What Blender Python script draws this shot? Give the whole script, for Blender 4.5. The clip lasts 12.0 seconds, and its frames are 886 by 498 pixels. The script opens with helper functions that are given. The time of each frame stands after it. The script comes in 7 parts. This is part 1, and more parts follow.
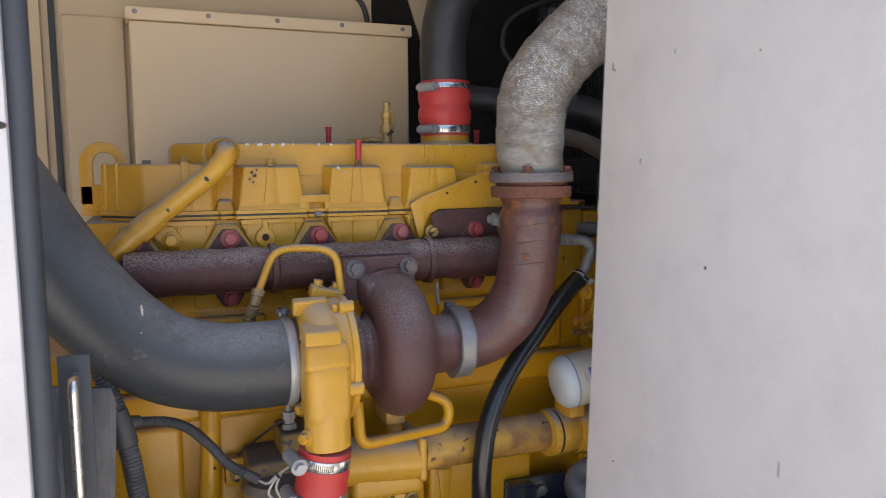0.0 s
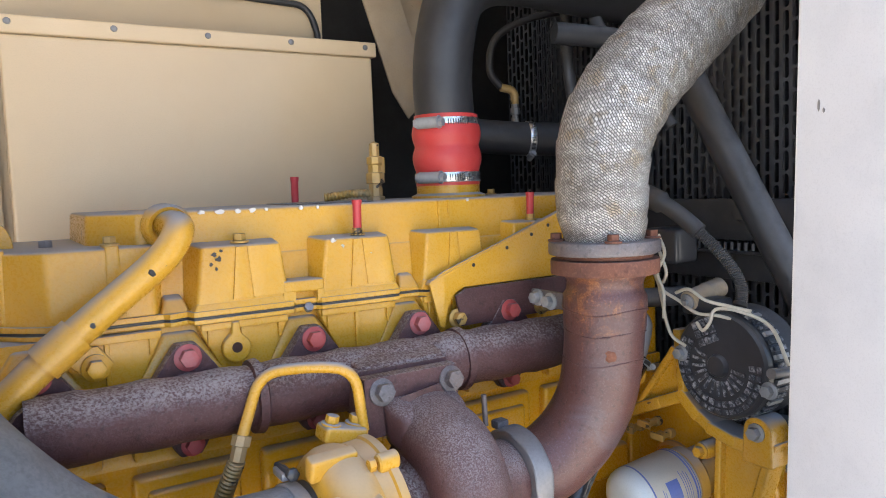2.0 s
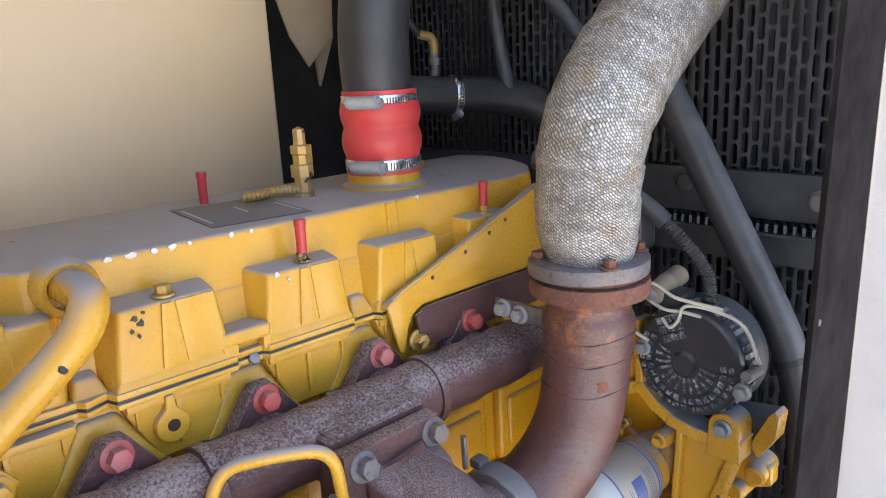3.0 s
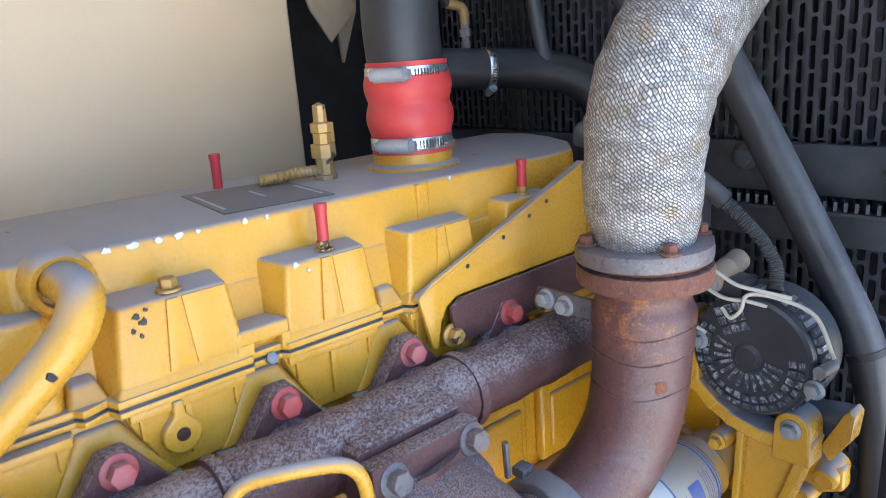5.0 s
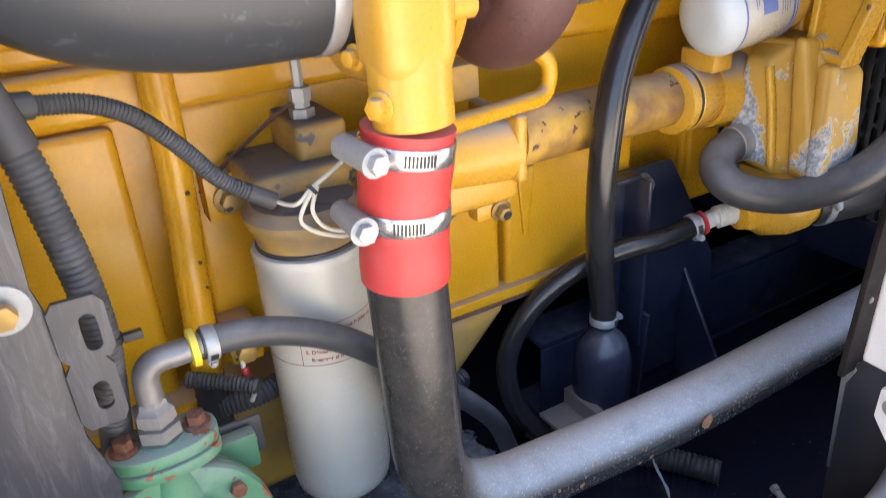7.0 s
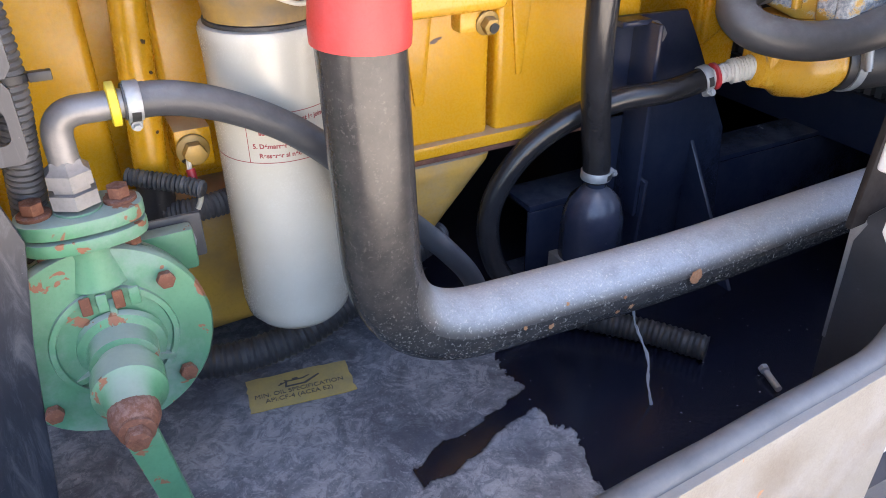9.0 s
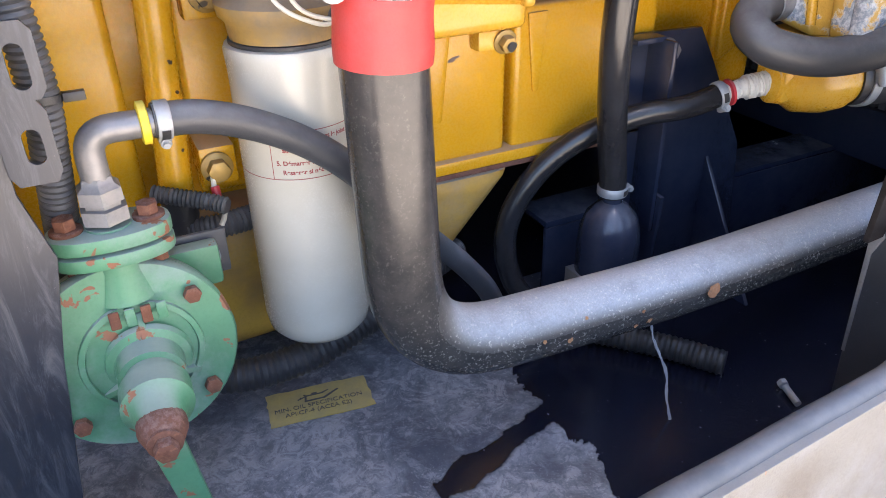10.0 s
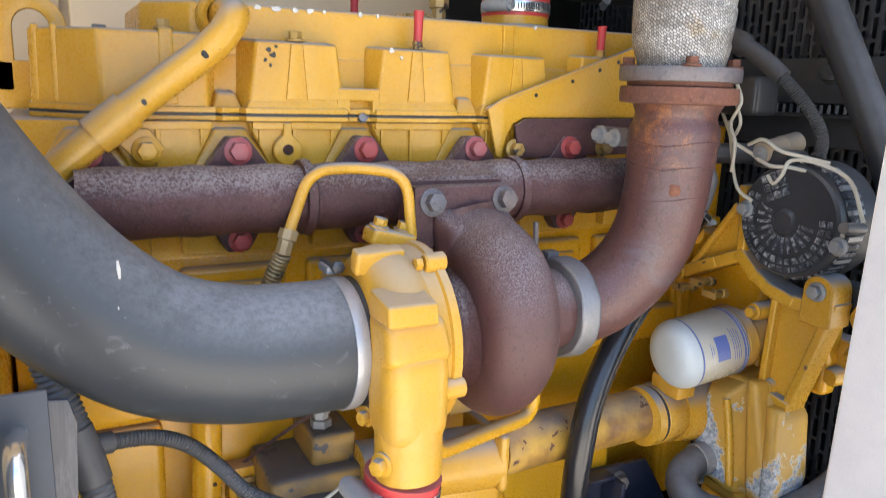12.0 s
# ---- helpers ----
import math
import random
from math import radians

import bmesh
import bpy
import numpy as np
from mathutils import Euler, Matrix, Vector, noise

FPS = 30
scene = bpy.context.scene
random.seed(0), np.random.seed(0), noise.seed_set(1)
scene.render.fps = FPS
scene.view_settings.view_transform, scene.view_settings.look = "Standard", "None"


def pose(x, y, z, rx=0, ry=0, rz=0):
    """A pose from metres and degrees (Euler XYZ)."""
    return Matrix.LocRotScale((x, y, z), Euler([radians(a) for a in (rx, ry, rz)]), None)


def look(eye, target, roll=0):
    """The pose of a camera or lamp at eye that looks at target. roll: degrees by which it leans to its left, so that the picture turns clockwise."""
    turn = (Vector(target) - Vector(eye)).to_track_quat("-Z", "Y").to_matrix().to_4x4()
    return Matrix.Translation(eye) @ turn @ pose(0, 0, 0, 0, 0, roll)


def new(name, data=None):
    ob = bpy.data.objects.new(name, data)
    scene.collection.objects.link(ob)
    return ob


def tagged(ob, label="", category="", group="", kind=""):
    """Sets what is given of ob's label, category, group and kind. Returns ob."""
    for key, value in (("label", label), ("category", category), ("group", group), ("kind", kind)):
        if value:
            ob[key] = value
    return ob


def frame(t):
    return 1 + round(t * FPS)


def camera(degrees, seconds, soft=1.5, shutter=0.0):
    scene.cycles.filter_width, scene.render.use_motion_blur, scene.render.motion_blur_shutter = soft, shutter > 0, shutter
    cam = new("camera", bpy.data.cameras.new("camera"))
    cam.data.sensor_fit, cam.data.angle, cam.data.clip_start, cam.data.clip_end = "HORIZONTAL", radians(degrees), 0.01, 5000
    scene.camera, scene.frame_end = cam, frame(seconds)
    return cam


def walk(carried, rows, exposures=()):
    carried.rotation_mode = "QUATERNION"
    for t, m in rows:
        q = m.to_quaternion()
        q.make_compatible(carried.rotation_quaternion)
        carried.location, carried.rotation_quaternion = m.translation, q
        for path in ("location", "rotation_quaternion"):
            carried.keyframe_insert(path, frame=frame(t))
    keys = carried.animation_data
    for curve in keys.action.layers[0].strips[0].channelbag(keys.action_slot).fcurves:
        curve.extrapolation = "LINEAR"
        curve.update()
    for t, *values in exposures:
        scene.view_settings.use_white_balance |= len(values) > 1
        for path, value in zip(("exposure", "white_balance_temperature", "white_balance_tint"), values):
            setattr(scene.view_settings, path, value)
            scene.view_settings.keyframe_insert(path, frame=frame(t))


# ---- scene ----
cam = camera(62.2, 12.0, soft=0.9, shutter=0.2)
PATH = [
    (0, (-0.308, -1.388, 1.418), (0.44, 0.455, 1.211), -0.5),
    (0.5, (-0.388, -1.224, 1.458), (0.394, 0.596, 1.184), -0.6),
    (1, (-0.377, -1.003, 1.499), (0.637, 0.7, 1.231), 0.5),
    (1.5, (-0.4, -0.949, 1.512), (0.558, 0.8, 1.367), -2.4),
    (2, (-0.363, -0.922, 1.498), (0.687, 0.772, 1.329), -2.1),
    (2.5, (-0.371, -0.818, 1.572), (0.821, 0.744, 1.199), -2.5),
    (3, (-0.37, -0.693, 1.656), (0.958, 0.72, 1.165), -2.8),
    (3.2, (-0.353, -0.65, 1.67), (0.976, 0.746, 1.131), -3.1),
    (4.8, (-0.3, -0.586, 1.664), (0.985, 0.831, 1.081), -3.8),
    (5, (-0.315, -0.621, 1.633), (0.948, 0.839, 1.11), -4.1),
    (5.5, (-0.359, -0.721, 1.503), (0.821, 0.842, 1.096), -3.8),
    (6, (-0.361, -0.793, 1.39), (0.757, 0.795, 0.914), -3.8),
    (6.5, (-0.366, -0.823, 1.276), (0.633, 0.772, 0.597), -3.1),
    (7, (-0.334, -0.8, 1.164), (0.534, 0.764, 0.27), -3.6),
    (7.5, (-0.317, -0.795, 1.078), (0.502, 0.733, 0.082), -2.4),
    (7.7, (-0.307, -0.795, 1.057), (0.506, 0.721, 0.036), -1.9),
    (9.3, (-0.289, -0.822, 0.997), (0.498, 0.698, -0.038), -0.2),
    (9.5, (-0.293, -0.823, 0.997), (0.488, 0.706, -0.029), -0.5),
    (10, (-0.302, -0.822, 1.001), (0.472, 0.731, 0.007), -1.0),
    (10.5, (-0.301, -0.825, 1.036), (0.467, 0.754, 0.078), -1.6),
    (11, (-0.324, -0.852, 1.144), (0.464, 0.814, 0.367), -1.2),
    (11.5, (-0.339, -0.885, 1.282), (0.525, 0.825, 0.707), 1.8),
    (12, (-0.361, -0.899, 1.381), (0.557, 0.826, 0.955), 1.8),
]
EXPOSURES = [(0.0, 1.45, 6350, 11), (0.7, 1.54, 6450, 12), (1.0, 1.9, 6500, 11), (1.5, 2.2, 6300, 10), (2.5, 2.34, 5950, 8), (3.0, 2.4, 6000, 10), (5.2, 2.62, 5350, 7), (6.0, 2.55, 5900, 9), (6.5, 2.5, 6800, 12), (7.5, 2.93, 6350, 13), (9.5, 3.05, 6600, 15), (10.5, 3.02, 6400, 14), (11.0, 2.74, 6150, 13), (11.5, 2.62, 6600, 13), (12.0, 2.42, 6200, 8)]
walk(cam, [(t, look(eye, target, roll)) for t, eye, target, roll in PATH], EXPOSURES)

# ---- light ----
SUN_ELEV, SUN_AZ = 77.0, 15.0   # the sun stands behind the canopy, so its open side lies in shade
world = bpy.data.worlds.new("sky")
scene.world = world
world.use_nodes = True
wn = world.node_tree.nodes
sky = wn.new("ShaderNodeTexSky")
sky.sky_type = 'NISHITA'
sky.sun_disc = False
sky.sun_elevation = radians(SUN_ELEV)
sky.sun_rotation = radians(SUN_AZ)
sky.dust_density = 3.0
world.node_tree.links.new(sky.outputs[0], wn["Background"].inputs[0])
wn["Background"].inputs[1].default_value = 0.15
sun = new("sun", bpy.data.lights.new("sun", 'SUN'))
sun.data.energy, sun.data.angle, sun.data.color = 4.6, radians(0.6), (1.0, 0.93, 0.82)
sx = math.sin(radians(SUN_AZ)) * math.cos(radians(SUN_ELEV))
sy = math.cos(radians(SUN_AZ)) * math.cos(radians(SUN_ELEV))
sun.matrix_world = look((sx * 20, sy * 20, math.sin(radians(SUN_ELEV)) * 20), (0, 0, 0))


# ---- materials ----
class Nodes:
    """A short hand for building node materials."""

    def __init__(self, name):
        self.m = bpy.data.materials.new(name)
        self.m.use_nodes = True
        self.t = self.m.node_tree
        self.b = self.t.nodes["Principled BSDF"]
        self.co = self.t.nodes.new("ShaderNodeTexCoord")

    def add(self, kind, **ins):
        n = self.t.nodes.new(kind)
        for k, v in ins.items():
            k = k.replace("_", " ")
            self.set(n.inputs[k], v)
        return n

    def set(self, socket, v):
        if isinstance(v, bpy.types.NodeSocket):
            self.t.links.new(v, socket)
        else:
            socket.default_value = v

    def noise(self, scale, detail=4.0, rough=0.6, dist=0.0, where="Object"):
        n = self.add("ShaderNodeTexNoise", Scale=scale, Detail=detail, Roughness=rough, Distortion=dist)
        self.t.links.new(self.co.outputs[where], n.inputs["Vector"])
        return n.outputs["Fac"]

    def ramp(self, v, lo, hi, a=0.0, b=1.0):
        n = self.add("ShaderNodeMapRange")
        n.interpolation_type = 'SMOOTHSTEP'
        for i, q in enumerate((v, lo, hi, a, b)):
            self.set(n.inputs[i], q)
        return n.outputs[0]

    def math(self, op, a, b=0.0, c=0.0):
        n = self.t.nodes.new("ShaderNodeMath")
        n.operation = op
        for i, q in enumerate((a, b, c)):
            self.set(n.inputs[i], q)
        return n.outputs[0]

    def mix(self, f, a, b):
        n = self.t.nodes.new("ShaderNodeMix")
        n.data_type = 'RGBA'
        for i, q in ((0, f), (6, a), (7, b)):
            if isinstance(q, tuple) and len(q) == 3:
                q = (*q, 1)
            self.set(n.inputs[i], q)
        return n.outputs[2]

    def bump(self, h, strength=0.3, dist=0.001, under=None):
        n = self.add("ShaderNodeBump", Strength=strength, Distance=dist, Height=h)
        if under:
            self.t.links.new(under, n.inputs["Normal"])
        return n.outputs[0]

    def up(self):
        g = self.t.nodes.new("ShaderNodeNewGeometry")
        s = self.t.nodes.new("ShaderNodeSeparateXYZ")
        self.t.links.new(g.outputs["Normal"], s.inputs[0])
        return s.outputs[2]

    def out(self, color, rough, metal=0.0, normal=None, **more):
        if isinstance(color, tuple) and len(color) == 3:
            color = (*color, 1)
        self.set(self.b.inputs["Base Color"], color)
        self.set(self.b.inputs["Roughness"], rough)
        self.set(self.b.inputs["Metallic"], metal)
        if normal:
            self.set(self.b.inputs["Normal"], normal)
        for k, v in more.items():
            self.set(self.b.inputs[k.replace("_", " ")], v)
        return self.m


DUST = (0.30, 0.315, 0.345)


def painted(name, base, other, rough=0.4, dust=0.6, dust_all=0.1, chip=None, chip_at=0.72, grain=260.0, bump=0.15, dust_color=DUST, metal=0.0, blot=7.0):
    """Old paint: blotches, fine grain, settled dust on what faces up, and chips down to the primer."""
    n = Nodes(name)
    big, fine = n.noise(blot, 5), n.noise(grain, 3)
    col = n.mix(n.ramp(big, 0.35, 0.68), base, other)
    col = n.mix(n.ramp(fine, 0.45, 0.75, 0.0, 0.22), col, tuple(0.6 * c for c in base))
    settle = n.math('MULTIPLY', n.ramp(n.up(), 0.35, 0.95, 0.0, dust), n.ramp(n.noise(22, 5), 0.2, 0.5, 0.7, 1.0))
    film = n.math('MULTIPLY', n.ramp(n.noise(11, 6, 0.7), 0.42, 0.75), dust_all)
    d = n.math('MAXIMUM', settle, film)
    col = n.mix(d, col, dust_color)
    r = n.math('MULTIPLY_ADD', d, 0.85 - rough, rough)
    r = n.math('ADD', r, n.ramp(fine, 0.3, 0.7, -0.05, 0.08))
    height = fine
    if chip:
        c = n.ramp(n.noise(34, 4, 0.55, 0.4), chip_at, chip_at + 0.02)
        col = n.mix(c, col, chip)
        r = n.math('MULTIPLY_ADD', c, 0.2, r)
        height = n.math('SUBTRACT', height, c)
    return n.out(col, r, metal, n.bump(height, bump, 0.0012))


def cast(name, base, speck, spots, rough=0.75, bump=0.6, scale=220.0, dust=0.25):
    """Rough rusty casting: a coat with fine light and dark specks, larger stains, and dust caught on its grains."""
    n = Nodes(name)
    a, f, s = n.noise(9, 6, 0.65), n.noise(scale, 5, 0.75), n.noise(scale * 0.4, 4, 0.65)
    col = n.mix(n.ramp(a, 0.35, 0.7), base, spots)
    col = n.mix(n.ramp(n.noise(28, 6, 0.75), 0.45, 0.7, 0.0, 0.45), col, tuple(0.55 * c for c in base))
    col = n.mix(n.ramp(f, 0.48, 0.68, 0.0, 0.45), col, speck)
    col = n.mix(n.ramp(s, 0.53, 0.70, 0.0, 0.6), col, tuple(0.35 * c for c in base))
    caught = n.ramp(n.math('ADD', n.math('MULTIPLY', f, 0.75), n.math('MULTIPLY', a, 0.25)), 0.43, 0.58, 0.08, 1.0)
    settle = n.math('MULTIPLY', n.ramp(n.up(), 0.1, 0.85, 0.0, dust), caught)
    col = n.mix(settle, col, (0.30, 0.275, 0.28))
    return n.out(col, rough, 0.0, n.bump(n.math('ADD', f, s), bump, 0.0014))


def rubber(name, base, dusty=0.4, rough=0.55, scale=14.0, low=0.3, gloss=0.5):
    n = Nodes(name)
    a, f = n.noise(scale, 6, 0.7), n.noise(300, 3)
    settle = n.math('MULTIPLY', n.ramp(n.up(), -0.1, 0.9, 0.05, dusty), n.ramp(a, 0.3, 0.7, low, 1.0))
    marks = n.ramp(n.noise(60, 5, 0.75), 0.66, 0.72, 0.0, 0.35 * dusty + 0.1)
    d = n.math('MAXIMUM', settle, marks)
    col = n.mix(d, base, (0.275, 0.285, 0.31))
    return n.out(col, n.math('MULTIPLY_ADD', d, 0.35, rough), 0.0, n.bump(n.math('ADD', f, n.noise(110, 5, 0.7)), 0.22, 0.0010), Specular_IOR_Level=gloss)


YELLOW = painted("yellow_enamel", (0.60, 0.330, 0.028), (0.545, 0.288, 0.026), 0.27, 0.95, 0.07, (0.12, 0.07, 0.05), 0.735)
YELLOW_TURBO = painted("yellow_enamel_turbo", (0.60, 0.330, 0.030), (0.55, 0.292, 0.028), 0.30, 0.72, 0.14, (0.12, 0.07, 0.05), 0.75, dust_color=(0.49, 0.425, 0.33))
YELLOW_LOW = painted("yellow_enamel_low", (0.66, 0.345, 0.011), (0.585, 0.290, 0.011), 0.26, 0.5, 0.02, (0.10, 0.06, 0.05), 0.76, blot=4.0)
YELLOW_WORN = painted("yellow_enamel_worn", (0.60, 0.34, 0.05), (0.36, 0.22, 0.08), 0.45, 0.7, 0.3, (0.42, 0.43, 0.44), 0.70)
YELLOW_BURNT = painted("yellow_scorched", (0.52, 0.30, 0.045), (0.16, 0.075, 0.035), 0.42, 0.35, 0.10, (0.10, 0.045, 0.03), 0.64, blot=13.0)
MANIFOLD = cast("manifold_iron", (0.072, 0.030, 0.031), (0.140, 0.085, 0.09), (0.092, 0.036, 0.035), 0.5, 1.0, 290.0, 1.0)
TURBINE = cast("turbine_iron", (0.088, 0.040, 0.038), (0.115, 0.070, 0.068), (0.104, 0.046, 0.042), 0.46, 0.4, 520.0, 0.8)
def elbow_rust():
    """Burnt brown steel, bluish where it ran hottest, with streaks and blooms of orange rust towards the neck."""
    n = Nodes("rusty_pipe")
    a, f, s = n.noise(9, 6, 0.65), n.noise(360, 5, 0.75), n.noise(150, 4, 0.65)
    pos = n.t.nodes.new("ShaderNodeSeparateXYZ")
    n.t.links.new(n.co.outputs["Object"], pos.inputs[0])
    col = n.mix(n.ramp(a, 0.35, 0.7), (0.080, 0.037, 0.036), (0.108, 0.044, 0.035))
    col = n.mix(n.ramp(f, 0.50, 0.66, 0.0, 0.5), col, (0.145, 0.105, 0.108))
    col = n.mix(n.ramp(s, 0.54, 0.68, 0.0, 0.65), col, (0.036, 0.019, 0.018))
    near = n.ramp(pos.outputs[2], 1.20, 1.37, 0.0, 0.16)
    orange = n.ramp(n.math('ADD', n.noise(30, 8, 0.8, 0.6), near), 0.63, 0.78, 0.0, 0.9)
    col = n.mix(orange, col, n.mix(n.ramp(f, 0.4, 0.6), (0.155, 0.058, 0.026), (0.30, 0.125, 0.05)))
    ash = n.math('MULTIPLY', n.ramp(n.noise(13, 6, 0.7, 0.8), 0.5, 0.68, 0.0, 0.5), n.ramp(pos.outputs[2], 1.10, 1.30, 1.0, 0.2))
    col = n.mix(ash, col, (0.125, 0.115, 0.13))
    return n.out(col, 0.36, 0.0, n.bump(n.math('ADD', f, s), 0.45, 0.0013))


RUSTPIPE = elbow_rust()
DARKFLANGE = cast("dark_flange", (0.11, 0.105, 0.115), (0.2, 0.19, 0.2), (0.14, 0.10, 0.085), 0.5, 0.3, 300.0)
RUST = cast("rust", (0.16, 0.06, 0.032), (0.25, 0.12, 0.07), (0.10, 0.045, 0.035), 0.85, 0.5, 200.0)
REDBOLT = painted("red_lacquer", (0.42, 0.06, 0.06), (0.32, 0.06, 0.055), 0.5, 0.4, 0.3, (0.15, 0.05, 0.04), 0.66)
REDRUBBER = painted("red_silicone", (0.55, 0.046, 0.042), (0.48, 0.042, 0.04), 0.45, 0.35, 0.12, None, grain=500.0, bump=0.08)
REDPLASTIC = painted("red_cap", (0.45, 0.03, 0.04), (0.38, 0.03, 0.04), 0.4, 0.2, 0.05)
def hose_rubber():
    """Matt grey rubber: dust in its grain and painted daylight where it faces up, rubbed streaks and pale nicks."""
    n = Nodes("grey_rubber")
    grain = n.noise(150, 5, 0.75)
    patch = n.ramp(n.noise(13, 6, 0.7), 0.30, 0.60, 0.55, 1.0)
    # dust raised beyond its own amount, so the upper side looks sunlit
    settle = n.math('MULTIPLY', n.ramp(n.up(), 0.15, 0.95, 0.0, 0.85), n.math('MULTIPLY', patch, n.ramp(grain, 0.35, 0.62, 0.65, 1.0)))
    rub = n.ramp(n.noise(24, 4, 0.6, 2.5), 0.6, 0.72, 0.0, 0.16)
    d = n.math('MAXIMUM', settle, rub)
    col = n.mix(d, (0.036, 0.041, 0.048), (0.30, 0.32, 0.345))
    col = n.mix(n.ramp(n.noise(210, 4, 0.7), 0.70, 0.73, 0.0, 0.5), col, (0.5, 0.5, 0.5))
    return n.out(col, n.math('MULTIPLY_ADD', d, 0.4, 0.42), 0.0, n.bump(grain, 0.18, 0.001))


GREYHOSE = hose_rubber()
BLACKRUBBER = rubber("black_rubber", (0.017, 0.017, 0.019), 0.18, 0.45)
DARKHOSE = rubber("weathered_hose", (0.038, 0.040, 0.046), 0.55, 0.42)
GLOSSHOSE = rubber("glossy_hose", (0.010, 0.010, 0.012), 0.05, 0.17)
def pipe_paint():
    """Glossy black paint under a brownish film, dust and painted sky sheen where it faces up, flecked and scratched
    through to pale metal.
    """
    n = Nodes("black_pipe_paint")
    grit = n.noise(420, 5, 0.75)
    # upward faces: thin dust, plus the sky's reflection put into the colour
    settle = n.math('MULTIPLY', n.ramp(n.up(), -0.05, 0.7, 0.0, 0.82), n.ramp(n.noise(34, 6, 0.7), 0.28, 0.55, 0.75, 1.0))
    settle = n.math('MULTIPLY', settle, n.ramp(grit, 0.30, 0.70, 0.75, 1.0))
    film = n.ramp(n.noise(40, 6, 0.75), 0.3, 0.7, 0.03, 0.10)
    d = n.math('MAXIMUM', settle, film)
    # the blue-grey on top imitates reflected sky
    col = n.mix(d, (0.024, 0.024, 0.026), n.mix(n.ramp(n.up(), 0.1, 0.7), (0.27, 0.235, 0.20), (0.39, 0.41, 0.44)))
    fleck = n.ramp(n.noise(260, 5, 0.75), 0.565, 0.62, 0.0, 0.6)
    pos = n.t.nodes.new("ShaderNodeSeparateXYZ")
    n.t.links.new(n.co.outputs["Object"], pos.inputs[0])
    splash = n.ramp(pos.outputs[2], 0.53, 0.62, 1.0, 0.12)
    fleck = n.math('MULTIPLY', fleck, n.math('MULTIPLY', splash, n.ramp(n.noise(18, 4, 0.6), 0.40, 0.6, 0.3, 1.0)))
    marks = n.math('MAXIMUM', fleck, n.math('MULTIPLY', splash, n.ramp(n.noise(80, 6, 0.8, 0.6), 0.64, 0.69, 0.0, 0.7)))
    col = n.mix(marks, col, (0.52, 0.49, 0.44))
    r = n.math('MULTIPLY_ADD', d, 0.5, 0.22)
    return n.out(col, r, 0.0, n.bump(n.math('SUBTRACT', n.noise(60, 4, 0.7), marks), 0.25, 0.0012))


BLACKPIPE = pipe_paint()


def scuffed_paint():
    """Black painted sheet steel with streaky rubbed dust and long scratches."""
    n = Nodes("scuffed_black")
    run = n.add("ShaderNodeMapping")
    run.inputs["Scale"].default_value = (26.0, 26.0, 4.0)
    n.t.links.new(n.co.outputs["Object"], run.inputs["Vector"])
    streak = n.add("ShaderNodeTexNoise", Scale=2.2, Detail=7.0, Roughness=0.75, Distortion=0.8)
    n.t.links.new(run.outputs[0], streak.inputs["Vector"])
    rub = n.ramp(streak.outputs["Fac"], 0.46, 0.72, 0.02, 0.26)
    scratch = n.ramp(n.noise(70, 6, 0.8, 1.5), 0.66, 0.70, 0.0, 0.5)
    d = n.math('MAXIMUM', rub, scratch)
    col = n.mix(d, (0.024, 0.028, 0.040), (0.30, 0.31, 0.33))
    return n.out(col, n.math('MULTIPLY_ADD', d, 0.4, 0.32), 0.0, n.bump(n.noise(180, 4), 0.15, 0.001))


SCUFFED = scuffed_paint()
POSTBLACK = rubber("post_black", (0.012, 0.010, 0.010), 0.0, 0.9, low=0.0, gloss=0.02)
BLACKPAINT = rubber("black_paint", (0.011, 0.017, 0.040), 0.22, 0.20)
CONDUIT = rubber("conduit_plastic", (0.05, 0.05, 0.053), 0.35, 0.5)
GRIMY = painted("grimy_yellow", (0.40, 0.24, 0.05), (0.24, 0.165, 0.07), 0.5, 0.95, 0.55, (0.10, 0.10, 0.11), 0.62, dust_color=(0.13, 0.128, 0.135), blot=18.0)
COVERPLATE = painted("dusty_plate", (0.085, 0.080, 0.076), (0.12, 0.112, 0.105), 0.6, 0.32, 0.15, None, grain=500.0, bump=0.06)
GREEN = painted("green_enamel", (0.085, 0.245, 0.135), (0.060, 0.175, 0.10), 0.42, 0.6, 0.55, (0.24, 0.10, 0.055), 0.635)
CREAM = painted("cream_panel", (0.53, 0.425, 0.28), (0.49, 0.38, 0.24), 0.42, 0.3, 0.06, None, grain=500.0, bump=0.05, blot=3.0)
BOXWHITE = painted("cabinet_white", (0.70, 0.56, 0.365), (0.66, 0.515, 0.325), 0.32, 0.3, 0.04, None, grain=500.0, bump=0.04, blot=3.0)
TAN = painted("tan_steel", (0.42, 0.33, 0.22), (0.34, 0.26, 0.17), 0.55, 0.4, 0.2, (0.12, 0.08, 0.05), 0.72)
FILTERWHITE = painted("filter_white", (0.55, 0.53, 0.455), (0.50, 0.475, 0.395), 0.20, 0.3, 0.10, None, grain=500.0, bump=0.03)
DOMEWHITE = painted("filter_ivory", (0.57, 0.62, 0.64), (0.53, 0.58, 0.60), 0.33, 0.1, 0.05, None, grain=400.0, bump=0.03)
BLUEPRINT = painted("blue_print", (0.10, 0.15, 0.42), (0.12, 0.17, 0.45), 0.4, 0.2, 0.1)
REDPRINT = painted("red_print", (0.28, 0.030, 0.035), (0.26, 0.035, 0.04), 0.4, 0.1, 0.05)
PALEPRINT = painted("grey_print", (0.42, 0.45, 0.52), (0.40, 0.43, 0.50), 0.4, 0.1, 0.05)
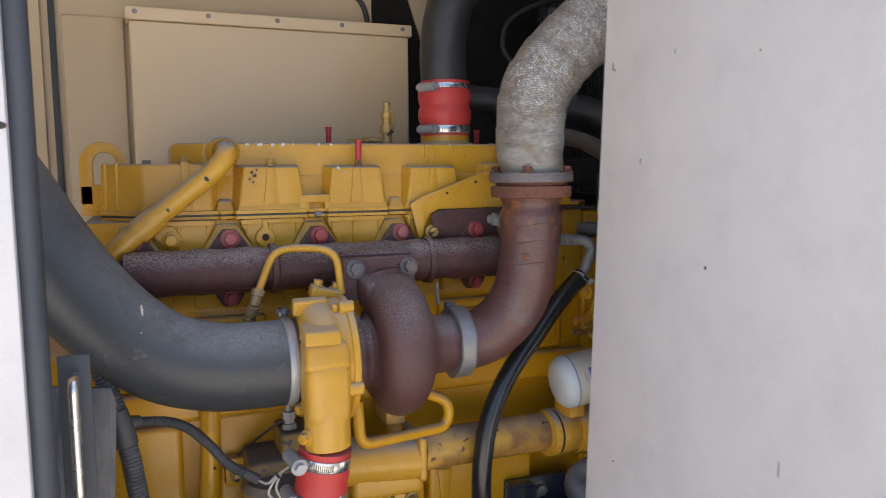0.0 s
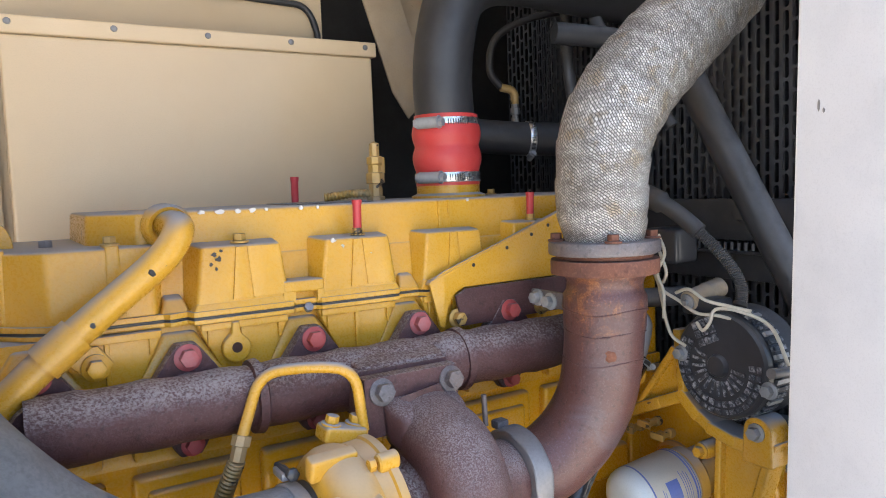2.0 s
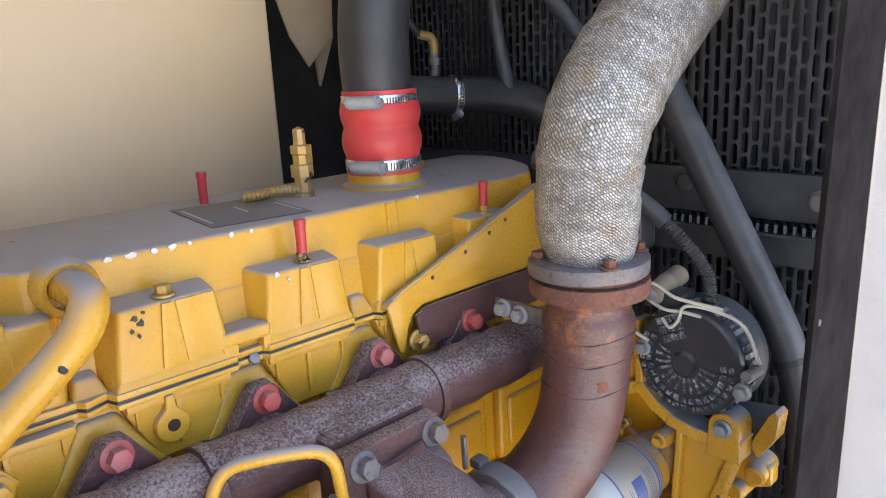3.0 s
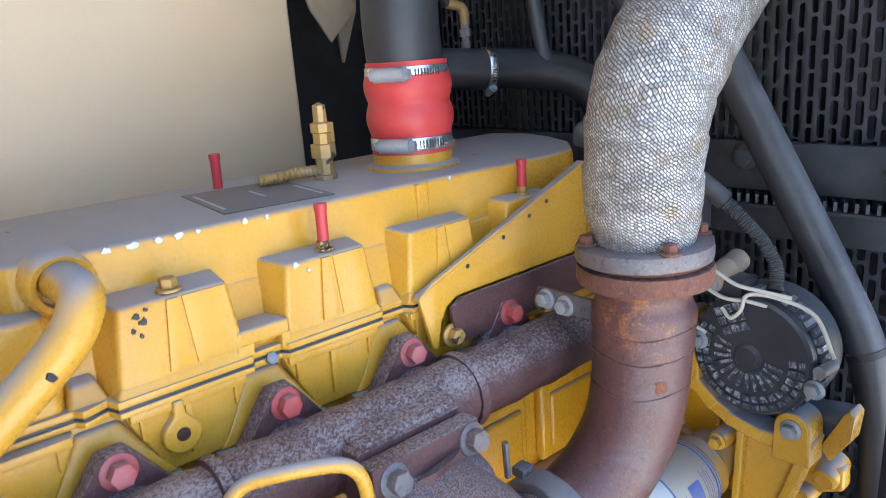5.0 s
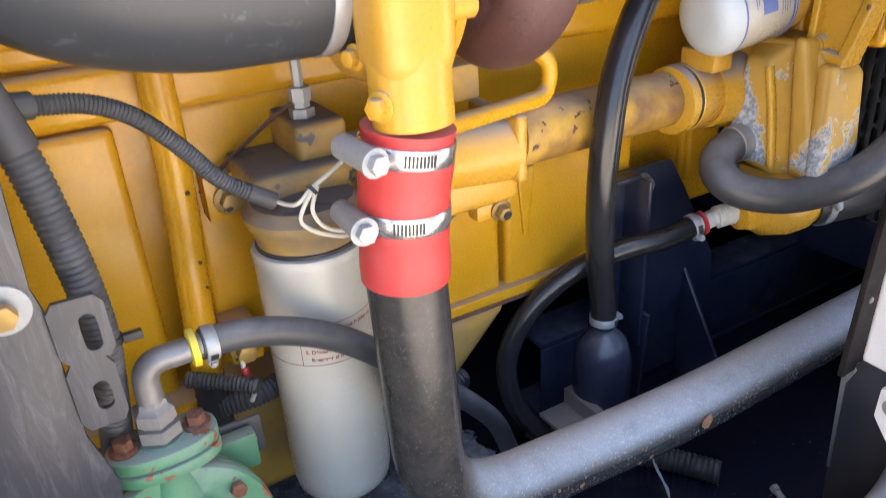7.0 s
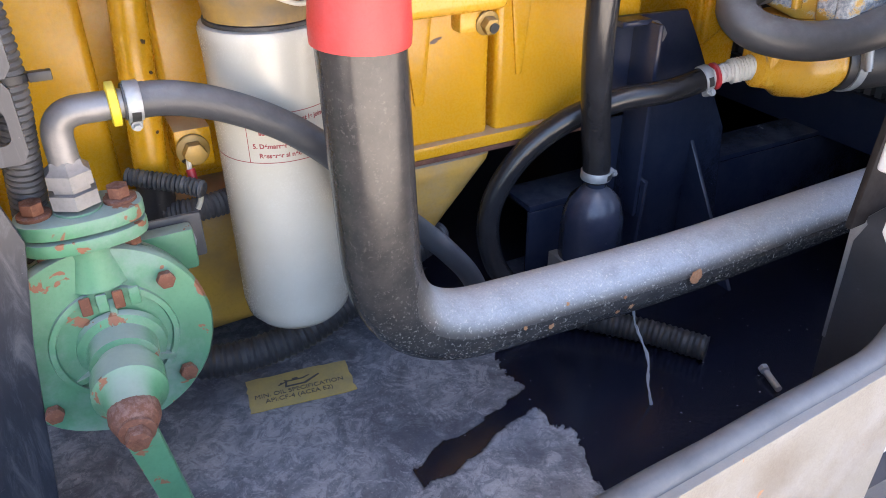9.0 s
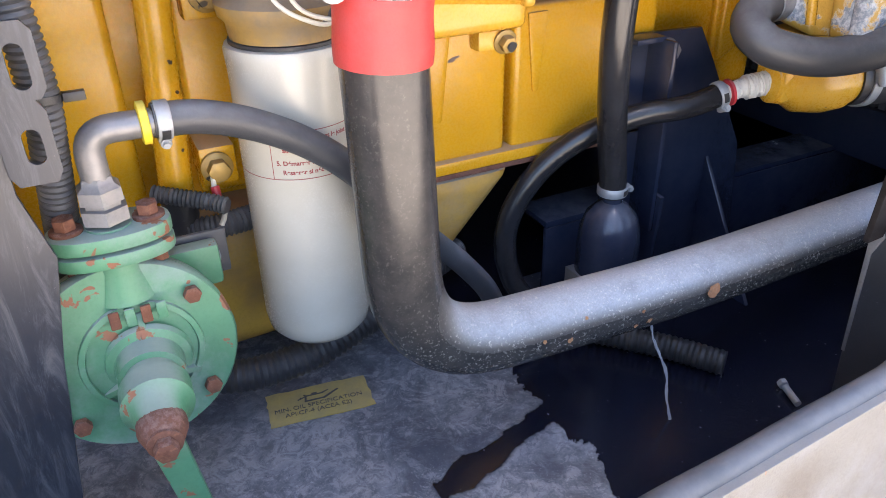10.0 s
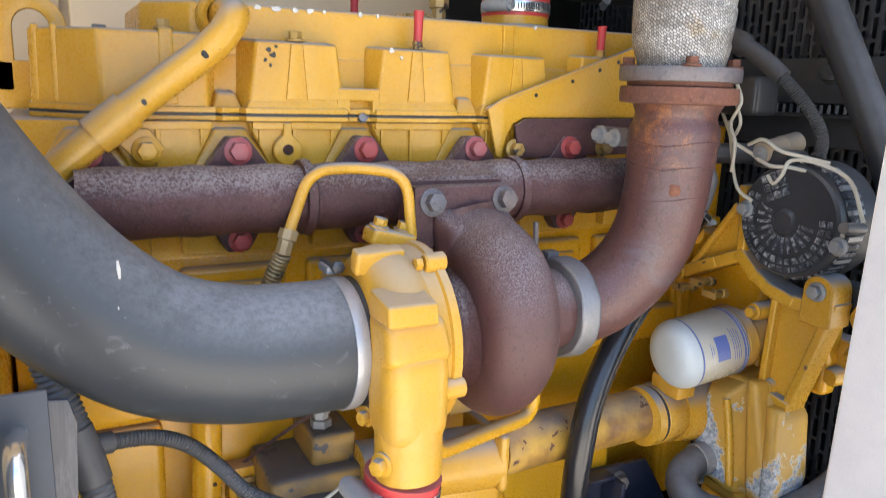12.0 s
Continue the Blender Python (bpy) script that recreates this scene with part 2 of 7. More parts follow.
WHITEPANEL = painted("white_panel", (0.60, 0.595, 0.605), (0.55, 0.545, 0.555), 0.40, 0.3, 0.2, (0.40, 0.39, 0.38), 0.785, grain=600.0, bump=0.04, blot=2.5)
# stained white paint, its base colour darkened to hold down the strong skylight
SILL_DIMMED = painted("sill_paint", (0.145, 0.135, 0.118), (0.10, 0.082, 0.064), 0.45, 0.3, 0.3, (0.26, 0.13, 0.07), 0.70, grain=500.0, bump=0.05, blot=9.0)
GASKET = rubber("grey_seal", (0.040, 0.047, 0.060), 0.3, 0.6)
IVORYWIRE = painted("wire_jacket", (0.70, 0.67, 0.56), (0.58, 0.54, 0.44), 0.5, 0.2, 0.2)
DECAL = painted("yellow_decal", (0.55, 0.42, 0.08), (0.42, 0.33, 0.10), 0.5, 0.25, 0.3, (0.05, 0.05, 0.055), 0.69, blot=30)
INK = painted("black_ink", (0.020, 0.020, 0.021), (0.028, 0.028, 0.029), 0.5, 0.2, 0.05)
BANDYELLOW = painted("yellow_tape", (0.70, 0.56, 0.03), (0.66, 0.52, 0.03), 0.45, 0.2, 0.05)
STEEL = painted("zinc_steel", (0.40, 0.42, 0.44), (0.28, 0.30, 0.32), 0.48, 0.3, 0.3, None, metal=0.45)
def stainless():
    """Plain rolled band steel with faint smears."""
    n = Nodes("stainless_band")
    smear = n.noise(30, 3)
    return n.out(n.mix(n.ramp(smear, 0.35, 0.7), (0.70, 0.70, 0.69), (0.56, 0.56, 0.56)), n.ramp(smear, 0.3, 0.7, 0.2, 0.32), 0.9)


BRIGHT = stainless()
DULLSTEEL = painted("dull_steel", (0.27, 0.265, 0.27), (0.20, 0.195, 0.20), 0.45, 0.3, 0.25, None, metal=0.6)
ALTGREY = painted("alternator_casting", (0.055, 0.056, 0.060), (0.035, 0.036, 0.040), 0.42, 0.25, 0.15, None, metal=0.3)
ALLOY = painted("raw_alloy", (0.42, 0.43, 0.44), (0.3, 0.31, 0.33), 0.5, 0.4, 0.3, None, metal=0.5)
BRASSY = painted("yellow_brass", (0.46, 0.29, 0.07), (0.25, 0.16, 0.05), 0.4, 0.2, 0.3, (0.05, 0.04, 0.03), 0.62, metal=0.3)
PLASTICBLACK = rubber("alternator_plastic", (0.028, 0.030, 0.036), 0.30, 0.30)
def flaked():
    """Yellow paint flaked off in jagged islands, and worn to grey alloy in two wedges beside the webs."""
    n = Nodes("yellow_flaked")
    pos = n.t.nodes.new("ShaderNodeSeparateXYZ")
    n.t.links.new(n.co.outputs["Object"], pos.inputs[0])
    jag = n.math('MULTIPLY_ADD', n.noise(34, 8, 0.72, 0.3), 0.07, -0.037)
    worn = None
    for tri in (((-0.112, 0.906), (-0.080, 0.780), (-0.172, 0.770)), ((-0.230, 0.842), (-0.178, 0.772), (-0.244, 0.757))):
        inside = None
        for (y0, z0), (y1, z1) in zip(tri, tri[1:] + tri[:1]):
            l = math.hypot(y1 - y0, z1 - z0)
            ny, nz = (z1 - z0) / l, (y0 - y1) / l
            third = [p for p in tri if p not in ((y0, z0), (y1, z1))][0]
            if ny * (third[0] - y0) + nz * (third[1] - z0) < 0:
                ny, nz = -ny, -nz
            d = n.math('ADD', n.math('MULTIPLY_ADD', pos.outputs[1], ny, -ny * y0 - nz * z0), n.math('MULTIPLY', pos.outputs[2], nz))
            inside = n.math('MINIMUM', inside, d) if inside else d
        worn = n.math('MAXIMUM', worn, inside) if worn else inside
    worn = n.math('ADD', worn, jag)
    flake = n.math('MULTIPLY_ADD', n.noise(17, 8, 0.72, 0.3), 0.2, -0.126)
    edge = n.math('MAXIMUM', worn, flake)
    island, rim = n.ramp(edge, 0.0, 0.002), n.ramp(edge, -0.004, 0.0)
    paint = n.mix(n.ramp(n.noise(6, 5), 0.35, 0.7), (0.64, 0.37, 0.05), (0.47, 0.28, 0.06))
    bare = n.mix(n.ramp(n.noise(120, 5, 0.7), 0.4, 0.65), (0.22, 0.26, 0.31), (0.55, 0.58, 0.62))
    col = n.mix(rim, paint, (0.62, 0.50, 0.32))
    col = n.mix(island, col, bare)
    return n.out(col, n.math('MULTIPLY_ADD', island, 0.1, 0.45), 0.0, n.bump(n.math('SUBTRACT', n.noise(260, 4), island), 0.4, 0.0015))


def windings():
    """Stands for what shows through the alternator's slots: copper-dark gaps, the metal's glints painted as pale
    patches.
    """
    n = Nodes("slot_metal")
    f = n.ramp(n.noise(95, 4, 0.7), 0.44, 0.70)
    return n.out(n.mix(f, (0.045, 0.052, 0.066), (0.46, 0.48, 0.52)), 0.35, n.math('MULTIPLY', f, 0.4), n.bump(n.noise(200, 3), 0.4))


FLAKED = flaked()
SLOT = windings()
DARKHOLE = cast("dark_rust", (0.05, 0.022, 0.014), (0.09, 0.04, 0.03), (0.04, 0.02, 0.015), 0.9, 0.5, 200.0)
CHIPWHITE = painted("bare_chip", (0.62, 0.61, 0.58), (0.5, 0.49, 0.47), 0.5, 0.1, 0.1)
BANDGREY = painted("pale_band", (0.40, 0.40, 0.41), (0.33, 0.33, 0.34), 0.35, 0.15, 0.1, None, metal=0.35)


def guard_material():
    n = Nodes("guard_black")
    return n.out(n.mix(n.ramp(n.noise(16, 5), 0.4, 0.75, 0.0, 0.35), (0.047, 0.051, 0.060), (0.115, 0.122, 0.135)), 0.36, 0.0, n.bump(n.noise(200, 3), 0.1))


GUARD = guard_material()


def wrap_material():
    """Woven heat wrap: a knit of pale glass yarn, sooty in patches."""
    n = Nodes("glass_wrap")
    br = n.add("ShaderNodeTexBrick", Scale=1.0, Mortar_Size=0.0008, Mortar_Smooth=1.0, Bias=0.0, Brick_Width=0.0044, Row_Height=0.0030)
    warp = n.add("ShaderNodeTexNoise", Scale=45.0, Detail=3.0)
    n.t.links.new(n.co.outputs["UV"], warp.inputs["Vector"])
    shift = n.add("ShaderNodeVectorMath")
    shift.operation = 'MULTIPLY_ADD'
    n.t.links.new(warp.outputs["Color"], shift.inputs[0])
    shift.inputs[1].default_value = (0.010, 0.010, 0.0)
    n.t.links.new(n.co.outputs["UV"], shift.inputs[2])
    slant = n.add("ShaderNodeVectorRotate")
    slant.rotation_type = 'Z_AXIS'
    slant.inputs["Angle"].default_value = 0.62
    n.t.links.new(shift.outputs[0], slant.inputs["Vector"])
    n.t.links.new(slant.outputs[0], br.inputs["Vector"])
    br.inputs["Color1"].default_value = (1, 1, 1, 1)
    br.inputs["Color2"].default_value = (0.42, 0.42, 0.42, 1)
    br.inputs["Mortar"].default_value = (0, 0, 0, 1)
    h = n.add("ShaderNodeRGBToBW", Color=br.outputs["Color"]).outputs[0]
    lay = n.add("ShaderNodeVectorMath")
    lay.operation = 'MULTIPLY'
    n.t.links.new(n.co.outputs["UV"], lay.inputs[0])
    lay.inputs[1].default_value = (10.0, 40.0, 1.0)
    turns = n.add("ShaderNodeTexNoise", Scale=1.0, Detail=4.0, Roughness=0.6)
    n.t.links.new(lay.outputs[0], turns.inputs["Vector"])
    soot = n.math('MULTIPLY', n.ramp(turns.outputs["Fac"], 0.35, 0.66), n.ramp(n.noise(15, 6, 0.7, 0.5), 0.30, 0.52, 0.2, 1.0))
    pale = n.mix(soot, (0.68, 0.67, 0.645), (0.37, 0.35, 0.32))
    pale = n.mix(n.ramp(n.noise(40, 5), 0.52, 0.68, 0, 0.7), pale, (0.40, 0.31, 0.18))
    col = n.mix(h, (0.05, 0.045, 0.04), pale)
    return n.out(col, 0.45, 0.15, n.bump(h, 0.8, 0.0014))


WRAP = wrap_material()


def floor_material():
    """A black tray under dust, with oil standing on it in a ragged pool."""
    n = Nodes("tray_oil")
    pos = n.t.nodes.new("ShaderNodeSeparateXYZ")
    n.t.links.new(n.co.outputs["Object"], pos.inputs[0])
    ragged = n.math('MULTIPLY', n.math('SUBTRACT', n.noise(11, 6, 0.6, 0.5), 0.5), 0.16)
    # the main pool, its tongue towards the pump, and a dry island by the sill
    main = n.math('ADD', n.math('SUBTRACT', pos.outputs[0], 0.165), ragged)
    line = n.math('ABSOLUTE', n.math('ADD', n.math('MULTIPLY_ADD', pos.outputs[0], -0.30, pos.outputs[1]), 0.247))
    tongue = n.math('ADD', n.math('SUBTRACT', 0.022, line), n.math('MULTIPLY', ragged, 0.35))
    tongue = n.math('MINIMUM', tongue, n.math('ADD', pos.outputs[0], 0.035))
    wet = n.ramp(n.math('MAXIMUM', main, tongue), -0.002, 0.004)
    # dried tide marks, patches rubbed darker, and a grit of pale grains
    dusty = n.mix(n.ramp(n.noise(9, 8, 0.7, 0.6), 0.36, 0.64), (0.085, 0.10, 0.13), (0.25, 0.275, 0.32))
    dusty = n.mix(n.ramp(n.noise(24, 8, 0.75, 1.2), 0.50, 0.56, 0.0, 0.5), dusty, (0.33, 0.355, 0.40))
    dusty = n.mix(n.ramp(n.noise(46, 6, 0.8, 0.8), 0.46, 0.60, 0.0, 0.6), dusty, (0.065, 0.077, 0.105))
    dusty = n.mix(n.ramp(n.noise(230, 5, 0.8), 0.55, 0.68, 0.0, 0.5), dusty, (0.46, 0.48, 0.52))
    dusty = n.mix(n.ramp(n.noise(150, 5, 0.8), 0.58, 0.70, 0.0, 0.6), dusty, (0.035, 0.042, 0.06))
    dusty = n.mix(n.ramp(n.noise(4.5, 6, 0.65, 0.9), 0.50, 0.60, 0.0, 0.55), dusty, (0.060, 0.072, 0.10))
    oil = n.mix(n.ramp(n.noise(120, 3), 0.70, 0.74, 0.0, 0.8), (0.008, 0.010, 0.020), (0.30, 0.29, 0.28))
    return n.out(n.mix(wet, dusty, oil), n.math('MULTIPLY_ADD', wet, -0.58, 0.75), 0.0, n.bump(n.noise(150, 4), 0.2, 0.001))


TRAY = floor_material()


def ground_material():
    n = Nodes("yard_ground")
    col = n.mix(n.noise(1.5, 6, 0.6), (0.46, 0.41, 0.34), (0.56, 0.50, 0.42))
    col = n.mix(n.ramp(n.noise(90, 4), 0.5, 0.7, 0, 0.4), col, (0.3, 0.27, 0.23))
    return n.out(col, 0.9, 0.0, n.bump(n.noise(120, 4), 0.5, 0.004))


GROUND = ground_material()


# ---- mesh helpers ----
def smooth_path(pts, step=0.008):
    """A Catmull-Rom line through the points, at about even steps."""
    p = [Vector(q) for q in pts]
    if len(p) == 2:
        k = max(1, int((p[1] - p[0]).length / step))
        return [p[0].lerp(p[1], i / k) for i in range(k + 1)]
    p = [2 * p[0] - p[1]] + p + [2 * p[-1] - p[-2]]
    out = []
    for i in range(1, len(p) - 2):
        a, b, c, d = p[i - 1:i + 3]
        k = max(2, int((c - b).length / step))
        for j in range(k):
            s = j / k
            out.append(0.5 * (2 * b + (c - a) * s + (2 * a - 5 * b + 4 * c - d) * s * s + (3 * b - a - 3 * c + d) * s ** 3))
    out.append(p[-2])
    return out


def bend(pts, radius, n=8):
    """A polyline whose corners are rounded by arcs of about that radius."""
    p = [Vector(q) for q in pts]
    out = [p[0]]
    for i in range(1, len(p) - 1):
        a, b, c = p[i - 1], p[i], p[i + 1]
        r = min(radius, 0.49 * (a - b).length, 0.49 * (c - b).length)
        s, e = b + (a - b).normalized() * r, b + (c - b).normalized() * r
        for j in range(n + 1):
            t = j / n
            out.append((1 - t) ** 2 * s + 2 * t * (1 - t) * b + t * t * e)
    out.append(p[-1])
    return out


def sweep(bm, line, r, seg=20, caps=True, rfun=None):
    """A round tube along a dense line; its UV holds metres round and along. rfun(metres along, angle) gives the radius."""
    line = [Vector(q) for q in line]
    uv = bm.loops.layers.uv.verify()
    tang = []
    for i in range(len(line)):
        a, b = line[max(0, i - 1)], line[min(len(line) - 1, i + 1)]
        tang.append((b - a).normalized())
    ref = Vector((0, 0, 1)) if abs(tang[0].z) < 0.9 else Vector((1, 0, 0))
    side = tang[0].cross(ref).normalized()
    rings, dist, s = [], [], 0.0
    for i, (p, t) in enumerate(zip(line, tang)):
        if i:
            s += (p - line[i - 1]).length
            side = (side - t * side.dot(t)).normalized()
        other = t.cross(side)
        ring = []
        for k in range(seg):
            a = 2 * math.pi * k / seg
            q = rfun(s, a) if rfun else r
            ring.append(bm.verts.new(p + q * (math.cos(a) * side + math.sin(a) * other)))
        rings.append(ring)
        dist.append(s)
    for i in range(len(rings) - 1):
        for k in range(seg):
            k2 = (k + 1) % seg
            f = bm.faces.new((rings[i][k], rings[i][k2], rings[i + 1][k2], rings[i + 1][k]))
            f.smooth = True
            us = ((k, i), (k + 1, i), (k + 1, i + 1), (k, i + 1))
            for lp, (ku, iv) in zip(f.loops, us):
                lp[uv].uv = (ku / seg * 2 * math.pi * r, dist[iv])
    if caps:
        bm.faces.new(list(reversed(rings[0])))
        bm.faces.new(rings[-1])
    return bm


def basis(axis):
    z = Vector(axis).normalized()
    x = z.cross(Vector((0, 0, 1)) if abs(z.z) < 0.9 else Vector((1, 0, 0))).normalized()
    return x, z.cross(x), z


def lathe(bm, prof, at, axis, seg=40):
    """A turned body: prof holds (metres along the axis, radius); radius 0 closes it."""
    x, y, z = basis(axis)
    at = Vector(at)
    rings = []
    for h, r in prof:
        c = at + z * h
        if r < 1e-6:
            rings.append([bm.verts.new(c)])
        else:
            rings.append([bm.verts.new(c + r * (math.cos(2 * math.pi * k / seg) * x + math.sin(2 * math.pi * k / seg) * y)) for k in range(seg)])
    for a, b in zip(rings, rings[1:]):
        for k in range(seg):
            k2 = (k + 1) % seg
            q = [a[k % len(a)], a[k2 % len(a)], b[k2 % len(b)], b[k % len(b)]]
            q = [v for i, v in enumerate(q) if v not in q[:i]]
            if len(q) > 2:
                bm.faces.new(q).smooth = True
    for ring, flip in ((rings[0], True), (rings[-1], False)):
        if len(ring) > 1:
            bm.faces.new(list(reversed(ring)) if flip else ring)
    return bm


def merge(bm, other):
    me = bpy.data.meshes.new("tmp")
    other.to_mesh(me)
    other.free()
    bm.from_mesh(me)
    bpy.data.meshes.remove(me)
    return bm


def rounded(bm, width, segments=2):
    """Rounds all the sharp edges of a bmesh."""
    edges = [e for e in bm.edges if len(e.link_faces) == 2 and e.calc_face_angle(0) > 0.5]
    if width > 0 and edges:
        bmesh.ops.bevel(bm, geom=edges, offset=width, segments=segments, profile=0.6, affect='EDGES', clamp_overlap=True)
    return bm


def block(bm, lo, hi, bevel=0.002, m=None, segments=2):
    b = bmesh.new()
    bmesh.ops.create_cube(b, size=1)
    for v in b.verts:
        v.co = Vector([lo[i] + (v.co[i] + 0.5) * (hi[i] - lo[i]) for i in range(3)])
    rounded(b, bevel, segments)
    if m:
        b.transform(m)
    return merge(bm, b)


def prism(bm, poly, plane, d0, d1, bevel=0.002, m=None, segments=2):
    """A plate: poly in the two other axes, from d0 to d1 along the plane's axis."""
    b = bmesh.new()
    order = {'x': lambda u, v, d: (d, u, v), 'y': lambda u, v, d: (u, d, v), 'z': lambda u, v, d: (u, v, d)}[plane]
    lo = [b.verts.new(order(u, v, d0)) for u, v in poly]
    hi = [b.verts.new(order(u, v, d1)) for u, v in poly]
    b.faces.new(lo)
    b.faces.new(hi)
    for i in range(len(poly)):
        j = (i + 1) % len(poly)
        b.faces.new((lo[i], lo[j], hi[j], hi[i]))
    bmesh.ops.recalc_face_normals(b, faces=b.faces)
    rounded(b, bevel, segments)
    if m:
        b.transform(m)
    return merge(bm, b)


def hull(bm, low, high, bevel=0.002, segments=2):
    """A frustum between two rings of as many points."""
    b = bmesh.new()
    lo, hi = [b.verts.new(p) for p in low], [b.verts.new(p) for p in high]
    b.faces.new(lo)
    b.faces.new(hi)
    for i in range(len(low)):
        j = (i + 1) % len(low)
        b.faces.new((lo[i], lo[j], hi[j], hi[i]))
    bmesh.ops.recalc_face_normals(b, faces=b.faces)
    rounded(b, bevel, segments)
    return merge(bm, b)


def thing(name, at, label, category, group="", kind=""):
    e = new(name)
    e.location = at
    e.empty_display_size = 0.02
    return tagged(e, label, category, group, kind)


def link(name, bm, material, parent=None, label=""):
    """One mesh object from a bmesh in world metres, under its parent."""
    me = bpy.data.meshes.new(name)
    bmesh.ops.recalc_face_normals(bm, faces=bm.faces)
    bm.to_mesh(me)
    bm.free()
    me.materials.append(material)
    me.set_sharp_from_angle(angle=radians(38))
    for p in me.polygons:
        p.use_smooth = True
    ob = new(name, me)
    if parent:
        ob.parent = parent
        if parent.type == 'EMPTY':
            ob.matrix_parent_inverse = Matrix.Translation(-parent.location)
    if label:
        ob["label"] = label
    return ob


part = link


def solo(name, bm, material, label, category, group="", kind=""):
    return tagged(link(name, bm, material), label, category, group, kind)


def bolt(parent, at, axis, size=0.012, material=None, name="bolt", label="", washer=True):
    """A hex head on a washer, its head towards the axis."""
    b = bmesh.new()
    if washer:
        lathe(b, [(0, size * 0.82), (size * 0.16, size * 0.82), (size * 0.2, size * 0.76)], at, axis, 20)
    x, y, z = basis(axis)
    c = Vector(at) + z * size * 0.2
    low = [c + size * 0.58 * (math.cos(k * math.pi / 3) * x + math.sin(k * math.pi / 3) * y) for k in range(6)]
    hull(b, low, [p + z * size * 0.62 for p in low], size * 0.07)
    return part(name, b, material or DULLSTEEL, parent, label)


def band(parent, at, axis, r, width, material=None, screw=None, name="hose_clamp", label="", k=1.0, turn=-1):
    """A worm-drive hose clamp: a thin band with rolled edges, and its screw housing as a part, towards screw."""
    b = bmesh.new()
    w = width / 2
    lathe(b, [(-w, r), (-w, r + 0.0012), (-w + 0.001, r + 0.0018), (w - 0.001, r + 0.0018), (w, r + 0.0012), (w, r)], at, axis, 48)
    ob = part(name, b, material or BRIGHT, parent, label)
    if screw:
        z = Vector(axis).normalized()
        s = Vector(screw)
        s = (s - z * s.dot(z)).normalized()
        t = z.cross(s)
        c = Vector(at) + s * (r + 0.006 * k)
        u = t * turn * k
        h = bmesh.new()
        sweep(h, [c - u * 0.016, c + u * 0.004, c + u * 0.016], 0.0078 * k, 16)
        sweep(h, [c + u * 0.016, c + u * 0.024], 0.0060 * k, 6)
        sweep(h, [c + u * 0.0165, c + u * 0.0185], 0.0088 * k, 18)
        sweep(h, [c - u * 0.016, c - u * 0.020], 0.0055 * k, 12)
        m = Matrix((t, s, z)).transposed().to_4x4()
        block(h, (-0.013 * k, -0.007 * k, -w * 0.95), (0.013 * k, 0.001, w * 0.95), 0.0012, Matrix.Translation(c) @ m)
        part("screw_housing", h, STEEL, ob)
        n = bmesh.new()
        for i in range(9):
            a = turn * (0.026 * k / r + 0.075 * i)
            q = Vector(at) + (r + 0.0019) * (math.cos(a) * s + math.sin(a) * t)
            block(n, (-0.0009, -0.0005, -w * 0.6), (0.0009, 0.0005, w * 0.6), 0, Matrix.Translation(q) @ Matrix((t * math.cos(a) - s * math.sin(a), s * math.cos(a) + t * math.sin(a), z)).transposed().to_4x4())
        part("thread", n, INK, ob)
    return ob


def wobble(bm, amount, scale):
    for v in bm.verts:
        v.co += amount * Vector(noise.noise_vector(v.co * scale))
    return bm


def corrugated(r, pitch=0.0048, depth=0.0011):
    return lambda s, a: r + depth * math.sin(2 * math.pi * s / pitch)


def writing(words, size, at, m3, material, name, parent):
    """Raised letters of the built-in font, as a mesh."""
    cu = bpy.data.curves.new(name, 'FONT')
    cu.body, cu.size, cu.align_x, cu.extrude = words, size, 'CENTER', 0.0002
    tmp = bpy.data.objects.new(name, cu)
    me = bpy.data.meshes.new_from_object(tmp)
    bpy.data.objects.remove(tmp)
    me.name = name
    me.transform(Matrix.Translation(at) @ m3.to_4x4())
    me.materials.clear()
    me.materials.append(material)
    ob = new(name, me)
    ob.parent = parent
    if parent.type == 'EMPTY':
        ob.matrix_parent_inverse = Matrix.Translation(-parent.location)
    return ob


# ---- the canopy and its yard ----
g = bmesh.new()
bmesh.ops.create_grid(g, x_segments=24, y_segments=24, size=120)
solo("ground", g, GROUND, "pale gravelly yard ground before the canopy", "ground", kind="structure")

FACE = -0.533          # the open side's sheet metal, at x = 0
SLOPE = 0.063
SKEW = Matrix(((1, 0, 0, 0), (SLOPE, 1, 0, FACE), (0, 0, 1, 0), (0, 0, 0, 1)))
LEFT, RIGHT, SILL, HEAD, FLOOR, ROOF = -0.413, 0.285, 0.525, 2.33, 0.30, 2.38


def wall(name, lo, hi, material, label, bevel=0.004, skew=False):
    b = bmesh.new()
    block(b, lo, hi, bevel, SKEW if skew else None)
    return solo(name, b, material, label, "wall", kind="structure")


def front_sheet(name, x0, x1, z0=0.12, z1=None):
    """A front panel whose opening edge is rounded at the sill: outer sheet with its folded return."""
    b = bmesh.new()
    block(b, (x0, -0.022, z0), (x1, 0.012, z1 or ROOF), 0.003, SKEW, 2)
    return solo(name, b, WHITEPANEL, "white painted steel canopy panel with small stains and scratches", "wall", kind="structure")


b = bmesh.new()
prism(b, [(2.4, 0.12), (2.4, ROOF), (0.86, ROOF), (0.86, 0.60), (0.413, 0.60), (0.413, 0.12)], 'y', 0.010, 0.016, 0.002, SKEW)
solo("wall_front_right", b, WHITEPANEL, "white painted steel canopy panel beside the open service door", "wall", kind="structure")
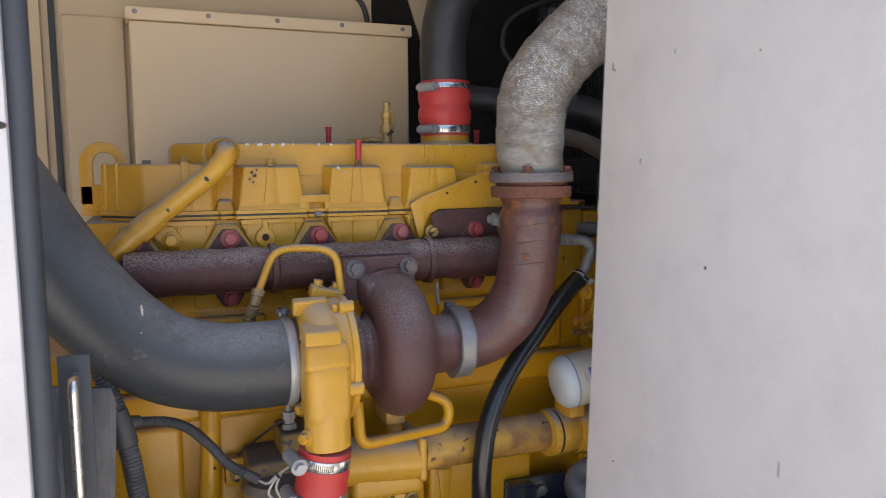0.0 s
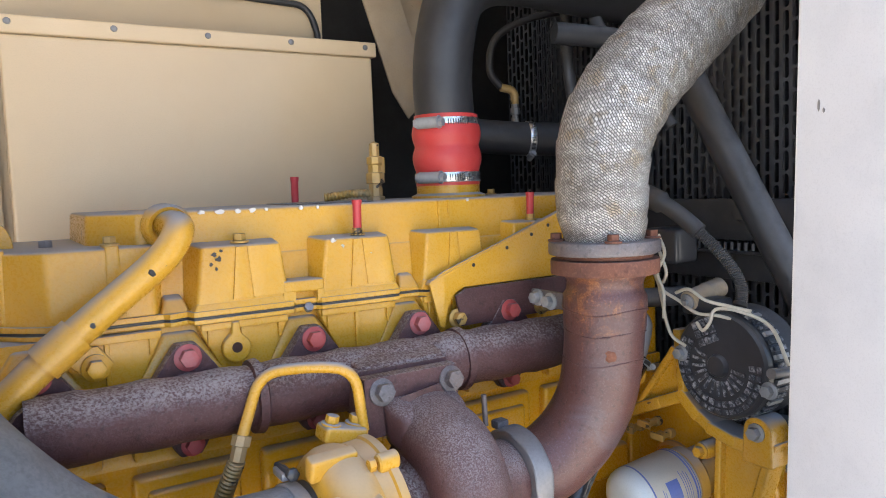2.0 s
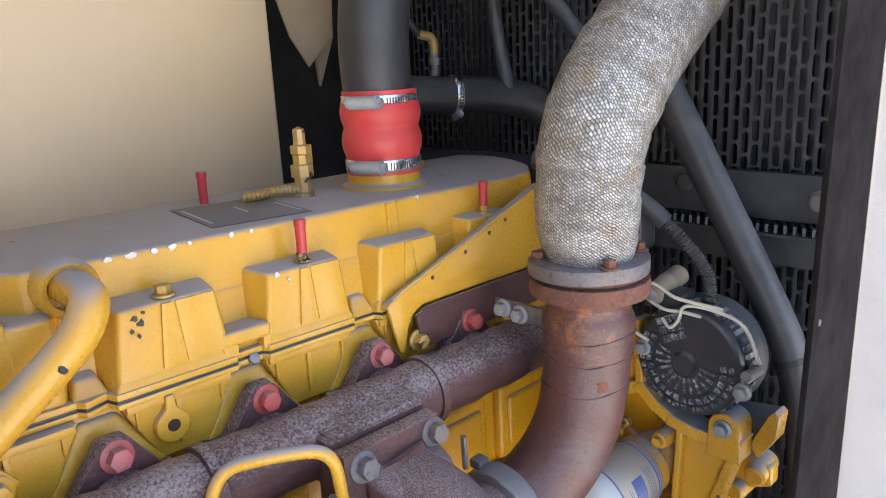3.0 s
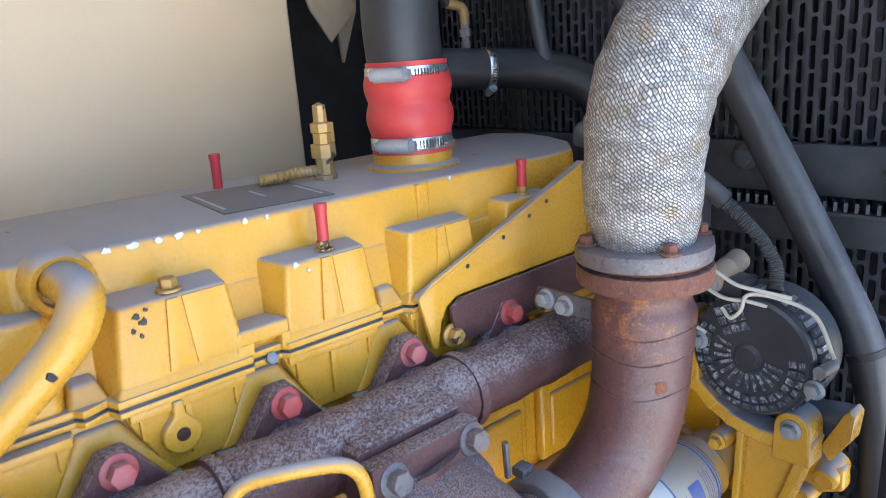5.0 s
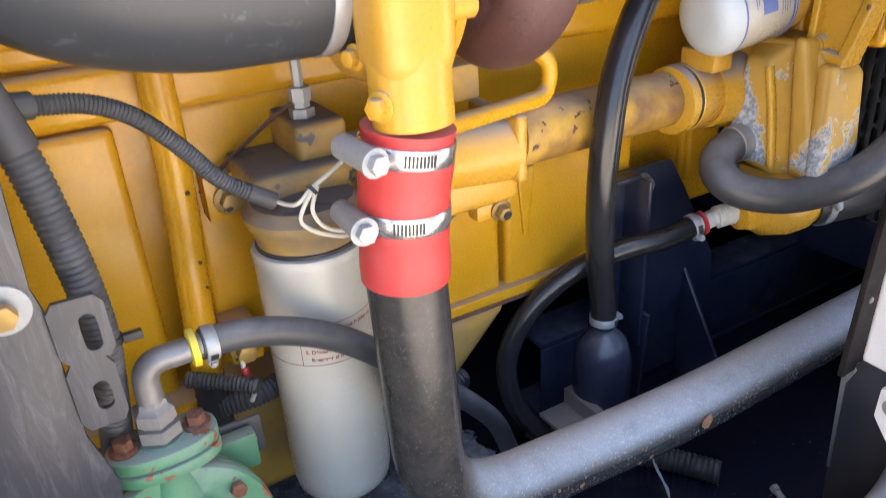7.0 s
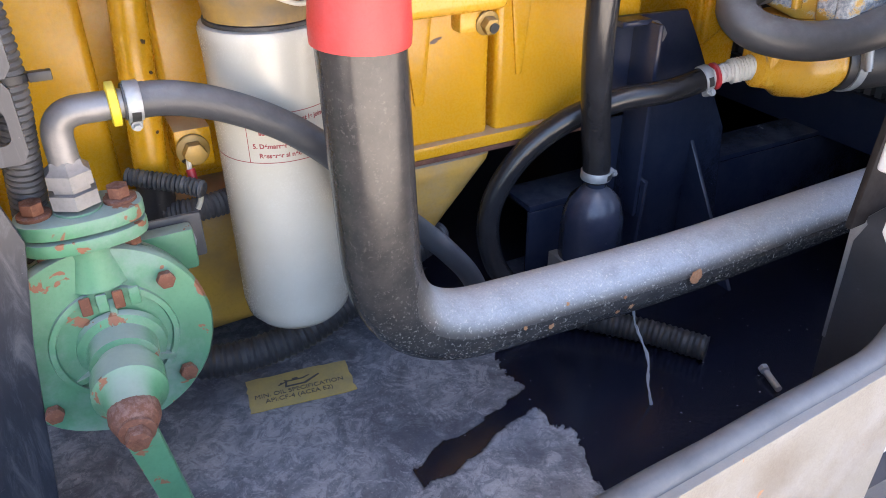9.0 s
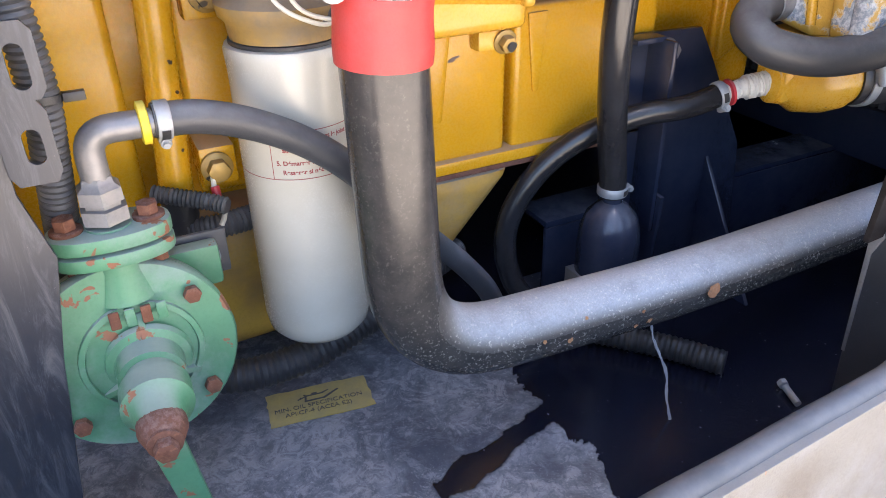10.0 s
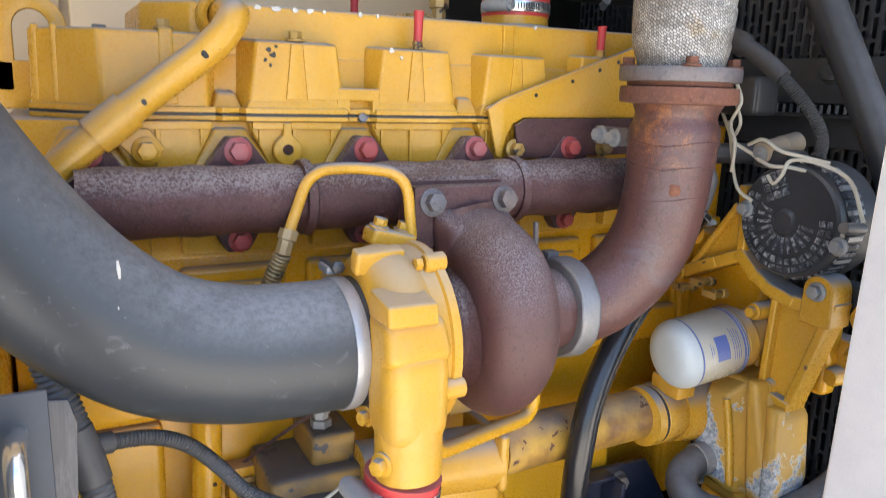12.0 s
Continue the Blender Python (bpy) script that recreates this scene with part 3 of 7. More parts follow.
# the service door stands open at a right angle, hinged at the far jamb; it leans a little, as the canopy does
DOOR_X, DOOR_Y, DOOR_SWING, DOOR_LEAN = 0.286, -0.501, 0.045, 0.037
DOOR_AT = Matrix(((1, DOOR_SWING, DOOR_LEAN, DOOR_X - DOOR_SWING * DOOR_Y - DOOR_LEAN * 1.25), (0, 1, 0, 0), (0, 0, 1, 0), (0, 0, 0, 1)))
b = bmesh.new()
block(b, (0.0, DOOR_Y - 0.86, 0.745), (0.034, DOOR_Y, 2.20), 0.004, DOOR_AT, 3)
door = solo("door_1", b, WHITEPANEL, "white painted steel service door standing open, with small chips and scuffs", "door", kind="structure")
b = bmesh.new()
prism(b, [(DOOR_Y - 0.085, 0.690), (DOOR_Y - 0.085, 0.745), (DOOR_Y - 0.045, 0.745), (DOOR_Y - 0.028, 0.735), (DOOR_Y - 0.028, 0.705), (DOOR_Y - 0.045, 0.685)], 'x', -0.010, -0.0004, 0.003, DOOR_AT)
part("corner_tab", b, WHITEPANEL, door)
b = bmesh.new()
lathe(b, [(0, 0.009), (0.0015, 0.009), (0.002, 0.005), (0.0008, 0.0)], DOOR_AT @ Vector((-0.010, DOOR_Y - 0.043, 0.722)), (-1, 0, 0), 20)
part("latch_hole", b, DULLSTEEL, door)
random.seed(8)
for y, z, w, h, m in ((-0.735, 1.308, 0.0024, 0.0032, INK), (-0.66, 1.56, 0.0012, 0.004, DULLSTEEL), (-0.80, 1.54, 0.0016, 0.0016, DULLSTEEL), (-0.525, 1.56, 0.0018, 0.006, DULLSTEEL), (-0.53, 1.555, 0.0015, 0.003, DULLSTEEL), (-0.86, 1.12, 0.0009, 0.010, DULLSTEEL), (-0.57, 1.02, 0.0016, 0.0016, INK), (-0.60, 1.43, 0.0012, 0.006, DULLSTEEL)):
    b = bmesh.new()
    pts = [(y + w * (0.6 + 0.4 * random.random()) * math.cos(a), z + h * (0.6 + 0.4 * random.random()) * math.sin(a)) for a in [2 * math.pi * i / 9 for i in range(9)]]
    prism(b, pts, 'x', -0.0006, 0.001, 0, DOOR_AT)
    part("paint_chip", b, m, door)
post_left = front_sheet("wall_front_post", -0.60, LEFT - 0.012, SILL, HEAD)
front_sheet("wall_front_left", -1.9, -1.75)
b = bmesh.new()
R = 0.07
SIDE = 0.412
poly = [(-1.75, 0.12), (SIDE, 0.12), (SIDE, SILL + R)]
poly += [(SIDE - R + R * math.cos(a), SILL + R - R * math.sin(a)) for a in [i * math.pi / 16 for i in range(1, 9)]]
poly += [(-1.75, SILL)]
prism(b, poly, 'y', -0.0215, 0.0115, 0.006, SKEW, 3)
solo("wall_front_sill", b, SILL_DIMMED, "white steel canopy panel below the open service door, its colour darkened against glare", "wall", kind="structure")
wall("wall_front_head", (-1.75, -0.0215, HEAD), (RIGHT, 0.0115, ROOF), WHITEPANEL, "white steel canopy panel above the service door", 0.006, True)

b = bmesh.new()
lathe(b, [(0, 0.0035), (0.0006, 0.0035), (0.0008, 0.0)], SKEW @ Vector((-0.4295, -0.0221, 1.466)), (0, -1, 0), 18)
part("screw_hole", b, INK, post_left, "dark empty screw hole")
b = bmesh.new()
lathe(b, [(0, 0.0085), (0.0003, 0.008), (0.0004, 0.0)], SKEW @ Vector((-0.4335, -0.0221, 1.466)), (0, -1, 0), 14)
wobble(b, 0.003, 160)
for v in b.verts:
    v.co.z = 1.466 + 0.45 * (v.co.z - 1.466)
    v.co.y = min(v.co.y, -0.5822)
part("rust_stain", b, RUST, post_left, "brown rust stain round the hole")
b = bmesh.new()
block(b, (-0.60, -0.0240, SILL + 0.004), (-0.4545, -0.0225, HEAD - 0.004), 0.0007, SKEW)
part("outer_skin", b, WHITEPANEL, post_left)
b = bmesh.new()
sweep(b, bend([(-0.390, -0.472, 1.192), (-0.390, -0.505, 1.192), (-0.390, -0.505, 1.055), (-0.390, -0.472, 1.055)], 0.014), 0.0058, 14)
striker = solo("latch_striker", b, BRIGHT, "polished steel latch loop on the door jamb", "latch")
b = bmesh.new()
block(b, (-0.408, -0.472, 1.03), (-0.374, -0.468, 1.215), 0.0015)
part("base_plate", b, GASKET, striker)

# the grey rubber seal round the opening
b = bmesh.new()
line = bend([(LEFT - 0.004, 0, HEAD), (LEFT - 0.004, 0, SILL - 0.003), (SIDE - 0.05, 0, SILL - 0.003), (SIDE - 0.012, 0, SILL + 0.04), (SIDE + 0.0, 0, SILL + 0.09)], 0.05)
line = [SKEW @ Vector(p) for p in line]
dense = []
for p, q in zip(line, line[1:]):
    k = max(1, int((q - p).length / 0.02))
    dense += [p.lerp(q, i / k) for i in range(k)]
dense.append(line[-1])
sweep(b, dense, 0.013, 14)
wobble(b, 0.0015, 9)
solo("door_seal", b, GASKET, "grey rubber seal strip along the service opening", "seal", kind="structure")
# seal carrier on the left jamb and dark folded return on the right jamb
wall("jamb_left", (LEFT - 0.014, 0.013, SILL), (LEFT + 0.004, 0.05, HEAD), GASKET, "grey steel return of the door jamb", 0.003, True)
b = bmesh.new()
LEAN = SKEW @ Matrix(((1, 0, 0.08, -0.08), (0, 1, 0, 0), (0, 0, 1, 0), (0, 0, 0, 1)))
block(b, (0.456, 0.099, 0.60), (0.66, 0.107, HEAD), 0.002, LEAN)
ob = solo("jamb_right", b, POSTBLACK, "black folded steel post with small rivets inside the canopy", "post", kind="structure")
b = bmesh.new()
for z in (0.70, 0.78, 1.34):
    b = bmesh.new()
    lathe(b, [(0, 0.0045), (0.0015, 0.004), (0.0022, 0.0)], LEAN @ Vector((0.474, 0.099, z)), (0, -1, 0), 12)
    part("rivet", b, GASKET, ob)

wall("wall_back", (-1.9, 0.62, 0.12), (0.30, 0.66, ROOF), CREAM, "cream painted inner wall of the canopy")
# walls in INK carry the bay's deep shade in their colour, not black paint
wall("wall_back_dark", (0.30, 1.0, 0.12), (2.4, 1.04, ROOF), INK, "inner wall behind the radiator, coloured black as deep shade")
wall("wall_side_left", (-1.94, -0.62, 0.12), (-1.90, 0.66, ROOF), CREAM, "cream painted end wall of the canopy")
wall("wall_side_right", (2.4, -0.45, 0.12), (2.44, 1.04, ROOF), INK, "end wall of the canopy, coloured black as deep shade")
wall("wall_back_return", (0.27, 0.665, 0.12), (0.30, 1.0, ROOF), INK, "return between the inner walls, coloured black as deep shade")
b = bmesh.new()
# an unseen gap round the exhaust riser, added to let skylight onto the right side
for lo, hi in (((-1.94, -0.70), (0.30, 1.04)), ((0.86, -0.70), (2.44, 1.04)), ((0.30, -0.70), (0.86, -0.445)), ((0.30, -0.20), (0.86, 1.04))):
    block(b, (*lo, ROOF), (*hi, ROOF + 0.04), 0)
solo("ceiling", b, CREAM, "steel roof of the canopy", "ceiling", kind="structure")
b = bmesh.new()
bmesh.ops.create_grid(b, x_segments=40, y_segments=24, size=1)
for v in b.verts:
    v.co = Vector((v.co.x * 2.15 + 0.25, v.co.y * 0.58 + 0.06, FLOOR))
block(b, (-1.9, -0.50, 0.12), (0.28, 0.62, FLOOR - 0.01), 0)
block(b, (0.28, -0.50, 0.12), (2.4, 1.0, FLOOR - 0.01), 0)
solo("floor", b, TRAY, "black base tray covered with dust and a dark pool of oil", "floor", kind="structure")

# seam and trim of the cream wall
b = bmesh.new()
block(b, (-0.498, 0.607, 0.4), (-0.484, 0.619, 2.2), 0.002)
solo("wall_seal", b, BLACKRUBBER, "black rubber strip on the cream wall", "trim", kind="structure")
b = bmesh.new()
block(b, (-1.2, 0.606, 0.5), (-0.515, 0.619, 2.25), 0.004)
block(b, (-0.47, 0.608, 0.5), (-0.335, 0.619, 1.80), 0.004)
solo("wall_trim", b, CREAM, "cream sheet panels on the inner wall", "trim", kind="structure")
b = bmesh.new()
pts = bend([(-0.6, 0.612, 1.93), (0.26, 0.612, 1.90), (0.285, 0.612, 1.85), (0.285, 0.612, 1.3)], 0.04)
sweep(b, pts, 0.007, 10)
solo("panel_edging", b, BLACKRUBBER, "black edging strip round the wall panel", "trim", kind="structure")


# ---- control cabinet on the back wall ----
def cabinet():
    t = thing("junction_box", (0.02, 0.57, 1.2), "cream painted steel box with a screwed lid on the back wall", "cabinet")
    b = bmesh.new()
    block(b, (-0.322, 0.540, 1.15), (0.378, 0.605, 1.784), 0.006, None, 3)
    part("body", b, BOXWHITE, t)
    b = bmesh.new()
    block(b, (-0.330, 0.532, 1.784), (0.386, 0.606, 1.815), 0.004, None, 3)
    part("lid", b, BOXWHITE, t)
    for i in range(5):
        at = (-0.308 + 0.1668 * i, 0.532, 1.803)
        s = bmesh.new()
        lathe(s, [(0, 0.006), (0.002, 0.0055), (0.003, 0.003), (0.0025, 0.0)], at, (0, -1, 0), 16)
        part("screw", s, DULLSTEEL, t)
    return t


cabinet()

# diagonal brace and roof beam in the dark corner
b = bmesh.new()
prism(b, [(0.30, 2.2), (0.40, 2.2), (0.56, 1.72), (0.50, 1.66), (0.46, 1.72)], 'y', 0.60, 0.606, 0.002)
solo("brace", b, TAN, "tan steel brace running down from the roof", "brace")
b = bmesh.new()
prism(b, [(0.50, 1.98), (0.60, 2.0), (0.585, 1.72), (0.545, 1.62)], 'y', 0.63, 0.64, 0.002)
solo("bracket_plate", b, TAN, "tan steel plate in the dark corner", "plate")
b = bmesh.new()
block(b, (0.3, 0.45, 1.985), (1.0, 0.52, 2.03), 0.003, Matrix.Rotation(radians(2), 4, 'Y'))
solo("roof_beam", b, BLACKPAINT, "black steel beam under the roof", "beam")


# ---- engine ----
engine = thing("engine", (0.09, 0.2, FLOOR), "large yellow six-cylinder diesel engine, dusty on top", "engine")


def ridge_front(x):
    """Where the ridge's front wall stands at x."""
    return float(np.interp(x, [-0.20, 0.25, 0.49], [0.082, 0.068, 0.056]))


RIDGE = [(-0.255, 0.343), (-0.255, 0.138), (-0.200, 0.082), (0.02, 0.0755), (0.25, 0.068), (0.49, 0.056), (0.555, 0.070), (0.615, 0.125), (0.655, 0.195), (0.675, 0.265), (0.66, 0.343)]
COVER_LIP = [(-0.384, 0.36), (-0.384, 0.112), (-0.337, 0.060), (-0.314, 0.043), (-0.182, 0.041), (-0.176, 0.033), (-0.172, 0.033), (-0.154, 0.040), (-0.149, 0.0245), (-0.017, 0.0245), (-0.012, 0.033), (0.018, 0.033), (0.024, 0.0245), (0.146, 0.0245), (0.152, 0.038), (0.186, 0.038), (0.192, 0.0265), (0.31, 0.028), (0.60, 0.036), (0.66, 0.10), (0.66, 0.36)]


def cheek(x0, x1, top, back=0.10):
    """A rocker cheek: a box with receding sides, a flared apron, a wedge rib and a sunk panel on either side of it."""
    b = bmesh.new()
    w = x1 - x0
    z0 = 1.346
    def face(z):
        return 0.0285 + (z - z0) * 0.055
    low = [(x0 - 0.006, face(z0), z0), (x1 + 0.005, face(z0), z0), (x1 + 0.016, back, z0), (x0 - 0.026, back, z0)]
    high = [(x0 + 0.006, face(top), top), (x1 - 0.005, face(top), top), (x1 + 0.004, back, top + 0.006), (x0 - 0.012, back, top + 0.006)]
    hull(b, low, high, 0.005, 3)
    # apron along the foot
    hull(b, [(x0 - 0.011, 0.0255, z0), (x1 + 0.009, 0.0255, z0), (x1 + 0.010, 0.06, z0), (x0 - 0.014, 0.06, z0)],
         [(x0 - 0.004, face(z0) + 0.001, 1.361), (x1 + 0.003, face(z0) + 0.001, 1.361), (x1 + 0.004, 0.06, 1.361), (x0 - 0.006, 0.06, 1.361)], 0.003, 3)
    # wedge rib, and the raised plate at its far side
    for lo0, lo1, hi0, hi1, proud in ((0.36, 0.56, 0.43, 0.53, 0.0030), (0.60, 0.985, 0.56, 0.93, 0.0016)):
        y0, y1 = face(1.362) - proud, face(top - 0.004) - proud
        hull(b, [(x0 + lo0 * w, y0, 1.362), (x0 + lo1 * w, y0, 1.362), (x0 + lo1 * w, 0.05, 1.362), (x0 + lo0 * w, 0.05, 1.362)],
             [(x0 + hi0 * w, y1, top - 0.002), (x0 + hi1 * w, y1, top - 0.002), (x0 + hi1 * w, 0.05, top - 0.002), (x0 + hi0 * w, 0.05, top - 0.002)], 0.0013)
    return b


def valve_cover():
    b = bmesh.new()

    def ring(z, out):
        c = Vector((0.16, 0.22))
        return [(x + out * (0.6 if x > c.x else -0.6) * (abs(x - c.x) > 0.33), y - out if y < 0.2 else y, z) for x, y in RIDGE]
    # one wall from the lip to the ridge's top, flaring a little towards the foot
    hull(b, ring(1.405, 0.004), ring(1.479, -0.003), 0.007, 3)
    hull(b, ring(1.346, 0.020), ring(1.418, 0.0035), 0.006, 3)
    prism(b, COVER_LIP, 'z', 1.3439, 1.351, 0.0012)
    left = [(-0.381, 0.365), (-0.381, 0.115), (-0.336, 0.070), (-0.311, 0.050), (-0.190, 0.048), (-0.172, 0.080), (-0.172, 0.365)]
    hull(b, [(x, y - 0.003 if y < 0.2 else y, 1.346) for x, y in left], [(x * 0.996, y + 0.004 if y < 0.2 else y, 1.438) for x, y in left], 0.006, 3)
    # tall seam on the ridge's front
    block(b, (0.243, ridge_front(0.245) - 0.0035, 1.425), (0.249, 0.09, 1.476), 0.002)
    block(b, (0.262, ridge_front(0.265) - 0.0015, 1.425), (0.264, 0.09, 1.477), 0.0006)
    ob = part("valve_cover", b, YELLOW, engine, "yellow valve cover under grey dust")
    for x0, x1, top in ((-0.139, -0.024, 1.432), (0.031, 0.141, 1.431), (0.195, 0.303, 1.430), (0.362, 0.456, 1.436), (0.505, 0.57, 1.432)):
        part("rocker_bulge", cheek(x0, x1, top), YELLOW, ob)
    # the ledge between two cheeks, hollow below like a small shelf
    b = bmesh.new()
    block(b, (-0.030, 0.0275, 1.361), (0.030, 0.09, 1.378), 0.004, None, 3)
    block(b, (-0.030, 0.0275, 1.3465), (-0.012, 0.09, 1.364), 0.002)
    block(b, (0.019, 0.0275, 1.3465), (0.030, 0.09, 1.364), 0.002)
    block(b, (-0.02, 0.042, 1.3465), (0.025, 0.09, 1.364), 0.001)
    part("ledge", b, YELLOW, ob)
    for x0, x1, z1, y in ((0.160, 0.180, 1.368, 0.036), (-0.178, -0.156, 1.368, 0.040)):
        b = bmesh.new()
        hull(b, [(x0 - 0.008, y, 1.346), (x1 + 0.008, y, 1.346), (x1 + 0.008, 0.09, 1.346), (x0 - 0.008, 0.09, 1.346)], [(x0, y + 0.012, z1), (x1, y + 0.012, z1), (x1, 0.09, z1 + 0.01), (x0, 0.09, z1 + 0.01)], 0.004, 3)
        part("fillet", b, YELLOW, ob)
    # boss and ribs of the near block
    for x, w0, w1, y, yy in ((-0.235, 0.011, 0.008, 0.0445, 0.052), (-0.352, 0.005, 0.004, 0.084, 0.09), (-0.372, 0.005, 0.004, 0.104, 0.11)):
        b = bmesh.new()
        hull(b, [(x - w0, y, 1.353), (x + w0, y, 1.353), (x + w0, y + 0.05, 1.353), (x - w0, y + 0.05, 1.353)],
             [(x - w1, yy, 1.4415), (x + w1, yy, 1.4415), (x + w1, y + 0.05, 1.4415), (x - w1, y + 0.05, 1.4415)], 0.003, 3)
        part("rib", b, YELLOW, ob)
    b = bmesh.new()
    prism(b, [(x, y - 0.0005 if y < 0.2 else y) for x, y in COVER_LIP], 'z', 1.3345, 1.3404, 0.0012)
    part("cover_flange", b, YELLOW, engine)
    b = bmesh.new()
    prism(b, [(x, y + 0.0012 if y < 0.2 else y - 0.003) for x, y in COVER_LIP], 'z', 1.3406, 1.3437, 0.0005)
    part("gasket", b, BLACKRUBBER, engine, "black cover gasket")
    return ob


valve_cover()
b = bmesh.new()
block(b, (-0.41, 0.050, 1.16), (0.62, 0.37, 1.334), 0.005)
for x in (-0.165, 0.0, 0.165, 0.33, 0.495, -0.33):
    # arched hollow round each port, its slope under dust
    hull(b, [(x - 0.062, 0.031, 1.26), (x + 0.062, 0.031, 1.26), (x + 0.062, 0.06, 1.26), (x - 0.062, 0.06, 1.26)],
         [(x - 0.020, 0.044, 1.326), (x + 0.020, 0.044, 1.326), (x + 0.020, 0.06, 1.326), (x - 0.020, 0.06, 1.326)], 0.006, 3)
    block(b, (x - 0.065, 0.03, 1.17), (x + 0.065, 0.06, 1.26), 0.006)
for x in (-0.2475, -0.0825, 0.0825, 0.2475, 0.4125):
    # the flat fields between the ports, wider at the top, with sunk panels
    prism(b, [(x - 0.062, 1.333), (x + 0.062, 1.333), (x + 0.056, 1.318), (x + 0.028, 1.262), (x - 0.028, 1.262), (x - 0.056, 1.318)], 'y', 0.034, 0.06, 0.003, None, 3)
    for x0, x1 in ((-0.050, -0.047), (-0.007, -0.001), (0.044, 0.047)):
        block(b, (x + x0, 0.0295, 1.274 if abs(x0) < 0.01 else 1.304), (x + x1, 0.05, 1.333), 0.0015)
    block(b, (x - 0.058, 0.0285, 1.324), (x + 0.058, 0.05, 1.3338), 0.002)
drop = [(-0.097 + 0.019 * math.cos(a), 1.298 + 0.019 * math.sin(a)) for a in [radians(d) for d in range(-215, 36, 16)]]
prism(b, drop + [(-0.091, 1.318), (-0.092, 1.333), (-0.102, 1.333), (-0.103, 1.318)], 'y', 0.0245, 0.06, 0.003, None, 3)
part("cylinder_head", b, YELLOW, engine)
b = bmesh.new()
lathe(b, [(0, 0.0070), (0.0008, 0.0068), (0.0009, 0.0)], (-0.097, 0.0246, 1.299), (0, -1, 0), 18)
part("plug_hole", b, DARKHOLE, engine, "dark threaded hole")
bolt(engine, (0.006, 0.036, 1.336), (0, -1, 0.6), 0.012, DULLSTEEL, washer=False)

# block with its pads, panels and rails
b = bmesh.new()
block(b, (-0.42, 0.055, 0.60), (0.62, 0.40, 1.165), 0.006)
block_part = part("block", b, YELLOW_LOW, engine, "yellow cast engine block")
b = bmesh.new()
block(b, (0.6225, 0.048, 0.62), (0.715, 0.39, 1.332), 0.008, None, 3)
block(b, (0.6215, 0.040, 1.148), (0.715, 0.06, 1.168), 0.004)
prism(b, [(0.63, 0.66), (0.70, 0.70), (0.70, 1.12), (0.66, 1.13), (0.63, 1.08)], 'y', 0.038, 0.06, 0.008, None, 3)
front = part("front_cover", b, YELLOW_LOW, engine, "yellow cast front cover of the engine")
b = bmesh.new()
lathe(b, [(0, 0.013), (0.006, 0.012), (0.0065, 0.007), (0.0, 0.0065), (0.0, 0.0)], (0.565, 0.050, 1.222), (0, -1, 0), 24)
part("threaded_boss", b, YELLOW, engine)
b = bmesh.new()
block(b, (0.50, 0.026, 1.3335), (0.715, 0.06, 1.3395), 0.0015)
part("shield_edge", b, INK, engine, "black edge of a thin shield")
for x in (-0.33, -0.165, 0.0, 0.165, 0.33, 0.495):
    b = bmesh.new()
    block(b, (x - 0.068, 0.040, 1.02), (x + 0.068, 0.06, 1.15), 0.010, None, 3)
    block(b, (x - 0.052, 0.034, 1.04), (x + 0.052, 0.05, 1.13), 0.008, None, 3)
    part("pad", b, YELLOW_LOW, block_part)
b = bmesh.new()
block(b, (-0.42, 0.030, 0.955), (0.62, 0.06, 1.015), 0.012, None, 3)
part("rail", b, YELLOW_LOW, block_part)
b = bmesh.new()
block(b, (-0.415, 0.035, 0.60), (-0.262, 0.06, 0.95), 0.012, None, 3)
part("panel", b, YELLOW_LOW, block_part)
b = bmesh.new()
block(b, (-0.20, 0.03, 0.62), (-0.05, 0.06, 0.96), 0.008, None, 3)
part("panel", b, YELLOW_LOW, block_part)
b = bmesh.new()
block(b, (0.06, 0.012, 0.60), (0.215, 0.06, 0.80), 0.012, None, 3)
part("panel", b, YELLOW_LOW, block_part)
b = bmesh.new()
block(b, (0.225, 0.012, 0.60), (0.47, 0.06, 0.80), 0.010, None, 3)
part("panel", b, YELLOW_LOW, block_part)
b = bmesh.new()
hull(b, [(0.10, 0.008, 0.66), (0.115, 0.008, 0.66), (0.115, 0.02, 0.66), (0.10, 0.02, 0.66)], [(0.085, 0.008, 0.79), (0.13, 0.008, 0.79), (0.13, 0.02, 0.79), (0.085, 0.02, 0.79)], 0.006)
part("rib", b, YELLOW_LOW, block_part)
b = bmesh.new()
hull(b, [(0.255, 0.008, 0.68), (0.265, 0.008, 0.68), (0.265, 0.02, 0.68), (0.255, 0.02, 0.68)], [(0.243, 0.008, 0.79), (0.277, 0.008, 0.79), (0.277, 0.02, 0.79), (0.243, 0.02, 0.79)], 0.006)
part("rib", b, YELLOW_LOW, block_part)
b = bmesh.new()
block(b, (-0.42, 0.0, 0.588), (0.50, 0.06, 0.606), 0.004)
part("pan_rail", b, YELLOW_LOW, block_part)
b = bmesh.new()
block(b, (-0.41, 0.002, 0.580), (0.49, 0.06, 0.5875), 0.001)
part("pan_gasket", b, RUST, engine, "thin red-brown gasket line")
b = bmesh.new()
hull(b, [(-0.42, 0.05, 0.36), (0.10, 0.05, 0.38), (0.10, 0.38, 0.38), (-0.42, 0.38, 0.36)], [(-0.42, 0.005, 0.579), (0.24, 0.005, 0.579), (0.24, 0.39, 0.579), (-0.42, 0.39, 0.579)], 0.035, 4)
part("oil_pan", b, YELLOW_WORN, engine, "dirty yellow oil pan")
# flywheel housing edge at the generator end
b = bmesh.new()
block(b, (-0.62, -0.02, 0.45), (-0.425, 0.45, 1.12), 0.03, None, 4)
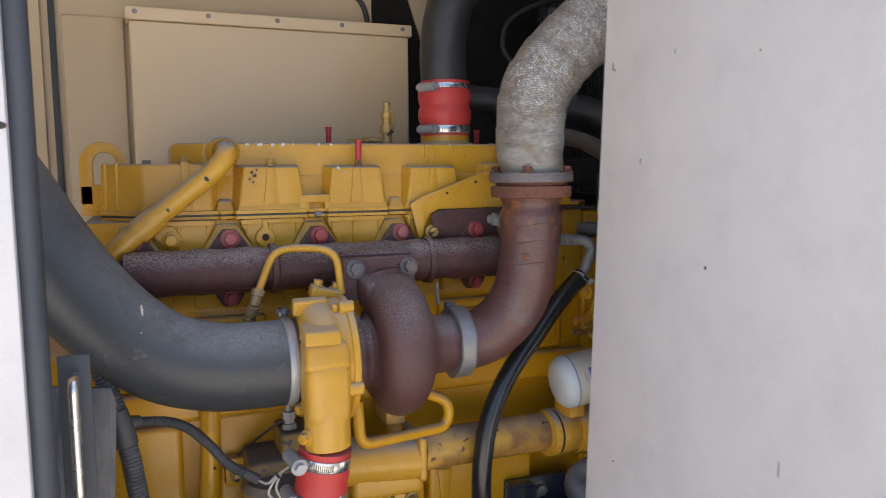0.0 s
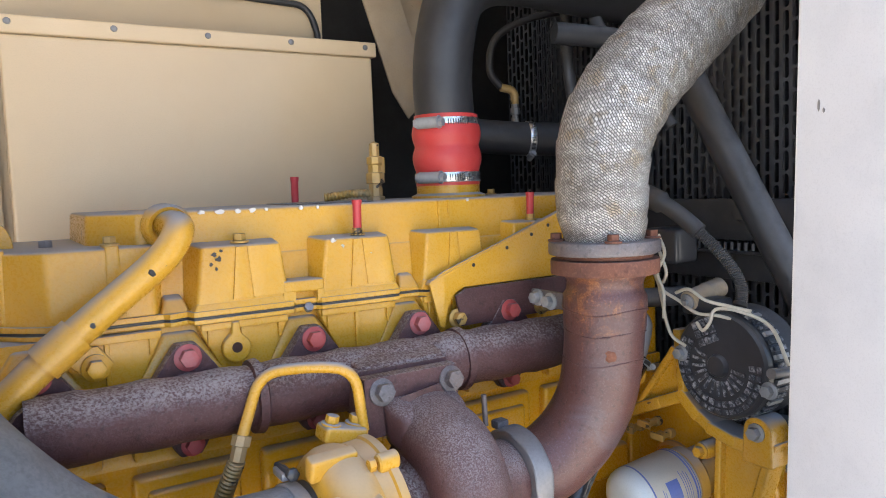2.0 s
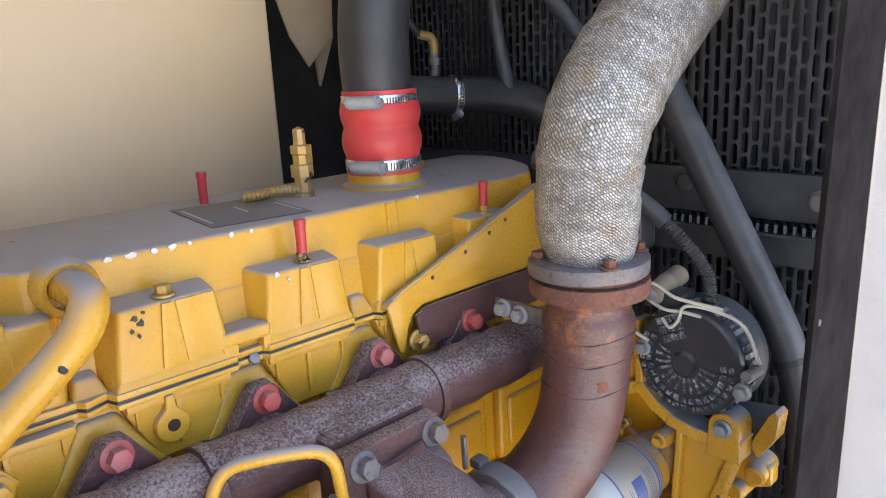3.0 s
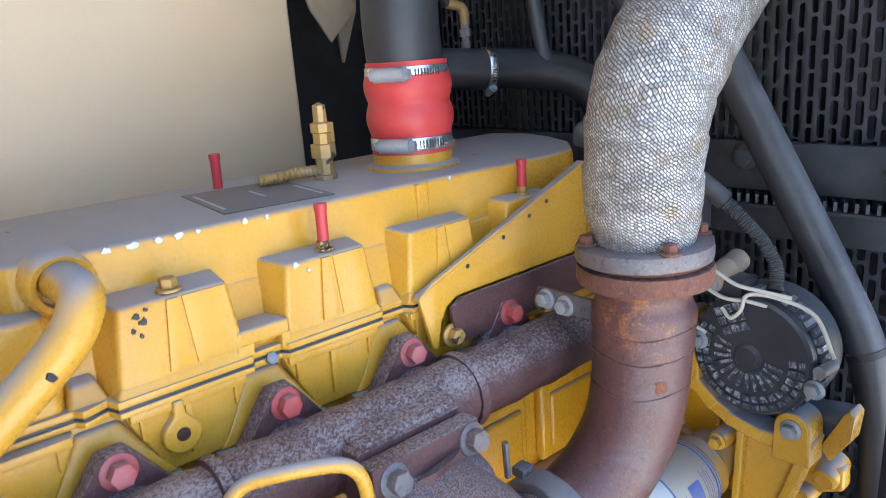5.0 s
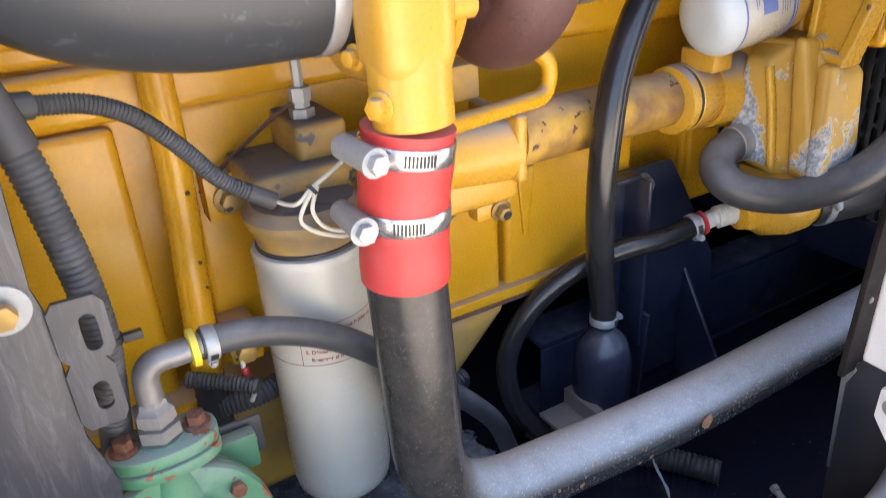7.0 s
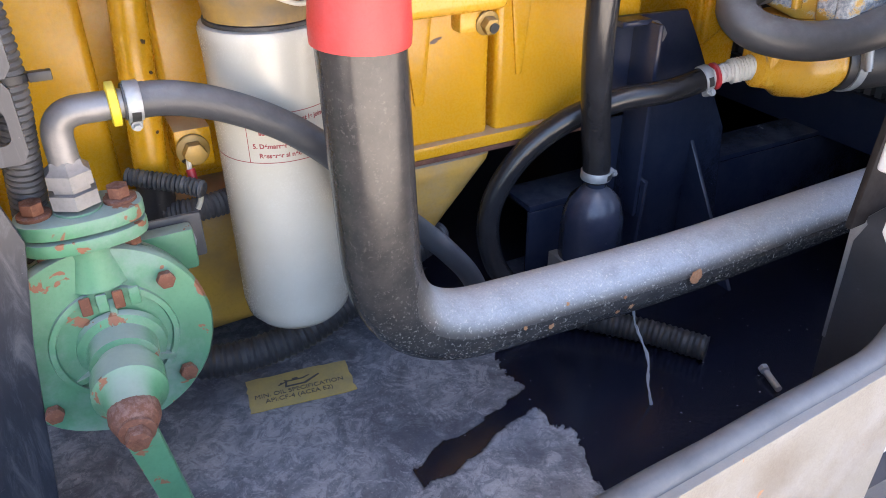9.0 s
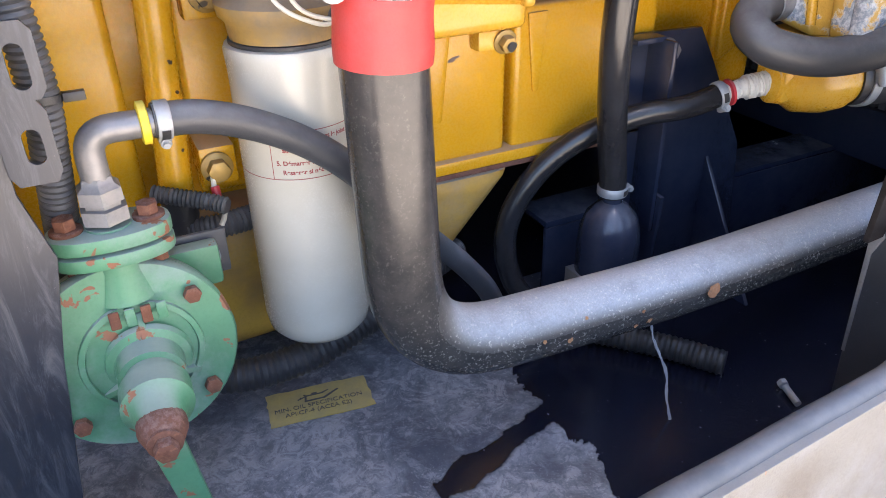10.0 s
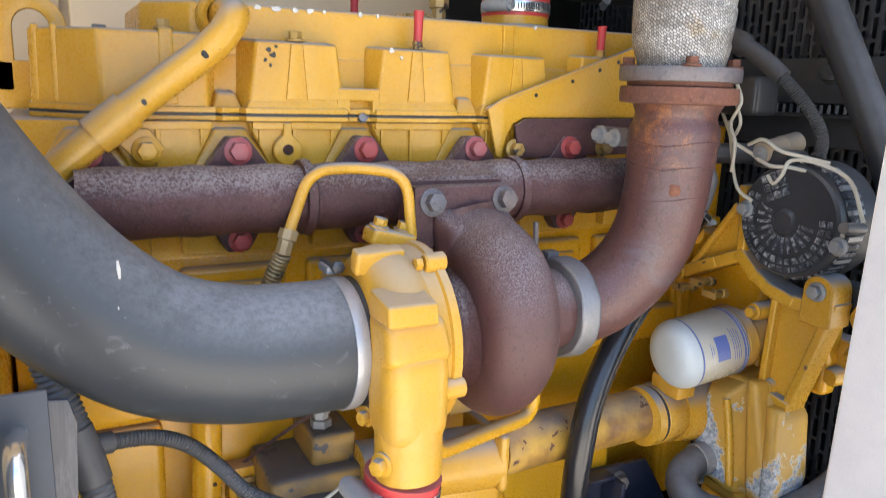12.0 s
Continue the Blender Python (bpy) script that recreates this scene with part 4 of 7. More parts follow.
part("flywheel_housing", b, YELLOW_LOW, engine)


# red caps on the cover, bolts and the small yellow tap
def cap(at, h=0.042, base=True):
    s = bmesh.new()
    x, y, z = at
    lathe(s, [(0, 0.0062), (h * 0.8, 0.0064), (h * 0.86, 0.0072), (h, 0.0074), (h, 0.0)], (x, y, z), (0.02, 0, 1), 18)
    ob = part("red_cap", s, REDPLASTIC, engine, "red plastic cap on a stud")
    if base:
        bolt(engine, (x, y, z - 0.009), (0, 0, 1), 0.013, BRASSY)


# dusty data plate lying on the cover, its print worn to two pale bars
PLATE_AT = Matrix.Translation((0.090, 0.184, 1.4792)) @ Matrix.Rotation(radians(-7), 4, 'Z')
s = bmesh.new()
block(s, (-0.066, -0.080, 0.0), (0.066, 0.080, 0.0014), 0.0004, PLATE_AT)
data_plate = part("data_plate", s, COVERPLATE, engine, "dark dusty data plate")
for x, y0, y1 in ((-0.059, -0.058, 0.056), (0.056, -0.064, 0.016), (0.002, -0.02, 0.03)):
    s = bmesh.new()
    block(s, (x, y0, 0.0014), (x + 0.0035, y1, 0.0017), 0, PLATE_AT)
    part("printed_bar", s, PALEPRINT, data_plate)
cap((0.093, 0.047, 1.442))
cap((0.090, 0.285, 1.479), 0.045, False)
cap((0.412, 0.047, 1.446), 0.038)
cap((0.47, 0.30, 1.479), 0.044, False)
bolt(engine, (-0.080, 0.046, 1.434), (0, 0, 1), 0.015, BRASSY)
bolt(engine, (-0.236, 0.062, 1.4405), (0, 0, 1), 0.014, BRASSY)
bolt(engine, (-0.30, 0.16, 1.434), (0, 0, 1), 0.016, DULLSTEEL)
bolt(engine, (0.50, 0.28, 1.479), (0, 0, 1), 0.013, BRASSY)
s = bmesh.new()
at = (0.205, 0.205, 1.479)
lathe(s, [(0, 0.016), (0.006, 0.016), (0.007, 0.012), (0.028, 0.012), (0.029, 0.0165), (0.046, 0.0165), (0.047, 0.012), (0.060, 0.012), (0.062, 0.0145), (0.073, 0.0145), (0.075, 0.009), (0.096, 0.0085), (0.1, 0)], at, (0, 0, 1), 8)
block(s, (at[0] + 0.011, at[1] - 0.003, 1.525), (at[0] + 0.018, at[1] + 0.003, 1.552), 0.001)
tap = part("drain_tap", s, BRASSY, engine, "small yellow painted valve on the cover")
s = bmesh.new()
line = smooth_path([(0.198, 0.207, 1.491), (0.168, 0.213, 1.492), (0.143, 0.221, 1.489), (0.122, 0.232, 1.487)], 0.0015)
sweep(s, line, 0.007, 12, True, corrugated(0.007, 0.006, 0.0008))
part("tap_hose", s, BRASSY, tap)

random.seed(3)
for x, w in ((-0.118, 0.012), (-0.094, 0.016), (-0.070, 0.010), (-0.050, 0.012), (-0.03, 0.006), (0.02, 0.008), (0.045, 0.005), (0.30, 0.006)):
    s = bmesh.new()
    pts = [(x + (0.5 + 0.5 * random.random()) * w / 2 * math.cos(a), 1.4755 + (0.5 + 0.5 * random.random()) * 0.004 * math.sin(a)) for a in [2 * math.pi * i / 9 for i in range(9)]]
    prism(s, pts, 'y', ridge_front(x) + 0.0005, ridge_front(x) + 0.004, 0)
    part("paint_chip", s, CHIPWHITE, engine)
for x, z, w in ((-0.118, 1.422, 0.005), (-0.112, 1.415, 0.006), (-0.122, 1.409, 0.003), (-0.108, 1.426, 0.003), (-0.116, 1.403, 0.003), (0.062, 1.420, 0.004), (0.088, 1.424, 0.003), (0.105, 1.405, 0.004), (0.048, 1.428, 0.005)):
    s = bmesh.new()
    pts = [(x + (0.25 + 0.75 * random.random()) * w * math.cos(a), z + (0.25 + 0.75 * random.random()) * w * math.sin(a)) for a in [2 * math.pi * i / 9 for i in range(9)]]
    y = 0.0285 + (z - 1.346) * 0.055
    prism(s, pts, 'y', y - 0.0016, y + 0.002, 0)
    part("paint_chip", s, INK if x < 0 else CHIPWHITE, engine)

# lifting eye at the near end of the head
s = bmesh.new()
arc = [math.pi * i / 14 for i in range(15)]
outer = [(-0.378 + 0.043 * math.cos(a), 1.440 + 0.043 * math.sin(a)) for a in arc]
inner = [(-0.376 + 0.021 * math.cos(a), 1.440 + 0.023 * math.sin(a)) for a in arc]
prism(s, outer + [(-0.421, 1.36), (-0.397, 1.36)] + inner[::-1] + [(-0.355, 1.36), (-0.335, 1.36)], 'y', 0.188, 0.204, 0.003)
block(s, (-0.421, 0.188, 1.34), (-0.335, 0.204, 1.40), 0.003)
part("lifting_eye", s, YELLOW, engine)

# breather pipe that slants over the cover
s = bmesh.new()
line = smooth_path([(-0.165, 0.075, 1.462), (-0.163, 0.030, 1.462), (-0.165, 0.006, 1.456), (-0.180, -0.004, 1.434), (-0.205, -0.003, 1.410), (-0.255, -0.002, 1.371), (-0.31, -0.004, 1.327), (-0.36, -0.007, 1.283), (-0.42, -0.01, 1.226)], 0.006)
sweep(s, line, 0.0185, 20)
sweep(s, smooth_path([(-0.285, -0.003, 1.347), (-0.322, -0.0045, 1.317)], 0.01), 0.0225, 20)
pipe = part("breather_pipe", s, YELLOW, engine, "yellow slanting breather pipe with chipped paint")
for x, y, z, w in ((-0.190, -0.0205, 1.420, 0.005), (-0.197, -0.0185, 1.425, 0.004), (-0.203, -0.0215, 1.411, 0.005), (-0.27, -0.0205, 1.357, 0.004)):
    s = bmesh.new()
    lathe(s, [(0, w), (0.0012, w * 0.8), (0.0014, 0)], (x, y + 0.0008, z), (0.05, -1, 0.1), 8)
    wobble(s, 0.0012, 200)
    part("paint_chip", s, INK, pipe)
s = bmesh.new()
lathe(s, [(0, 0.031), (0.030, 0.030), (0.036, 0.026), (0.033, 0.021), (0.02, 0.02), (0.02, 0.0)], (-0.165, 0.090, 1.459), (0, -1, 0.0), 32)
part("collar", s, YELLOW, pipe)
s = bmesh.new()
prism(s, [(-0.29, 1.325), (-0.262, 1.325), (-0.245, 1.302), (-0.262, 1.281), (-0.283, 1.295), (-0.306, 1.318)], 'y', 0.022, 0.028, 0.002)
part("pipe_bracket", s, YELLOW, engine)
bolt(engine, (-0.266, 0.022, 1.300), (0, -1, 0), 0.020, YELLOW, label="yellow painted bolt")

# yellow folded bracket plate and brown heat plate
s = bmesh.new()
prism(s, [(0.190, 1.356), (0.215, 1.370), (0.50, 1.470), (0.51, 1.40), (0.50, 1.345), (0.250, 1.343), (0.232, 1.334), (0.222, 1.316), (0.215, 1.284), (0.207, 1.288)], 'y', 0.012, 0.018, 0.0015)
prism(s, [(0.188, 1.352), (0.193, 1.358), (0.502, 1.471), (0.502, 1.466)], 'y', 0.011, 0.024, 0.001)
part("bracket_plate", s, YELLOW, engine, "yellow folded sheet bracket")
for x, z in ((0.27, 1.376), (0.335, 1.398), (0.385, 1.416), (0.42, 1.429)):
    s = bmesh.new()
    lathe(s, [(0, 0.0030), (0.0006, 0.0030), (0.0007, 0)], (x, 0.0116, z), (0, -1, 0), 10)
    part("rivet_hole", s, INK, engine)
s = bmesh.new()
prism(s, [(0.232, 1.332), (0.25, 1.342), (0.54, 1.345), (0.54, 1.29), (0.24, 1.285)], 'y', 0.004, 0.010, 0.0015)
part("heat_plate", s, MANIFOLD, engine, "brown rusty plate")
bolt(engine, (0.235, 0.010, 1.298), (0, -1, 0), 0.018, BRASSY, label="yellow bolt")
bolt(engine, (0.395, 0.004, 1.300), (0, -1, 0), 0.018, BRASSY)


# ---- exhaust manifold ----
manifold = thing("exhaust_manifold", (0.09, -0.04, 1.2), "brown cast iron exhaust manifold with speckled rust", "manifold")
s = bmesh.new()
def log_r(q, a):
    return 0.0395 + 0.0022 * math.sin(q * 38) ** 2
sweep(s, smooth_path([(-0.345, -0.026, 1.246), (-0.1, -0.029, 1.246), (0.10, -0.031, 1.247), (0.3, -0.029, 1.246), (0.425, -0.027, 1.246)], 0.006), 0.042, 32, True, log_r)
wobble(s, 0.0012, 60)
part("log", s, MANIFOLD, manifold)
for x in (-0.33, -0.165, 0.0, 0.165, 0.33):
    s = bmesh.new()
    sweep(s, smooth_path([(x, 0.03, 1.246), (x, 0.0, 1.246), (x + 0.004, -0.03, 1.246)], 0.008), 0.036, 24)
    wobble(s, 0.0012, 60)
    part("runner", s, MANIFOLD, manifold)
for x in (-0.094, 0.208):
    s = bmesh.new()
    lathe(s, [(-0.007, 0.041), (-0.006, 0.0455), (0.004, 0.047), (0.007, 0.042)], (x, -0.029, 1.246), (1, 0, 0), 32)
    wobble(s, 0.0008, 90)
    part("slip_joint", s, MANIFOLD, manifold)
for x in (-0.33, -0.165, 0.0, 0.165, 0.33):
    s = bmesh.new()
    prism(s, [(x - 0.052, 1.262), (x + 0.052, 1.262), (x + 0.02, 1.306), (x + 0.012, 1.317), (x - 0.012, 1.317), (x - 0.02, 1.306)], 'y', 0.002, 0.026, 0.004)
    prism(s, [(x - 0.045, 1.235), (x + 0.045, 1.235), (x + 0.018, 1.186), (x + 0.01, 1.175), (x - 0.014, 1.175), (x - 0.022, 1.186)], 'y', 0.004, 0.026, 0.004)
    wobble(s, 0.001, 70)
    part("port_flange", s, MANIFOLD, manifold)
    bolt(manifold, (x, 0.004, 1.300), (0, -1, 0.05), 0.0205, REDBOLT, label="red painted bolt")
    bolt(manifold, (x, 0.006, 1.190), (0, -1, 0.0), 0.018, REDBOLT, label="red painted bolt")
s = bmesh.new()
hull(s, [(0.02, -0.03, 1.285), (0.16, -0.03, 1.285), (0.155, -0.03, 1.20), (0.025, -0.03, 1.20)], [(0.024, -0.088, 1.272), (0.156, -0.088, 1.272), (0.15, -0.10, 1.205), (0.03, -0.10, 1.205)], 0.008, 3)
block(s, (0.016, -0.093, 1.195), (0.150, -0.066, 1.270), 0.0025)
block(s, (0.014, -0.120, 1.190), (0.150, -0.0965, 1.266), 0.0025)
block(s, (0.020, -0.100, 1.200), (0.146, -0.090, 1.260), 0)
wobble(s, 0.0006, 80)
part("outlet_flange", s, MANIFOLD, manifold)
for x in (0.037, 0.138):
    bolt(manifold, (x, -0.1195, 1.247), (0, -1, 0.15), 0.021, DARKFLANGE, label="grey steel bolt")

# clip with two bolts on the heat plate
s = bmesh.new()
block(s, (0.351, -0.125, 1.309), (0.358, -0.026, 1.335), 0.003)
part("pipe_clip", s, DARKFLANGE, manifold)
bolt(manifold, (0.351, -0.044, 1.323), (-1, 0, 0), 0.016, STEEL)
bolt(manifold, (0.351, -0.074, 1.320), (-1, 0, 0), 0.016, STEEL)


# ---- turbocharger ----
TY, TZ = -0.160, 1.102
turbo = thing("turbocharger", (0.06, TY, 1.0), "turbocharger with yellow compressor and brown turbine housing", "turbocharger")


def volute(bm, x, r0, r1, a0, turns, tube0, tube1, tail=None, squash=1.0, seg=22, steps=46):
    """A snail: a tube of growing width round the shaft, and its straight tail."""
    line, radii = [], []
    for i in range(steps + 1):
        t = i / steps
        a = a0 + turns * 2 * math.pi * t
        r = r0 + (r1 - r0) * t
        line.append(Vector((x, TY + r * math.cos(a), TZ + r * math.sin(a))))
        radii.append(tube0 + (tube1 - tube0) * t)
    if tail:
        for p, q in tail:
            line.append(Vector(p))
            radii.append(q)
    total, ds = 0.0, [0.0]
    for p, q in zip(line, line[1:]):
        total += (q - p).length
        ds.append(total)
    def rf(s, a):
        return float(np.interp(s, ds, radii))
    return sweep(bm, line, tube1, seg, True, rf)


# compressor: the snail ends in an outlet that points down on the near side
s = bmesh.new()
volute(s, -0.047, 0.062, 0.076, math.radians(-165), 0.95, 0.026, 0.0385,
       [((-0.048, TY - 0.080, TZ - 0.012), 0.0385), ((-0.049, TY - 0.084, TZ - 0.045), 0.0385), ((-0.050, TY - 0.086, TZ - 0.085), 0.0375), ((-0.050, TY - 0.087, 0.980), 0.0375)], seg=28)
lathe(s, [(-0.090, 0.056), (-0.083, 0.059), (-0.079, 0.066), (-0.077, 0.082), (-0.070, 0.094), (-0.060, 0.100), (-0.045, 0.102), (-0.022, 0.102), (-0.008, 0.098), (0.006, 0.096), (0.008, 0.06)], (0, TY, TZ), (1, 0, 0), 56)
# shoulder where the snail runs out into the outlet
hull(s, [(-0.086, TY - 0.104, TZ + 0.052), (-0.016, TY - 0.104, TZ + 0.052), (-0.016, TY - 0.03, TZ + 0.052), (-0.086, TY - 0.03, TZ + 0.052)], [(-0.090, TY - 0.1215, TZ + 0.012), (-0.012, TY - 0.1215, TZ + 0.012), (-0.012, TY - 0.03, TZ - 0.03), (-0.090, TY - 0.03, TZ - 0.03)], 0.014, 5)
hull(s, [(-0.090, TY - 0.1215, TZ + 0.022), (-0.012, TY - 0.1215, TZ + 0.022), (-0.012, TY - 0.04, TZ + 0.022), (-0.090, TY - 0.04, TZ + 0.022)], [(-0.088, TY - 0.123, TZ - 0.085), (-0.014, TY - 0.123, TZ - 0.085), (-0.014, TY - 0.05, TZ - 0.085), (-0.088, TY - 0.05, TZ - 0.085)], 0.030, 8)
compressor = part("compressor_housing", s, YELLOW_TURBO, turbo, "yellow cast compressor housing")
s = bmesh.new()
lathe(s, [(-0.032, 0.098), (-0.028, 0.1025), (-0.008, 0.1035), (-0.006, 0.1065), (0.004, 0.1065), (0.006, 0.103), (0.008, 0.05)], (0.0, TY, TZ), (1, 0, 0), 56)
part("rim", s, YELLOW_TURBO, compressor)
s = bmesh.new()
hull(s, [(-0.087, TY - 0.109, TZ + 0.071), (-0.030, TY - 0.109, TZ + 0.069), (-0.028, TY - 0.06, TZ + 0.078), (-0.087, TY - 0.06, TZ + 0.078)], [(-0.088, TY - 0.1145, TZ + 0.050), (-0.030, TY - 0.1145, TZ + 0.047), (-0.028, TY - 0.06, TZ + 0.047), (-0.088, TY - 0.06, TZ + 0.050)], 0.004, 3)
part("pad", s, YELLOW_TURBO, compressor)
s = bmesh.new()
block(s, (-0.090, -0.009, 0.086), (-0.032, 0.011, 0.1125), 0.005, Matrix.Translation((0, TY, TZ)) @ Matrix.Rotation(radians(13), 4, 'X'), 3)
part("pad", s, YELLOW_TURBO, compressor)
for a in (118, 196, 300, 25):
    c = math.radians(a)
    p = Vector((-0.005, TY + 0.108 * math.cos(c), TZ + 0.108 * math.sin(c)))
    q = bmesh.new()
    lathe(q, [(-0.014, 0.0085), (-0.012, 0.0105), (0.010, 0.0110), (0.012, 0.009)], p, (1, 0, 0), 20)
    block(q, (-0.012, -0.010, -0.016), (0.010, 0.010, 0.002), 0.003, Matrix.Translation(p) @ Matrix.Rotation(c - math.pi / 2, 4, 'X'), 3)
    part("lug", q, YELLOW_TURBO, compressor)
    bolt(compressor, p + Vector((-0.014, 0, 0)), (-1, 0, 0), 0.013, YELLOW_TURBO, washer=False)
bolt(compressor, (-0.086, TY - 0.098, 1.003), (-0.9, -0.5, 0), 0.016, YELLOW)
bolt(compressor, (-0.083, TY - 0.05, 1.035), (-0.9, -0.3, 0), 0.014, YELLOW)
# bearing housing and oil feed
s = bmesh.new()
lathe(s, [(0.008, 0.088), (0.013, 0.088), (0.015, 0.080), (0.020, 0.080), (0.022, 0.072), (0.028, 0.070), (0.030, 0.060), (0.040, 0.060), (0.046, 0.066), (0.05, 0.078), (0.056, 0.078)], (0, TY, TZ), (1, 0, 0), 44)
part("bearing_housing", s, MANIFOLD, turbo)
s = bmesh.new()
TURN = Matrix.Translation((-0.018, -0.118, 1.207)) @ Matrix.Rotation(radians(14), 4, 'Y')
block(s, (-0.030, -0.019, -0.010), (0.028, 0.017, 0.010), 0.006, TURN, 3)
block(s, (-0.016, -0.013, -0.04), (0.018, 0.012, 0.0), 0.005, TURN, 3)
part("oil_flange", s, YELLOW, turbo)
for x, y in ((-0.019, -0.004), (0.017, 0.004)):
    bolt(turbo, TURN @ Vector((x, y, 0.010)), (0.24, -0.1, 1), 0.015, YELLOW)
s = bmesh.new()
line = bend([(0.010, -0.122, 1.205), (0.003, -0.119, 1.283), (-0.055, -0.090, 1.289), (-0.098, -0.058, 1.282), (-0.128, -0.072, 1.215)], 0.030)
sweep(s, line, 0.0070, 14)
oil = part("oil_feed_line", s, YELLOW, turbo, "thin bent yellow oil line")
s = bmesh.new()
lathe(s, [(0, 0.012), (0.012, 0.012), (0.013, 0.0095), (0.03, 0.0095)], (-0.1275, -0.0715, 1.217), (-0.35, -0.15, -1), 8)
part("union_nut", s, BRASSY, oil)
s = bmesh.new()
sweep(s, smooth_path([(-0.137, -0.075, 1.19), (-0.156, -0.055, 1.13), (-0.165, -0.02, 1.06), (-0.167, 0.02, 1.02)], 0.0015), 0.0105, 14, True, corrugated(0.0105, 0.005, 0.0007))
part("braided_hose", s, BRASSY, oil)
# turbine snail, fed from above by the manifold
s = bmesh.new()
volute(s, 0.0985, 0.062, 0.0790, math.radians(425), -0.90, 0.039, 0.0535, [((0.096, TY + 0.046, TZ + 0.096), 0.050), ((0.092, TY + 0.058, TZ + 0.128), 0.044)], seg=36)
hull(s, [(0.034, TY + 0.046, TZ + 0.140), (0.150, TY + 0.046, TZ + 0.140), (0.150, TY + 0.036, TZ + 0.08), (0.036, TY + 0.036, TZ + 0.08)],
     [(0.048, TY - 0.005, TZ + 0.120), (0.146, TY - 0.005, TZ + 0.120), (0.142, TY - 0.005, TZ + 0.06), (0.05, TY - 0.005, TZ + 0.06)], 0.016, 4)
lathe(s, [(0.056, 0.07), (0.060, 0.088), (0.085, 0.113), (0.115, 0.112), (0.14, 0.090), (0.158, 0.064), (0.172, 0.054), (0.21, 0.053), (0.211, 0.02)], (0, TY, TZ), (1, 0, 0), 48)
wobble(s, 0.0006, 70)
part("turbine_housing", s, TURBINE, turbo, "brown cast turbine housing")
s = bmesh.new()
lathe(s, [(-0.016, 0.055), (-0.016, 0.0635), (-0.0145, 0.0655), (-0.011, 0.0665), (-0.006, 0.0660), (0.0, 0.0672), (0.006, 0.0660), (0.011, 0.0668), (0.0145, 0.0655), (0.016, 0.0632), (0.016, 0.055)], (0.224, TY, TZ), (1, 0, 0), 56)
wobble(s, 0.0022, 38)
clamp = part("v_band", s, DULLSTEEL, turbo, "grey steel v-band clamp")
s = bmesh.new()
block(s, (0.214, TY + 0.024, TZ + 0.058), (0.234, TY + 0.042, TZ + 0.070), 0.003)
sweep(s, smooth_path([(0.200, TY + 0.035, TZ + 0.066), (0.198, TY + 0.035, TZ + 0.11)], 0.01), 0.004, 8)
part("t_bolt", s, DARKFLANGE, clamp)
# the shaft stands a few degrees off the crankshaft's line
for ob in turbo.children_recursive:
    ob.data.transform(Matrix(((1, 0, 0, 0), (0.082, 1, 0, 0), (0, 0, 1, 0), (0, 0, 0, 1))))


# ---- exhaust pipe ----
exhaust = thing("exhaust_pipe", (0.30, -0.19, 1.1), "rusty brown exhaust elbow with bolted flange and wrapped riser", "exhaust pipe")
s = bmesh.new()
EX, EY = 0.361, -0.178
line = smooth_path([(0.225, -0.1415, TZ), (0.25, -0.141, 1.102), (0.285, -0.146, 1.113), (0.322, -0.157, 1.145), (0.346, -0.168, 1.19), (0.356, -0.174, 1.24), (EX - 0.001, -0.1765, 1.30), (EX, EY, 1.372)], 0.006)
LONG = sum((q - p).length for p, q in zip(line, line[1:]))


def elbow_r(q, a):
    up = LONG - q
    return float(np.interp(up, [0.0, 0.012, 0.022, 0.030, 0.048, 0.052, 0.075, 0.080, 0.30, 0.40], [0.058, 0.0525, 0.0525, 0.0575, 0.0585, 0.0570, 0.0575, 0.0555, 0.0540, 0.0535]))


sweep(s, line, 0.054, 40, True, elbow_r)
part("elbow", s, RUSTPIPE, exhaust)
for z, r, x, y in ((1.322, 0.0583, EX, -0.177), (1.292, 0.0562, EX - 0.001, -0.1762), (1.252, 0.0555, 0.3575, -0.1745)):
    s = bmesh.new()
    ringp = [(x + r * math.cos(a), y + r * math.sin(a), z + 0.003 * math.sin(3 * a)) for a in [2 * math.pi * i / 48 for i in range(49)]]
    sweep(s, ringp, 0.0010, 6, False)
    wobble(s, 0.0012, 140)
    part("weld_bead", s, RUSTPIPE, exhaust)
s = bmesh.new()
lathe(s, [(0, 0.0085), (0.0012, 0.007), (0.0014, 0)], (EX - 0.034, EY - 0.0425, 1.265), (-0.62, -0.78, 0), 10)
wobble(s, 0.002, 120)
part("rust_spot", s, RUST, exhaust, "bright orange rust spot")
s = bmesh.new()
lathe(s, [(0.0, 0.055), (0.002, 0.0735), (0.005, 0.0745), (0.019, 0.0745), (0.022, 0.0735), (0.023, 0.05)], (EX, EY, 1.370), (0, 0, 1), 48)
part("lower_flange", s, RUST, exhaust, "rust-brown flange")
s = bmesh.new()
lathe(s, [(0, 0.057), (0.001, 0.066), (0.0075, 0.066), (0.008, 0.055)], (EX, EY, 1.3925), (0, 0, 1), 40)
part("flange_gasket", s, RUST, exhaust)
s = bmesh.new()
oval = [(EX + (0.079 if abs(math.cos(a)) > 0.6 else 0.072) * math.cos(a), EY + 0.074 * math.sin(a)) for a in [2 * math.pi * i / 40 for i in range(40)]]
prism(s, oval, 'z', 1.3985, 1.417, 0.004)
part("upper_flange", s, DARKFLANGE, exhaust, "dark grey steel flange")
for a in (236, 326, 56, 146):
    c = math.radians(a)
    bolt(exhaust, (EX + 0.066 * math.cos(c), EY + 0.066 * math.sin(c), 1.417), (0, 0, 1), 0.014, RUST)
s = bmesh.new()
